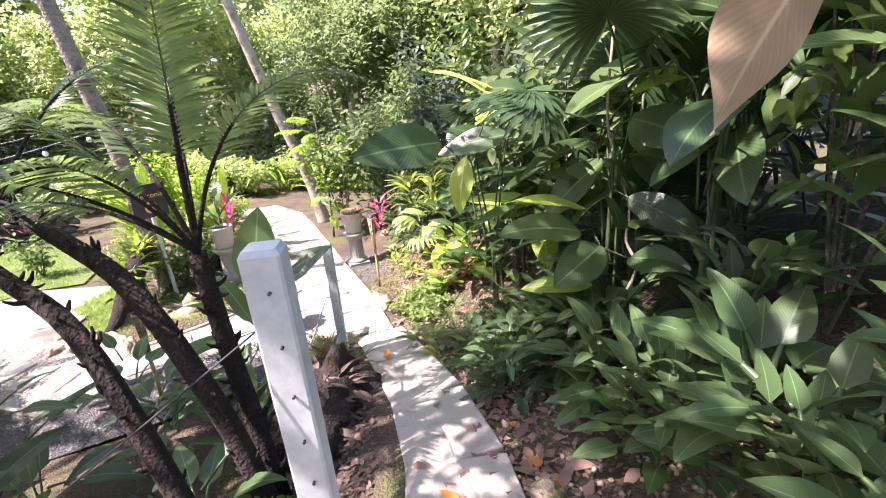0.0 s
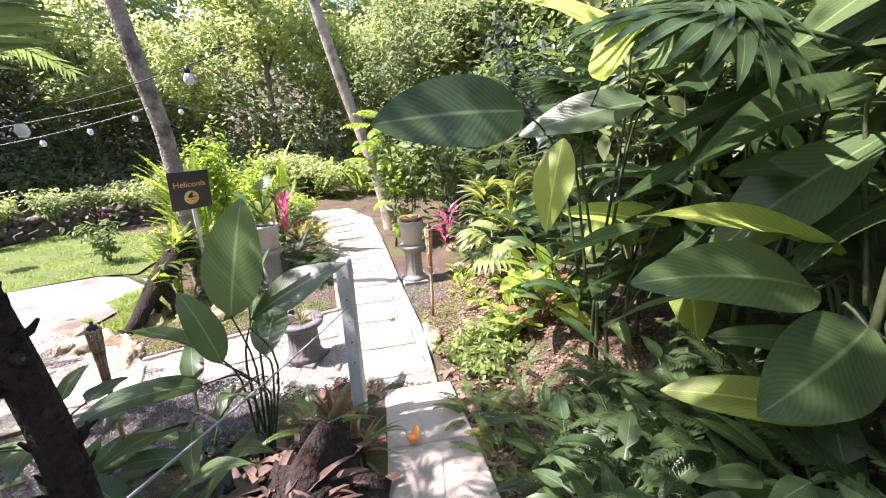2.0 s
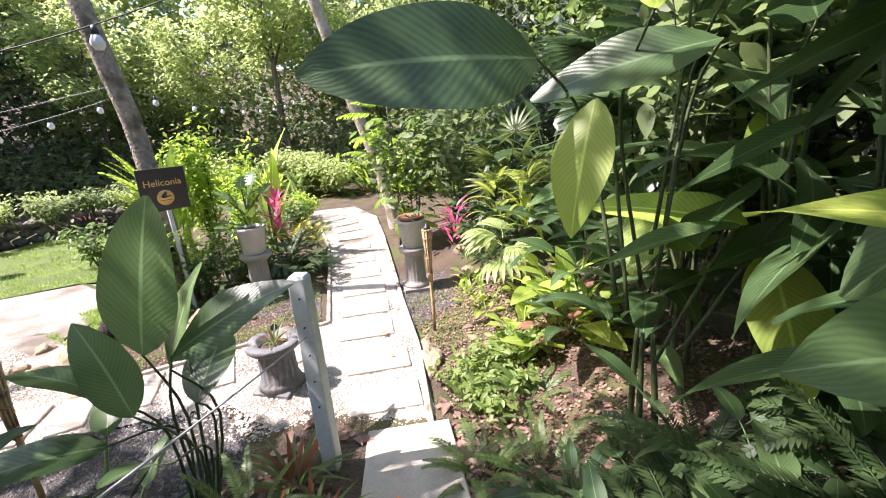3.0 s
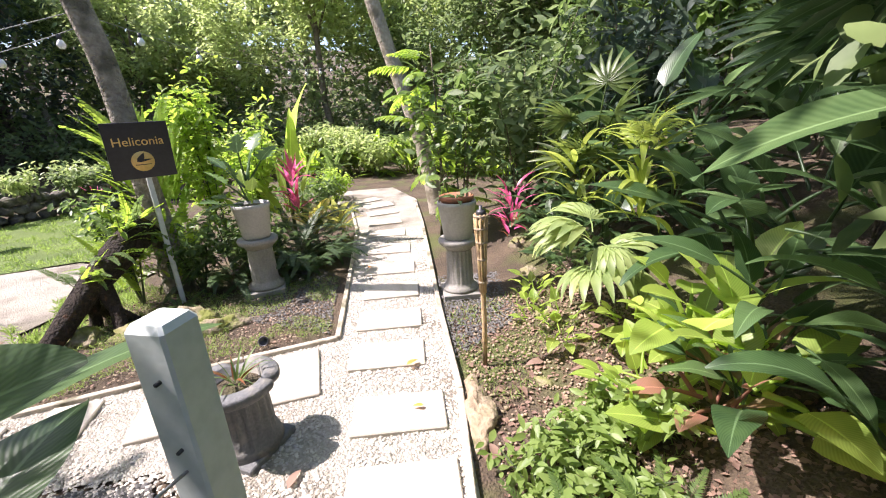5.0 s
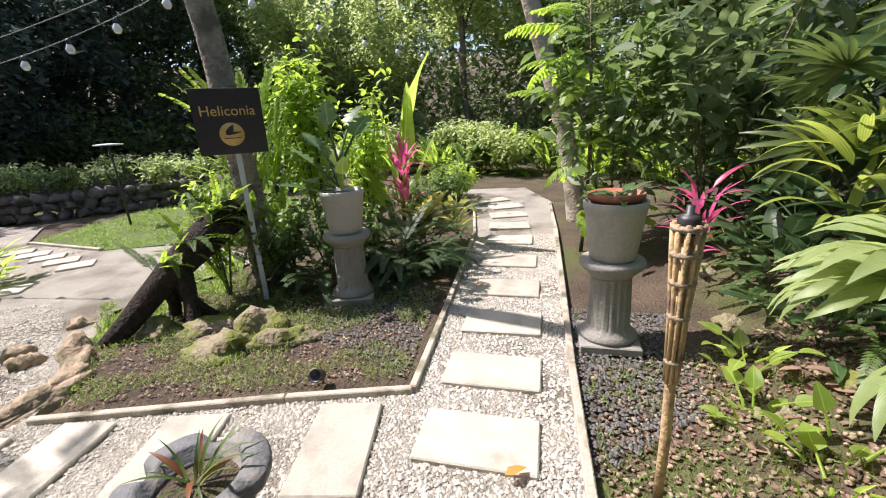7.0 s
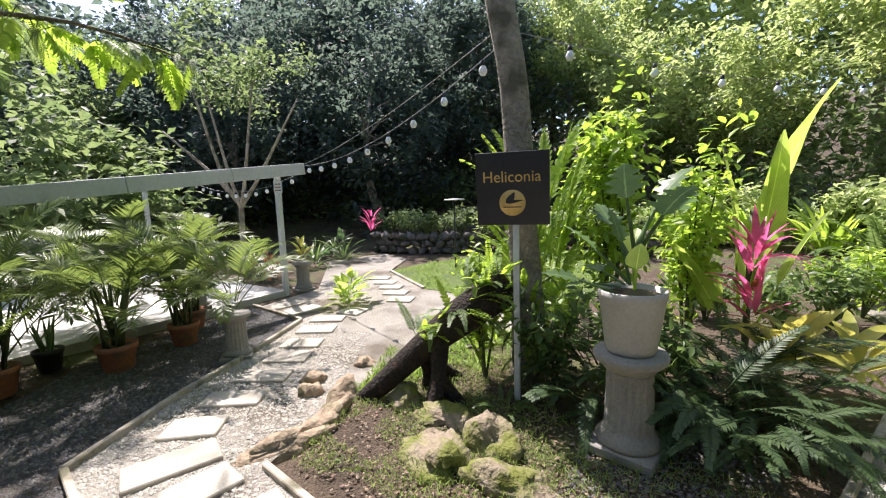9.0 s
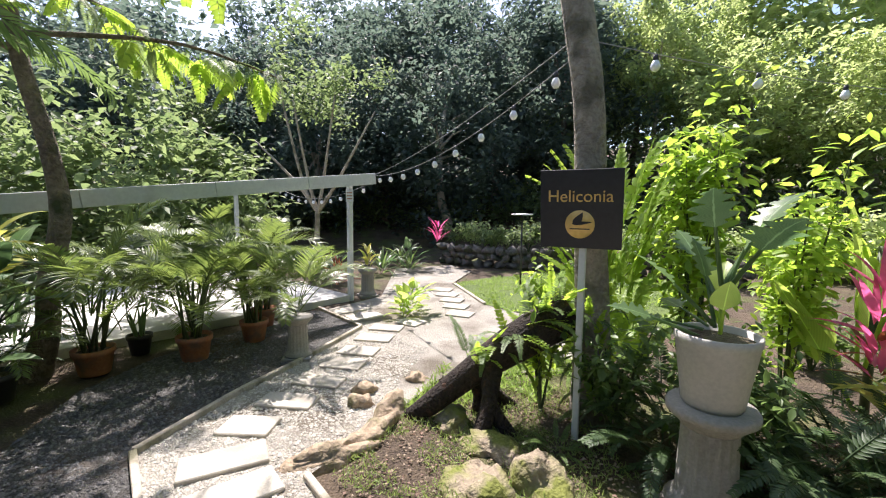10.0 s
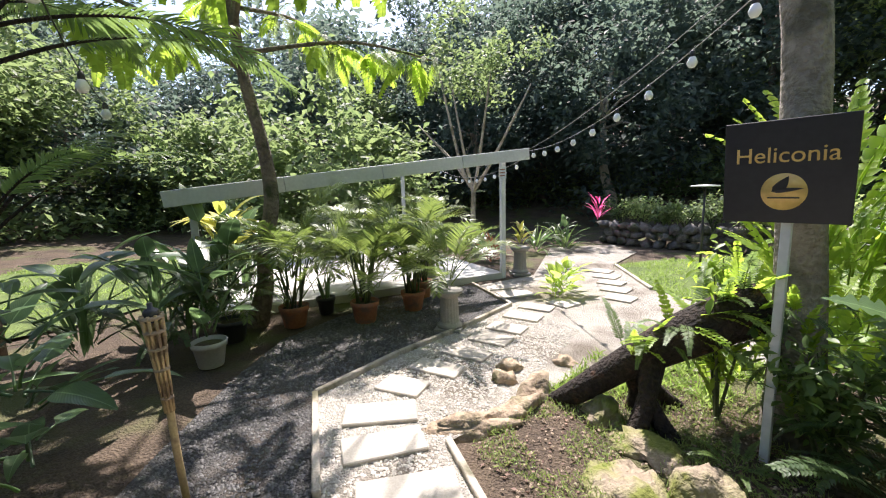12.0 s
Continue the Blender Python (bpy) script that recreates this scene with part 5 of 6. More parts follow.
# bank beyond the stepping stones
for i in range(34):
    t = i / 33
    x = -13.0 + 12.5 * t + RNG.uniform(-0.4, 0.4)
    y = 15.6 + 1.6 * math.sin(t * 3.1) + RNG.uniform(-0.6, 0.9)
    if i % 3 == 0:
        clump("fern", "large arching green fern on the far bank", "fern", x, y, None, [(F_BRIGHT if i % 2 else F_FERN, 28, (5, 70), (1.3, 2.1), (0, 0.5), 0.25, ALL, "frond")], "bank ferns", i)
    elif i % 3 == 1:
        shrub("leafy_shrub", "bright green leafy shrub on the far bank", x, y, 1.8, 1.6, 0.17, 1000, M_TREESUNLIT, i, group="bank shrubs")
    else:
        clump("ginger", "upright strappy green ginger clump on the far bank", "plant", x, y, None, [(L_GINGER, 54, (40, 88), (1.4, 2.4), (0, 0.3), 0.4, ALL, "leaf")], "bank gingers", i)
for i, (x, y) in enumerate([(-5.6, 11.6), (-5.9, 12.4), (-5.4, 10.8), (-6.6, 12.9), (-6.2, 10.6)]):
    shrub("leafy_shrub", "rounded fresh green shrub beside the stepping stones", x, y, 0.9, 0.8, 0.09, 700, M_BRIGHTFERN if i % 2 else M_FERN, i, group="bed shrubs")

lean = thing("leaning_tree", "pale slender leaning tree trunk by the path", "tree", pose(-3.35, 12.1, -0.1))
part("trunk", bough([(0, 0, 0), (-0.12, -0.05, 0.8), (-0.3, -0.18, 1.8), (-0.65, -0.4, 3.2), (-1.1, -0.8, 5.5), (-1.7, -1.2, 8.5)], [0.19, 0.14, 0.13, 0.12, 0.1, 0.07], 12).mesh("trunk", M_PALEBARK), lean)
part("crown", CROWN_S, lean, m=pose(-1.7, -1.2, 9.0) @ Matrix.Scale(0.8, 4))
shrub("leafy_tree", "young tree with drooping compound leaves by a planter pedestal", -2.3, 10.2, 1.5, 3.2, 0.16, 600, M_FERN, 8, "tree", bark=M_BARK)
clump("young_palm", "young plant with drooping pointed leaves by the path edge", "plant", -2.75, 10.6, None, [(F_HANG, 26, (-15, 35), (0.7, 1.1), (0.5, 2.6), 0.15, ALL, "frond")], seed=3)
part("stem", bough([(0, 0, 0), (0.05, 0.02, 1.2), (0.0, 0.0, 2.7)], [0.025, 0.02, 0.01], 8).mesh("stem", M_BARK), bpy.data.objects["young_palm"])

# ---- beside the sloping path ----
# tree fern: scaly leaning trunks, dark leaf stems and wide feathery fronds
tf = thing("tree_fern", "tree fern with dark scaly trunks, black leaf stems and feathery fronds", "tree fern", pose(-1.6, 3.66, 0))
TF_TRUNKS = (([(0.25, -0.2, -0.1), (0.16, -0.05, 0.6), (0.05, 0.06, 1.3), (0.06, 0.0, 2.0)], 0.062), ([(0.3, -0.3, 0.0), (0.1, -0.2, 0.9), (-0.27, -0.1, 1.8), (-0.75, 0.1, 2.1), (-1.25, 0.3, 2.3)], 0.055),
             ([(0.1, -0.6, 0.0), (-0.2, -0.42, 0.9), (-0.55, -0.24, 1.66), (-0.95, -0.1, 1.95), (-1.4, 0.05, 2.2)], 0.05), ([(0.3, -0.9, 0.1), (-0.2, -0.9, 0.6), (-0.8, -0.75, 0.95), (-1.2, -0.6, 1.1), (-1.5, -0.45, 1.2)], 0.05))
STUB = tube([(0, -0.02, 0), (0, 0.03, 0.012), (0, 0.06, 0.035)], [0.016, 0.011, 0.005], 5).mesh("leaf_stub", M_DARKBARK)
for pts, r in TF_TRUNKS:
    part("trunk", bough(pts, list(np.linspace(r * 1.3, r * 0.8, len(pts))), 10).mesh("trunk", M_DARKBARK), tf, "dark scaly trunk")
    line = flowing([Vector(p) for p in pts], 8)
    for i in range(46):
        k = RNG.uniform(0.12, 0.98) * (len(line) - 1)
        p = Vector(line[int(k)]).lerp(Vector(line[min(len(line) - 1, int(k) + 1)]), k - int(k))
        a = RNG.uniform(0, 360)
        part("leaf_stub", STUB, tf, m=Matrix.Translation(p) @ pose(0, 0, 0, 0, 0, a) @ Matrix.Translation((0, r * 0.85, 0)) @ pose(0, 0, 0, RNG.uniform(-20, 50)) @ Matrix.Scale(RNG.uniform(0.7, 1.3), 4))


def rib_line(length, droop, share, n=14):
    """The rib of a frond as far as a share of its length."""
    pts, y, z, ang = [], 0.0, 0.0, 0.0
    for i in range(n + 1):
        pts.append((0, y, z))
        if i / n >= share:
            break
        y += math.cos(ang) * length / n
        z += math.sin(ang) * length / n
        ang -= droop / n * (0.4 + 1.2 * i / n)
    return pts


TF_SHAPES = []
for i, (length, droop) in enumerate(((1.9, 1.2), (2.1, 1.6), (1.7, 1.9))):
    TF_SHAPES.append((frond(length, 46, 0.3, 0.026, droop, bare=0.34, vee=0.0, hang=0.7, stem=0.009, seg=4, seed=i).mesh("frond", M_FERN), tube(rib_line(length, droop, 0.5), [0.016 - 0.001 * j for j in range(8)], 7).mesh("leaf_stem", M_DARKBARK)))
for base, fronds in (((0.07, 0.0, 2.0), ((24, 70), (62, 52), (95, 40), (118, 66), (150, 50), (180, 62), (215, 70), (45, 80), (250, 75))),
                     ((-1.25, 0.3, 2.3), ((20, 45), (60, 30), (100, 50), (140, 60), (-15, 62), (200, 50))), ((-1.4, 0.05, 2.2), ((75, 35), (120, 55), (170, 45), (35, 62), (0, 50))), ((-1.5, -0.45, 1.2), ((60, 50), (110, 60), (30, 70), (150, 45)))):
    for i, (az, up) in enumerate(fronds):
        leaf, rib = TF_SHAPES[i % 3]
        m = Matrix.Translation(base) @ pose(0, 0, 0, 0, 0, az + RNG.uniform(-6, 6)) @ pose(0, 0, 0, up, RNG.uniform(-12, 12)) @ Matrix.Scale(RNG.uniform(0.8, 1.05), 4)
        part("frond", leaf, tf, m=m)
        part("leaf_stem", rib, tf, "blackened leaf stem", m=m)

clump("bromeliad", "bronze and green bromeliad at the foot of the white post", "plant", -1.5, 5.25, None, [(L_STRAP, 20, (15, 75), (0.55, 0.8), (0, 0.05), 0.06, ALL, "leaf"), (L_RUSTY, 10, (20, 70), (0.7, 1.0), (0, 0.05), 0.06, ALL, "leaf")], "bromeliads", 3)
clump("bromeliad", "bronze and green bromeliad in the mulch", "plant", -1.15, 4.9, None, [(L_STRAP, 16, (10, 60), (0.5, 0.7), (0, 0.05), 0.06, ALL, "leaf"), (L_RUSTY, 8, (20, 60), (0.6, 0.9), (0, 0.05), 0.06, ALL, "leaf")], "bromeliads", 4)
for i, (x, y) in enumerate([(-1.35, 3.1), (-1.95, 4.6), (-1.5, 2.6), (-2.3, 3.4)]):
    shrub("undergrowth", "dark tangled undergrowth beside the path", x, y, 0.7, 0.4, 0.1, 240, M_TREESHADED if i % 2 else M_FERN, i, group="undergrowth")
mound = thing("root_mound", "dark brown mound of roots and withered hanging leaves", "root mound", pose(-1.22, 4.2, land(-1.22, 4.2), 0, 0, 10))
part("root_mass", rocky(0.4, 0.75, 0.4, 23, 4, 0.6).mesh("root_mass", M_DARKBARK), mound)
L_DEAD = variants(blade, "leaf", M_DEAD, 4, length=0.4, width=0.09, droop=(0.6, 2.0), fold=0.4, seg=6, wave=0.05)
for i in range(200):
    a, b = RNG.uniform(0, 6.283), RNG.uniform(0.1, 1.0)
    q = (0.36 * b * math.cos(a), 0.68 * b * math.sin(a), 0.4 * math.sqrt(1.05 - b * b) * 0.75)
    part("withered_leaf", L_DEAD[i % 4], mound, m=Matrix.Translation(q) @ pose(0, 0, 0, 0, 0, math.degrees(a) - 90 + RNG.uniform(-60, 60)) @ pose(0, 0, 0, RNG.uniform(-50, 30), RNG.uniform(-40, 40)) @ Matrix.Scale(RNG.uniform(0.25, 0.65), 4))
clump("fern", "small fern on the root mound", "fern", -1.32, 4.75, 0.3 + land(-1.32, 4.75), [(F_FERN, 8, (10, 65), (0.3, 0.5), (0, 0.04), 0.08, ALL, "frond")], seed=31)
for i, (x, y) in enumerate([(-1.9, 4.15), (-2.2, 4.8), (-1.75, 3.3), (-2.5, 4.2)]):
    clump("broad_leaf_plant", "broad green leaves under the tree fern", "plant", x, y, None, [(L_MID, 9, (10, 70), (0.6, 0.9), (0.1, 0.6), 0.1, ALL, "leaf")], "understorey plants", i)

for i, (x, y, s) in enumerate([(-2.84, 4.4, 0.8), (-3.1, 3.6, 0.85), (-3.1, 3.0, 0.9)]):
    clump("broad_leaf_plant", "glossy broad-leaved plant beside the dark gravel", "plant", x, y, None, [(L_DARK, 7, (5, 70), (0.6 * s, 0.9 * s), (0.2, 1.0 * s), 0.12, ALL, "leaf"), (L_MID, 8, (0, 75), (0.5 * s, 0.8 * s), (0.2, 1.3 * s), 0.12, ALL, "leaf")], "gravel side plants", i)

# right bank: large paddle leaves over the path
pad = thing("heliconia", "large heliconia with dark hanging paddle leaves over the path", "plant", pose(0.35, 5.6, land(0.35, 5.6)))


def paddle(root, foot, tip, width, droop, roll=0, mat=None, rise=0.5):
    """A big leaf from foot to tip in the world, drooping, with its stalk."""
    origin = root.matrix_basis.translation
    foot, tip = Vector(foot) - origin, Vector(tip) - origin
    d = tip - foot
    az = math.degrees(math.atan2(-d.x, d.y))
    pitch = math.degrees(math.atan2(d.z, math.hypot(d.x, d.y)))
    length = d.length * (1 + droop * droop / 24)
    leaf = blade(length, width, droop, 0.12, 14, butt=0.9, wave=0.03, seed=int(abs(foot.x * 50) + abs(foot.y * 90)), across=3, start=droop / 2)
    ob = part("leaf", leaf.mesh("leaf", mat or M_DARKLEAF), root, m=Matrix.Translation(foot) @ pose(0, 0, 0, 0, 0, az) @ pose(0, 0, 0, pitch, roll))
    rr = random.Random(int(abs(foot.x) * 977 + abs(foot.z) * 313))
    a = Vector((foot.x * 0.25, foot.y * 0.25, foot.z * rise - (0.04 if rise == 0 else 0)))
    mid = a.lerp(foot, 0.62) - d.normalized() * 0.12 * min(1.0, foot.z) + Vector((rr.uniform(-0.1, 0.1), rr.uniform(0.05, 0.25), 0.1))
    part("stalk", bough([a, mid, foot], [0.01, 0.008, 0.005], 7).mesh("stalk", M_STEM), root, "green leaf stalk")
    return ob


def main_stems(root, places, top):
    """Thick upright stems that carry the leaf stalks."""
    for x, y in places:
        part("main_stem", bough([(x, y, -0.06), (x * 0.8, y * 0.8, top * 0.5), (x * 0.5, y * 0.5, top)], [0.022, 0.017, 0.01], 9).mesh("main_stem", M_STEM), root, "thick green stem")


main_stems(pad, ((0.05, 0.05), (0.02, 0.14), (0.14, 0.05)), 0.8)
canna = thing("canna", "tall canna with broad dark green leaves beside the white post", "plant", pose(-1.9, 5.02, land(-1.9, 5.02)))
for f, t_, w, d_, r_, mt in (((-1.95, 4.98, 1.2), (-1.97, 5.1, 1.95), 0.42, 0.2, 12, M_MIDLEAF), ((-1.86, 5.02, 1.1), (-1.7, 5.12, 1.62), 0.26, 0.3, -35, M_MIDLEAF), ((-1.85, 5.04, 1.16), (-1.34, 5.41, 1.47), 0.34, 0.4, 25, M_DARKLEAF), ((-2.1, 4.92, 0.95), (-2.62, 4.72, 1.12), 0.36, 0.6, 20, M_DARKLEAF),
                             ((-2.1, 4.8, 0.8), (-2.55, 4.35, 0.75), 0.34, 0.7, 0, M_DARKLEAF), ((-2.02, 4.9, 0.9), (-2.3, 4.95, 1.35), 0.26, 0.4, 0, M_MIDLEAF), ((-1.85, 5.1, 0.85), (-2.05, 5.6, 0.95), 0.28, 0.6, 0, M_DARKLEAF), ((-1.8, 4.85, 0.7), (-1.72, 4.5, 0.9), 0.2, 0.6, 0, M_MIDLEAF)):
    paddle(canna, f, t_, w, d_, r_, mt, 0)
paddle(canna, (-2.05, 5.3, 1.08), (-1.9, 6.0, 1.02), 0.17, 0.5, 0, M_MIDLEAF, 0)
paddle(pad, (-0.12, 5.4, 2.36), (-0.81, 4.87, 2.24), 0.46, 0.4, -62)
paddle(pad, (0.55, 5.55, 2.38), (-0.13, 5.5, 2.12), 0.32, 0.4, -45)
paddle(pad, (0.1, 5.45, 2.2), (0.02, 5.3, 1.68), 0.26, 0.3, 0, M_BRIGHTLEAF)
paddle(pad, (0.69, 5.54, 1.66), (0.06, 5.5, 1.38), 0.3, 0.6, 35, M_MIDLEAF)
paddle(pad, (1.08, 5.44, 1.82), (0.56, 5.4, 1.26), 0.34, 0.5, 30, M_MIDLEAF)
paddle(pad, (0.5, 5.8, 2.7), (-0.2, 5.6, 2.95), 0.32, 0.5, 0, M_BRIGHTLEAF)
paddle(pad, (0.6, 5.6, 2.6), (1.1, 4.9, 2.4), 0.38, 0.6, -30)
paddle(pad, (0.3, 5.5, 2.5), (0.5, 4.9, 2.75), 0.3, 0.4, 20, M_BRIGHTLEAF)
low = thing("ginger", "young ginger with narrow fresh green leaves on the bank", "plant", pose(1.1, 4.4, land(1.1, 4.4)))
paddle(low, (0.95, 4.3, 1.32), (0.44, 4.45, 1.2), 0.2, 0.4, -25, M_BRIGHTLEAF, 0)
paddle(low, (1.0, 4.45, 1.48), (0.62, 4.55, 1.43), 0.17, 0.4, -15, M_MIDLEAF, 0)
pad4 = thing("heliconia", "heliconia with broad blue-green leaves beside the bank", "plant", pose(0.6, 6.95, land(0.6, 6.95)))
for f, t_, w, d_, r_, mt in (((0.4, 6.75, 1.75), (-0.22, 6.78, 1.44), 0.36, 0.5, 30, M_MIDLEAF), ((0.5, 6.9, 2.2), (0.0, 6.5, 2.4), 0.34, 0.5, 20, M_DARKLEAF), ((0.6, 7.0, 2.3), (0.35, 7.6, 2.6), 0.34, 0.5, 0, M_BRIGHTLEAF), ((0.5, 7.0, 2.0), (-0.1, 7.4, 2.3), 0.3, 0.6, 0, M_MIDLEAF)):
    paddle(pad4, f, t_, w, d_, r_, mt)
pad2 = thing("heliconia", "large heliconia with glossy blue-green paddle leaves on the bank", "plant", pose(1.1, 5.4, land(1.1, 5.4)))
for f, t_, w, d_, r_, mt in (((1.55, 5.3, 2.65), (0.78, 5.48, 1.93), 0.44, 0.5, 30, M_DARKLEAF), ((0.95, 5.5, 2.1), (0.42, 5.58, 1.72), 0.2, 0.3, 40, M_DARKLEAF), ((1.0, 5.6, 2.75), (0.42, 5.5, 2.42), 0.3, 0.4, 40, M_MIDLEAF), ((1.2, 5.2, 2.7), (1.3, 4.1, 2.8), 0.36, 0.5, -10, M_MIDLEAF), ((1.3, 5.3, 2.3), (1.9, 4.5, 2.0), 0.32, 0.7, 0, M_DARKLEAF), ((1.1, 5.6, 2.9), (0.4, 5.5, 3.3), 0.32, 0.6, 0, M_DARKLEAF)):
    paddle(pad2, f, t_, w, d_, r_, mt)
for f, t_, w, d_, r_, mt in (((1.16, 4.72, 2.2), (0.75, 4.72, 1.55), 0.46, 0.5, -20, M_MIDLEAF), ((1.5, 5.1, 2.55), (0.55, 5.45, 2.0), 0.3, 0.5, 25, M_DARKLEAF)):
    paddle(pad2, f, t_, w, d_, r_, mt)
main_stems(pad2, ((0.0, 0.0), (0.15, 0.1)), 1.3)
pad3 = thing("banana_plant", "banana-like plant with large dark glossy leaves above the bank", "plant", pose(1.5, 3.9, land(1.5, 3.9)))
for f, t_, w, d_, r_, mt in (((1.3, 3.9, 3.0), (0.6, 4.6, 3.3), 0.4, 0.5, 20, M_DARKLEAF), ((1.3, 4.1, 2.8), (0.9, 4.9, 2.4), 0.36, 0.8, 0, M_MIDLEAF), ((1.6, 4.2, 3.1), (1.6, 5.2, 3.3), 0.4, 0.6, 0, M_DARKLEAF), ((1.4, 3.7, 2.6), (0.9, 3.3, 2.3), 0.32, 0.8, 0, M_DARKLEAF)):
    paddle(pad3, f, t_, w, d_, r_, mt)
main_stems(pad3, ((0.0, 0.0), (0.12, 0.1)), 1.4)


def heliconia_stand(x, y, count, low, high, seed, label):
    """A stand of paddle leaves at all heights, most of them leaning out over the path."""
    rr = random.Random(seed)
    z = land(x, y)
    root = thing("heliconia", label, "plant", pose(x, y, z), "heliconias on the bank")
    for i in range(count):
        a = radians(rr.uniform(60, 215))
        foot = Vector((x + math.cos(a) * rr.uniform(0.1, 0.3), y - math.sin(a) * rr.uniform(0.05, 0.25), z + rr.uniform(low, high)))
        length = rr.uniform(0.45, 0.75)
        tip = foot + Vector((math.cos(a) * length, -math.sin(a) * length * 0.8, rr.uniform(-0.45, 0.2)))
        paddle(root, foot, tip, rr.uniform(0.24, 0.36), rr.uniform(0.3, 0.8), rr.uniform(-50, 50), (M_DARKLEAF, M_MIDLEAF, M_DARKLEAF, M_BRIGHTLEAF)[i % 4])
    main_stems(root, ((0.0, 0.0), (0.12, 0.08)), high * 0.7)
    return root


for i, (x, y, n, lo, hi) in enumerate([(1.15, 4.55, 9, 0.6, 2.0), (1.55, 5.0, 10, 0.7, 2.4), (1.0, 5.9, 9, 0.8, 2.3), (0.75, 6.4, 8, 0.6, 2.0), (1.9, 4.2, 9, 0.7, 2.3), (1.4, 6.6, 9, 0.8, 2.4), (2.0, 3.2, 9, 0.8, 2.3)]):
    heliconia_stand(x, y, n, lo, hi, 70 + i, "stand of heliconias with overlapping glossy dark paddle leaves")
dead = thing("dead_leaf", "large dry tan leaf hanging from a branch", "leaf", pose(1.0, 2.75, 3.12))
part("leaf", blade(0.66, 0.3, 0.5, 0.35, 14, butt=0.7, wave=0.1, seed=3, across=3).mesh("leaf", M_TANLEAF), dead, m=pose(0, 0, 0, 0, 28, 0) @ pose(0, 0, 0, -80))
part("stalk", tube([(0, 0, 0), (0.2, 0.15, 0.4), (0.7, 0.5, 0.9)], [0.008, 0.012, 0.02], 6).mesh("stalk", M_WOOD), dead, "dry brown stalk")

# shrubs low on the bank
for i, (x, y, s, kind) in enumerate([(0.95, 3.15, 0.9, 0), (1.15, 2.6, 1.0, 0), (0.85, 3.75, 0.8, 1), (0.85, 3.5, 1.0, 0), (1.25, 3.0, 1.1, 1), (0.95, 4.2, 1.0, 0), (0.7, 4.7, 0.8, 1), (1.6, 3.6, 1.2, 0), (1.5, 2.4, 1.2, 0), (1.1, 2.1, 1.0, 1), (1.9, 4.4, 1.2, 0), (0.3, 4.35, 0.6, 1), (2.3, 3.2, 1.4, 0), (0.9, 1.6, 1.1, 0), (1.7, 1.6, 1.2, 1)]):
    if kind == 0:
        clump("broad_leaf_plant", "leafy green bank plant with pointed leaves in whorls", "plant", x, y, None, [(L_SMALLMID, 34, (-5, 75), (0.9 * s, 1.4 * s), (0.05, 0.5 * s), 0.26, ALL, "leaf"), (L_OVAL, 9, (-5, 60), (0.7 * s, 1.1 * s), (0.05, 0.35), 0.22, ALL, "leaf")], "bank plants", i)
    else:
        clump("broad_leaf_plant", "bank plant with broad bright leaves", "plant", x, y, None, [(L_OVAL, 18, (-5, 70), (0.8 * s, 1.4 * s), (0.0, 0.4 * s), 0.2, ALL, "leaf"), (L_SMALLMID, 20, (0, 70), (0.7, 1.1), (0.05, 0.4), 0.24, ALL, "leaf")], "bank plants", i)
for i, (x, y) in enumerate([(-0.25, 5.0), (-0.45, 5.55), (-0.1, 5.6), (-0.55, 6.2), (-0.2, 6.4)]):
    clump("fern", "small fern and mossy growth on the bank edge", "fern", x, y, None, [(F_FERN, 16, (0, 60), (0.35, 0.6), (0, 0.05), 0.1, ALL, "frond")], "bank edge ferns", i)
for i, (x, y) in enumerate([(-0.6, 6.75), (-0.35, 6.6), (-0.45, 7.0), (-0.15, 7.0), (-0.75, 6.5), (-0.5, 6.3)]):
    shrub("ground_cover", "bright yellow-green ground cover plant", x, y, 0.5, 0.28, 0.075, 240, M_WEED, i, group="ground cover")

# right of the stepping stones
clump("striped_plant", "arching yellow-green plant with long hanging leaflets", "plant", -0.3, 7.85, None, [(F_YELLOW, 6, (15, 70), (0.24, 0.34), (1.05, 1.45), 0.05, ALL, "frond"), (L_STRIPE, 34, (0, 80), (0.45, 0.68), (0.85, 1.5), 0.05, ALL, "leaf")], "striped plants", 1)
clump("striped_plant", "arching yellow-striped dracaena by the torch", "plant", -0.75, 9.2, None, [(L_STRIPE, 26, (10, 80), (0.6, 0.85), (0.5, 1.2), 0.1, ALL, "leaf")], "striped plants", 2)
clump("fan_palm", "low palm with broad pale pleated fans", "palm", -0.55, 8.1, None, [(L_FANPALE, 9, (5, 55), (0.48, 0.64), (0.4, 0.75), 0.06, ALL, "leaf")], "fan palms", 3)
clump("fan_palm", "fan palm with narrow fingers in shade", "palm", -0.6, 9.6, None, [(L_FAN, 12, (10, 75), (0.7, 1.1), (0.4, 1.3), 0.1, ALL, "leaf")], "fan palms", 4)
clump("fan_palm", "tall dark fan palm above the bank", "palm", 0.9, 7.4, None, [(L_FANDARK, 12, (0, 70), (1.0, 1.4), (1.2, 2.0), 0.1, ALL, "leaf")], "fan palms", 5)
clump("fan_palm", "dark fan palm beside the bank path", "palm", 1.3, 4.7, None, [(L_FANDARK, 9, (0, 70), (0.9, 1.3), (1.2, 2.0), 0.1, ALL, "leaf")], "fan palms", 6)
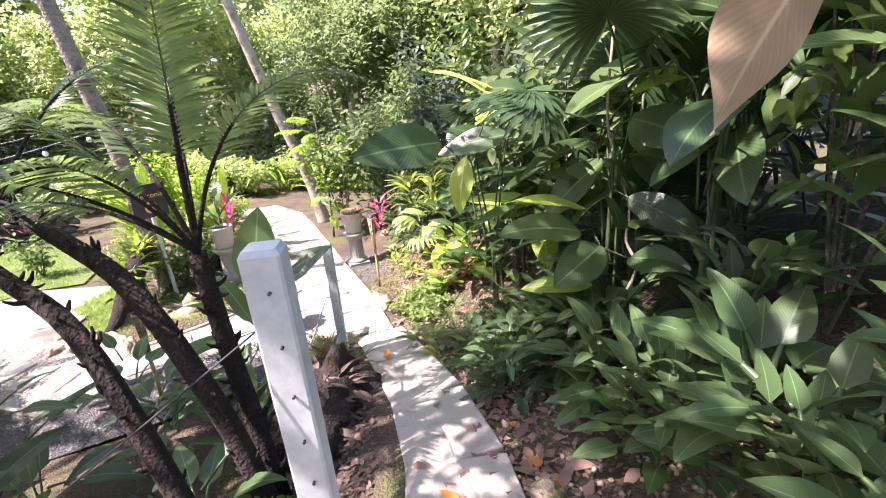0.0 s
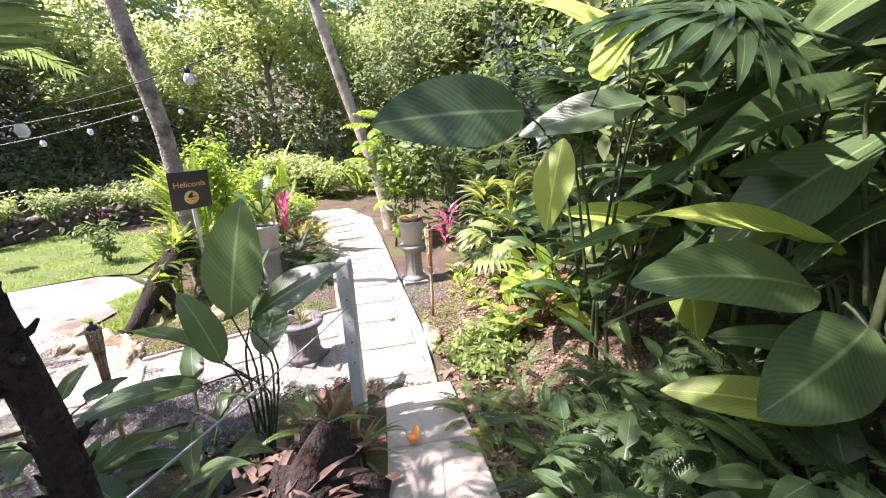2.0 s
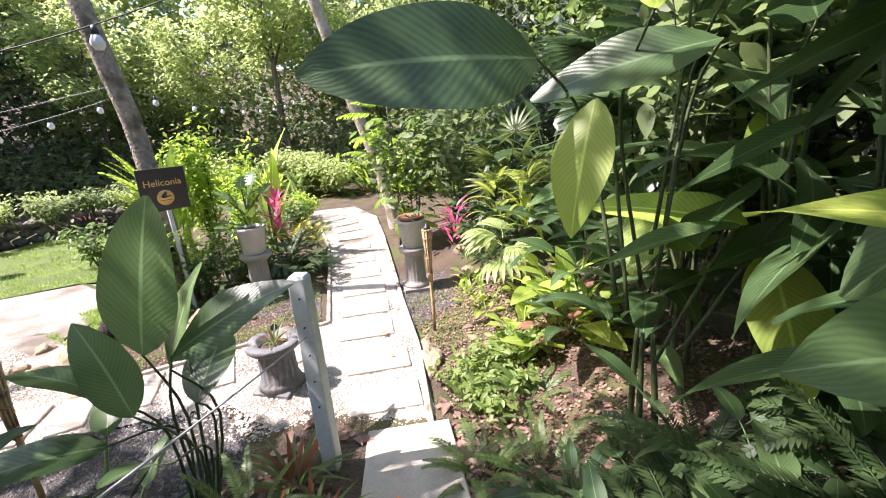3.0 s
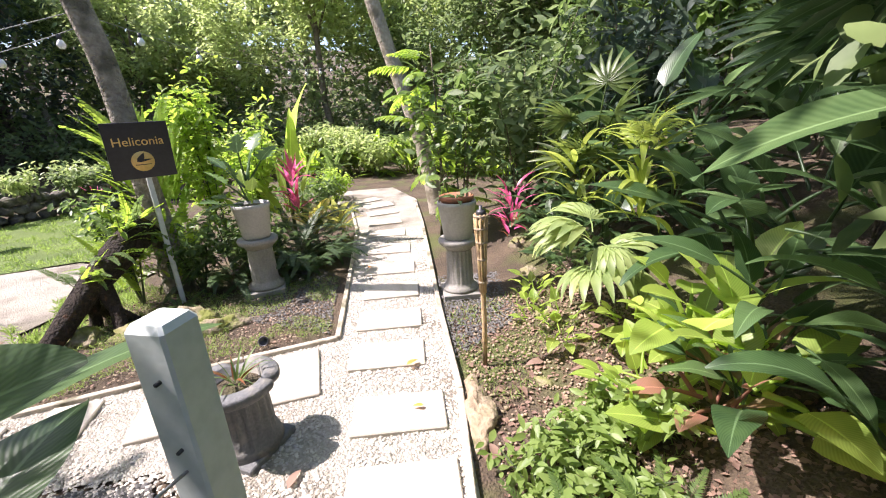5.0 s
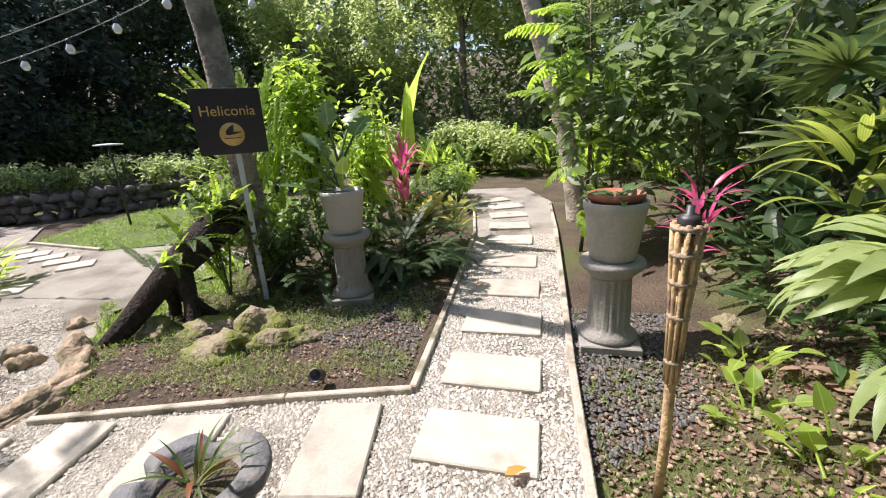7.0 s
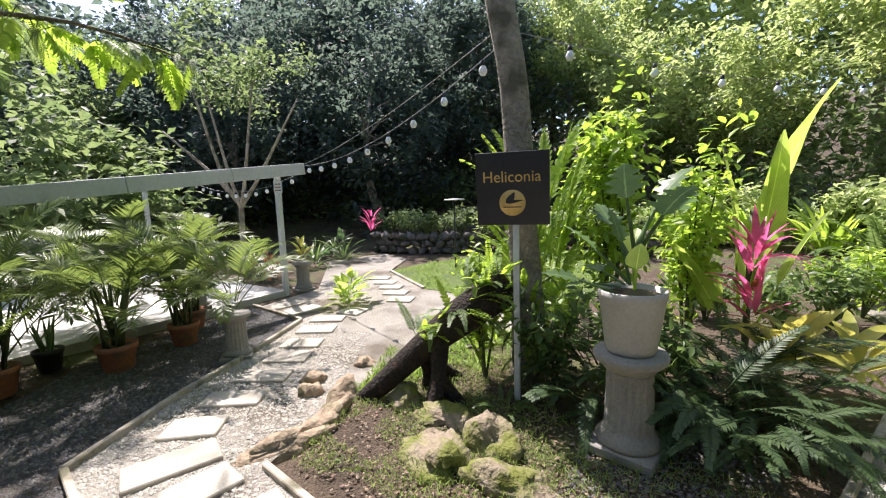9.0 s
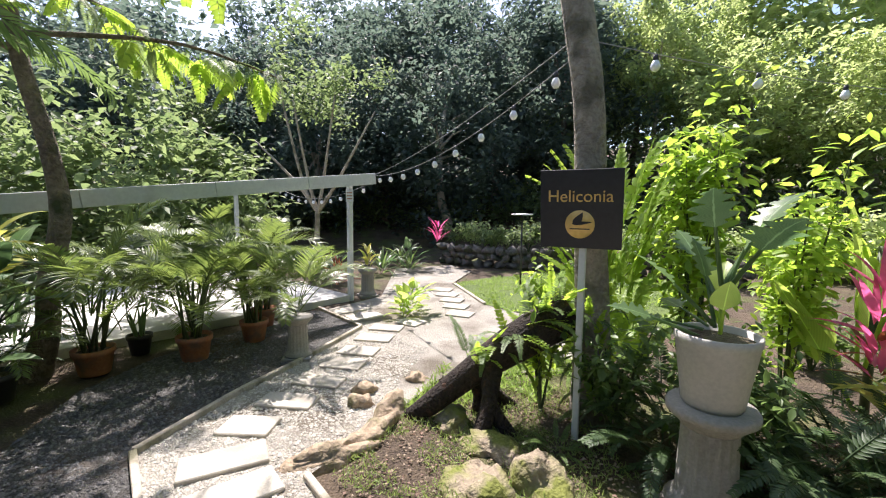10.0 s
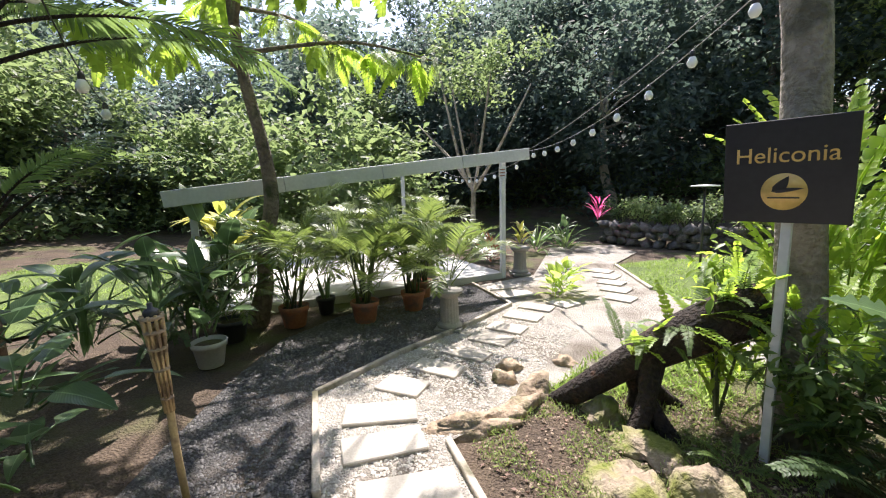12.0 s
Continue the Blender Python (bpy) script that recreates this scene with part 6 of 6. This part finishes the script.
for i, (x, y, s) in enumerate([(0.3, 7.6, 1.0), (0.1, 9.2, 1.2), (-0.1, 10.2, 1.3), (0.9, 8.5, 1.4), (0.6, 6.6, 1.1), (0.2, 7.0, 0.8), (-0.7, 11.2, 1.3), (0.5, 10.6, 1.4), (-1.3, 11.8, 1.2), (1.2, 9.8, 1.5), (-1.9, 12.6, 1.2), (1.4, 6.4, 1.3), (1.3, 5.9, 1.2), (1.8, 6.1, 1.4), (2.1, 5.0, 1.4), (1.7, 4.9, 1.2), (2.5, 5.8, 1.5), (1.35, 4.6, 0.9), (2.4, 4.2, 1.3)]):
    clump("broad_leaf_plant", "dark broad-leaved jungle plant", "plant", x, y, None, [(L_DARK, 14, (0, 80), (0.6 * s, 0.95 * s), (0.1, 1.0 * s), 0.15, ALL, "leaf"), (L_MID, 10, (0, 75), (0.6 * s, 0.9 * s), (0.0, 0.9 * s), 0.15, ALL, "leaf")], "jungle plants", i)
for i, (x, y, s) in enumerate([(-0.3, 7.75, 0.6), (-0.75, 7.9, 0.5), (-1.0, 8.15, 0.45), (-1.05, 8.55, 0.5), (0.0, 7.35, 0.7), (-0.2, 7.1, 0.6), (-0.05, 7.25, 1.2), (0.15, 7.35, 1.3), (-0.3, 7.0, 0.7), (0.15, 6.9, 1.2)]):
    clump("broad_leaf_plant", "low fresh green heart-leaved plant", "plant", x, y, None, [(L_BRIGHT, 12, (0, 75), (0.7 * s, 1.1 * s), (0.0, 0.45 * s), 0.12, ALL, "leaf")], "low leafy plants", i)
for i, (x, y) in enumerate([(-1.6, 11.0), (-0.2, 11.6), (0.9, 11.8), (-2.2, 13.2), (1.9, 8.4), (2.2, 6.2), (2.6, 10.5), (2.9, 4.6), (-0.8, 13.4), (2.8, 2.6), (3.2, 7.6), (1.9, 3.4), (2.0, 5.2), (1.6, 7.4), (2.4, 7.4), (1.5, 9.0), (2.0, 11.4), (0.2, 12.8), (3.6, 9.4), (3.5, 5.8), (3.6, 3.6), (1.0, 6.8), (4.2, 7.0), (-1.2, 14.6)]):
    shrub("leafy_shrub", "tall dense green jungle shrub", x, y, 2.0, 3.0 + 0.4 * (i % 3), 0.2, 900, (M_TREELEAF, M_TREESHADED, M_FERN)[i % 3], i, group="jungle shrubs", bark=M_BARK)
for i, (x, y, s) in enumerate([(-1.0, 9.5, 0.8), (-0.9, 10.1, 0.9), (-1.3, 10.4, 0.8), (-0.75, 8.9, 0.7), (-1.2, 11.0, 1.0), (-1.75, 11.4, 0.9), (-0.45, 9.0, 0.9)]):
    clump("broad_leaf_plant", "shaded leafy plant filling the bed behind the torch", "plant", x, y, None, [(L_DARK, 9, (5, 75), (0.5 * s, 0.8 * s), (0.05, 0.6 * s), 0.15, ALL, "leaf"), (L_SMALLMID, 24, (-5, 70), (0.8 * s, 1.3 * s), (0.0, 0.6 * s), 0.25, ALL, "leaf"), (F_FERN, 10, (5, 60), (0.5 * s, 0.8 * s), (0.0, 0.2), 0.15, ALL, "frond")], "bed plants", i)
for i, (x, y) in enumerate([(0.05, 7.0), (0.25, 7.3)]):
    clump("caladium", "caladium with broad pale red-tinged leaves", "plant", x, y, None, [(L_BRONZE, 8, (15, 75), (0.6, 0.95), (0.05, 0.3), 0.12, ALL, "leaf")], "caladiums", i)
# Extra ferns in darkened green, added to cover soil that lies in deep shade.
for i, (x, y, s) in enumerate([(0.55, 4.6, 0.8), (0.75, 5.05, 0.9), (0.35, 5.1, 0.7), (1.05, 4.9, 1.0), (0.6, 5.4, 0.9), (0.15, 4.75, 0.6), (0.05, 5.25, 0.6), (1.3, 5.3, 1.0), (0.3, 4.1, 0.6), (0.75, 4.25, 1.0), (0.95, 4.6, 1.0), (0.45, 4.85, 1.0), (1.2, 4.0, 1.0)]):
    clump("fern", "arching fern added to darken the shaded bank soil", "fern", x, y, None, [(F_SHADEFERN, 22, (0, 60), (0.6 * s, 0.95 * s), (0, 0.1), 0.14, ALL, "frond"), (L_DARK, 5, (0, 50), (0.4 * s, 0.65 * s), (0.02, 0.25), 0.14, ALL, "leaf")], "shaded bank ferns", i)
solid("vine", bough([(1.1, 4.2, 0.9), (1.18, 4.27, 1.2), (1.3, 4.35, 1.42), (1.25, 4.45, 1.6), (1.3, 4.55, 1.83), (1.24, 4.63, 2.1), (1.15, 4.7, 2.5), (1.2, 4.8, 3.2)], [0.014, 0.013, 0.012, 0.012, 0.011, 0.011, 0.01, 0.01], 7), M_WOOD, "pale twisting woody vine in front of the bank", "vine")

# ---- litter ----
rng = np.random.default_rng(4)
LITTER = variants(blade, "fallen_leaf", M_DRY, 3, length=0.13, width=0.06, droop=(0.3, 1.2), fold=0.3, seg=4)
LITTERY = variants(blade, "fallen_leaf", M_YELLOWLEAF, 3, length=0.15, width=0.07, droop=(0.2, 1.0), fold=0.25, seg=4)
for i in range(150):
    if i < 100:
        y = rng.uniform(2.2, 6.6)
        x = path_x(y) + rng.choice((-1, 1), p=(0.3, 0.7)) * rng.uniform(0.25, 0.9)
    else:
        x, y = rng.uniform(-1.2, 0.1), rng.uniform(6.6, 9.0)
    on = abs(x - path_x(y)) < 0.33 and y < 6
    z = (hill(y) if on else land(x, y)) + 0.02
    solid_ = new("fallen_leaf", LITTER[i % 3])
    solid_.matrix_basis = pose(x, y, z, rng.uniform(-15, 25), rng.uniform(-20, 20), rng.uniform(0, 360)) @ Matrix.Scale(rng.uniform(0.6, 1.3), 4)
    tagged(solid_, "dry brown leaf lying on the ground", "leaf", "fallen leaves")
for i, (x, y, s) in enumerate([(-0.83, 5.04, 1.2), (-0.16, 2.95, 0.9), (-0.02, 3.6, 0.8), (0.32, 3.3, 1.2), (0.36, 3.15, 1.1), (0.2, 3.7, 0.8), (0.0, 4.2, 0.8), (-1.79, 7.27, 0.7), (-3.1, 9.0, 0.6), (-0.3, 2.7, 0.9), (-1.5, 6.9, 0.5)]):
    on = abs(x - path_x(y)) < 0.33 or y > 6
    ob = new("fallen_leaf", LITTERY[i % 3])
    ob.matrix_basis = pose(x, y, (max(0.04, hill(y)) if on else land(x, y)) + 0.02, 8, 0, i * 47) @ Matrix.Scale(s, 4)
    tagged(ob, "yellow leaf lying on the path", "leaf", "fallen yellow leaves")


def tufts(name, poly, count, h, mat, label, seed):
    rng = np.random.default_rng(seed)
    x0, x1 = min(p[0] for p in poly), max(p[0] for p in poly)
    y0, y1 = min(p[1] for p in poly), max(p[1] for p in poly)
    c = []
    while len(c) < count:
        x, y = rng.uniform(x0, x1), rng.uniform(y0, y1)
        if inside(poly, x, y) and noise.noise(Vector((x * 2.2, y * 2.2, seed))) > -0.15:
            c.append((x, y, max(0.005, land(x, y)) + 0.01))
    m = random_mats(rng, np.array(c), 0.0, h)
    s = Shape().scatter(Shape().add([(-0.08, 0, 0), (0.08, 0, 0), (0.03, 0.3, 0.7), (0, 0.6, 1.0)], [(0, 1, 2), (0, 2, 3)]), m)
    return solid(name, s, mat, label, "grass", kind="stuff")


BEDPOLY = [(-2.7, 7.6), (-3.2, 7.15), (-4.2, 6.2), (-5.0, 6.55), (-5.6, 6.9), (-5.6, 8.0), (-4.4, 8.0), (-3.4, 8.8)]
tufts("grass_tufts", LAWN, 9000, 0.06, M_GRASS, "short bright lawn grass", 1)
tufts("weed_tufts", BEDPOLY, 9500, 0.032, M_WEED, "sparse moss and weeds on bare soil", 2)
tufts("weed_tufts", [(-5.0, 6.5), (-6.2, 6.9), (-6.2, 8.3), (-5.2, 7.6)], 2500, 0.06, M_GRASS, "bright grass verge by the log", 3)
tufts("weed_tufts", [(-1.3, 7.2), (-0.1, 6.6), (0.2, 7.8), (-0.9, 9.2), (-1.8, 8.2)], 1800, 0.04, M_WEED, "sparse weeds on bare soil", 4)
SHADYLAWN = [(-4.6, 0.9), (-3.6, 0.6), (-3.2, -2.5), (-6.5, -5.5), (-9.0, -3.0), (-6.5, -0.4), (-5.4, 0.8)]
bed("lawn", SHADYLAWN, 0.02, M_LAWN, "sunlit lawn past the shelter", "lawn", 0.5)
tufts("grass_tufts", SHADYLAWN, 6000, 0.06, M_GRASS, "short lawn grass past the shelter", 5)

# ---- the woods round about ----
WOODS = []
rng = random.Random(21)
CENTRE = Vector((-4.5, 5.5))
for i in range(66):
    ang = radians(30 + 245 * i / 65)
    r = (14.0, 18.0, 22.5)[i % 3] + rng.uniform(-1.2, 1.5)
    WOODS.append((CENTRE.x + math.cos(ang) * r * 1.1, CENTRE.y + math.sin(ang) * r, i))
# Added out of view: its crown dapples the sloping path and the bank.
tree("tree", "unseen tree added so its crown shades the sloping path", -3.6, 1.3, 6.9, 0.13, (0.2, 1.7), CROWN_D, TIPS_D, M_BARK, k=0.78, group="shade trees")
fork = thing("forked_tree", "pale slender forked tree behind the shelter", "tree", pose(-11.8, 3.4, -0.05))
part("trunk", bough([(0, 0, 0), (0.03, 0, 0.9), (0.0, 0.02, 1.7)], [0.08, 0.065, 0.055], 10).mesh("trunk", M_PALEBARK), fork)
for e in ((-0.2, -1.6, 3.3), (0.1, -0.5, 4.2), (0.3, 0.6, 4.4), (-0.2, 1.4, 4.0), (0.2, -0.9, 5.0)):
    part("limb", bough([(0, 0.02, 1.55), (e[0] * 0.4, e[1] * 0.35, 2.3), e], [0.05, 0.04, 0.015], 8).mesh("limb", M_PALEBARK), fork)
part("crown", CROWN_S, fork, m=pose(0, 0, 4.7) @ Matrix.Scale(0.75, 4))
# The two marked 0 stand unseen, added for overhead shade on the slope.
WOODS += [(-13.0, -2.2, 1), (-2.6, -0.6, 0), (1.8, 0.2, 0), (3.0, 12.5, 2), (-13.5, -9.0, 1)]
for x, y, i in WOODS:
    if i > 1 and -14 < x < 0 and -7 < y < 14.5:
        continue
    bearing = math.degrees(math.atan2(y - 5.5, x + 4.5)) % 360
    if i > 1 and i % 3 == 0 and (88 < bearing < 168 or 205 < bearing < 252):
        continue
    k = rng.uniform(0.9, 1.4)
    h = rng.uniform(4.5, 8.0) if y > 11 else (rng.uniform(3.0, 5.0) if math.hypot(x + 4.5, y - 5.5) < 20 else rng.uniform(6.0, 8.5))
    if i == 0:
        h = 7.0
    if 3.75 < math.atan2(y - 5.5, x + 4.5) % 6.283 < 4.4:
        h *= 0.55
    # Western trees mostly take the crown whose leaf colour holds the shade.
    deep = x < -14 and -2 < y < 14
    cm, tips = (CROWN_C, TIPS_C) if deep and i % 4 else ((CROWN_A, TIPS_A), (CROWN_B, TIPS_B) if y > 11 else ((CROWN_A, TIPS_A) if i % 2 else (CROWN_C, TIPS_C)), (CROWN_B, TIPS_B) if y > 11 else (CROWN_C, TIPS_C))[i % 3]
    if i == 0:
        cm, tips = CROWN_S, TIPS_S
    tree("tree", "tall dense rainforest tree", x, y, h, rng.uniform(0.12, 0.22), (rng.uniform(-0.5, 0.5), rng.uniform(-0.5, 0.5)), cm, tips, (M_BARK, M_PALEBARK)[i % 2], turn=rng.uniform(0, 360), k=k, group="rainforest trees")


def woods_wall(name, r0, r1, a0, a1, zmax, count, size, mat, label, seed, spread=0.5):
    """Far foliage that nobody could count."""
    rng = np.random.default_rng(seed)
    c = []
    per = 40
    for k in range(count // per):
        a = rng.uniform(a0, a1)
        r = rng.uniform(r0, r1)
        x, y = CENTRE.x + math.cos(a) * r * 1.1, CENTRE.y + math.sin(a) * r
        z = land(x, y) + (zmax if not 3.5 < a < 4.5 else zmax * 0.62) * rng.random() * (0.75 + 0.5 * noise.noise(Vector((a * 4, 0.5, seed))))
        c += [(x, y, z)] * per
    s = Shape().scatter(leaf_card(1.0, 0.5), random_mats(rng, np.array(c), spread, size))
    return solid(name, s, mat, label, "woods", kind="stuff")


# Shaded and sunlit woods are told apart by leaf colour.
woods_wall("far_woods", 25, 29, radians(140), radians(285), 19, 38000, 0.62, M_TREESHADED, "dense far rainforest with shade in its leaf colour", 1, 0.9)
woods_wall("far_woods", 21, 25, radians(20), radians(142), 17, 30000, 0.55, M_TREESUNLIT, "far rainforest slope with sunlight in its leaf colour", 3, 0.8)
woods_wall("woods_edge", 16.5, 20, radians(70), radians(165), 6.5, 16000, 0.3, M_TREELEAF, "leafy green thicket behind the far bank", 6, 0.45)
woods_wall("woods_edge", 14.5, 17, radians(35), radians(270), 2.2, 20000, 0.26, M_TREELEAF, "low green undergrowth at the edge of the woods", 2, 0.35)

# chips and bark bits on the beds
pebbles("soil_debris", BEDPOLY, 1600, 0.011, M_WOOD, "bits of bark and gravel on the soil", 0.004, 7)
pebbles("soil_debris", [(-3.4, 8.8), (-2.7, 7.6), (-3.6, 7.6), (-4.3, 8.2), (-4.3, 9.2)], 2500, 0.012, M_DARKPEBBLE, "dark gravel strewn on the soil", 0.004, 8)
RIGHTBED = [(-1.3, 7.2), (-0.75, 6.2), (-0.1, 6.6), (0.2, 7.8), (-0.9, 9.2), (-1.8, 8.3)]


def chips(name, poly, count, size, mat, label, seed, bit=None):
    """Bits strewn over uneven ground."""
    rng = np.random.default_rng(seed)
    x0, x1 = min(p[0] for p in poly), max(p[0] for p in poly)
    y0, y1 = min(p[1] for p in poly), max(p[1] for p in poly)
    c = []
    while len(c) < count:
        x, y = rng.uniform(x0, x1), rng.uniform(y0, y1)
        if inside(poly, x, y):
            c.append((x, y, land(x, y) + 0.012))
    m = random_mats(rng, np.array(c), 0.0, size, 0.3)
    return solid(name, Shape().scatter(bit or leaf_card(1.0, 0.6), m), mat, label, "litter", kind="stuff")


chips("leaf_litter", RIGHTBED, 2600, 0.035, M_DRY, "brown leaf litter on the soil", 3)
chips("leaf_litter", [(-0.75, 6.2), (0.15, 2.2), (1.3, 2.0), (1.5, 5.0), (0.3, 6.4)], 1900, 0.05, M_DRY, "brown leaf litter on the bank", 4)
chips("leaf_litter", [(-0.5, 2.4), (-0.85, 4.4), (-1.4, 5.6), (-2.2, 5.2), (-1.4, 2.4)], 3000, 0.05, M_DEAD, "brown leaf litter beside the path", 5)
chips("leaf_litter", [(-0.4, 6.3), (0.3, 5.4), (1.3, 5.6), (1.2, 7.2), (0.1, 7.2)], 1800, 0.04, M_DRY, "brown leaf litter below the heliconias", 8)
chips("leaf_litter", BEDPOLY, 900, 0.03, M_DRY, "bits of leaf litter on the planted bed", 6)
pebbles("dark_gravel_stones", [(-1.5, 7.5), (-1.15, 8.3), (-1.4, 9.4), (-2.3, 9.0), (-1.95, 8.3)], 2500, 0.012, M_DARKPEBBLE, "dark gravel round the pedestal", 0.012, 9)
NUGGET = Shape().add(np.array([(0, 0, 0.6), (0.9, 0, 0.1), (0.28, 0.85, 0.0), (-0.72, 0.53, 0.1), (-0.72, -0.53, 0), (0.28, -0.85, 0.1), (0, 0, -0.5)]), [(0, 1, 2), (0, 2, 3), (0, 3, 4), (0, 4, 5), (0, 5, 1), (6, 2, 1), (6, 3, 2), (6, 4, 3), (6, 5, 4), (6, 1, 5)])
chips("soil_rubble", RIGHTBED, 1500, 0.016, M_TANROCK, "small stones and clods on the bare soil", 11, NUGGET)
chips("soil_rubble", [(-0.75, 6.2), (0.15, 2.2), (1.3, 2.0), (1.5, 5.0), (0.3, 6.4)], 1200, 0.02, M_TANROCK, "small stones and clods on the bank", 12, NUGGET)
chips("leaf_litter", [(-0.75, 6.2), (-0.2, 3.0), (0.3, 2.2), (0.6, 2.4), (0.2, 5.0), (-0.3, 6.4)], 700, 0.09, M_DRY, "large brown fallen leaves along the path edge", 13)
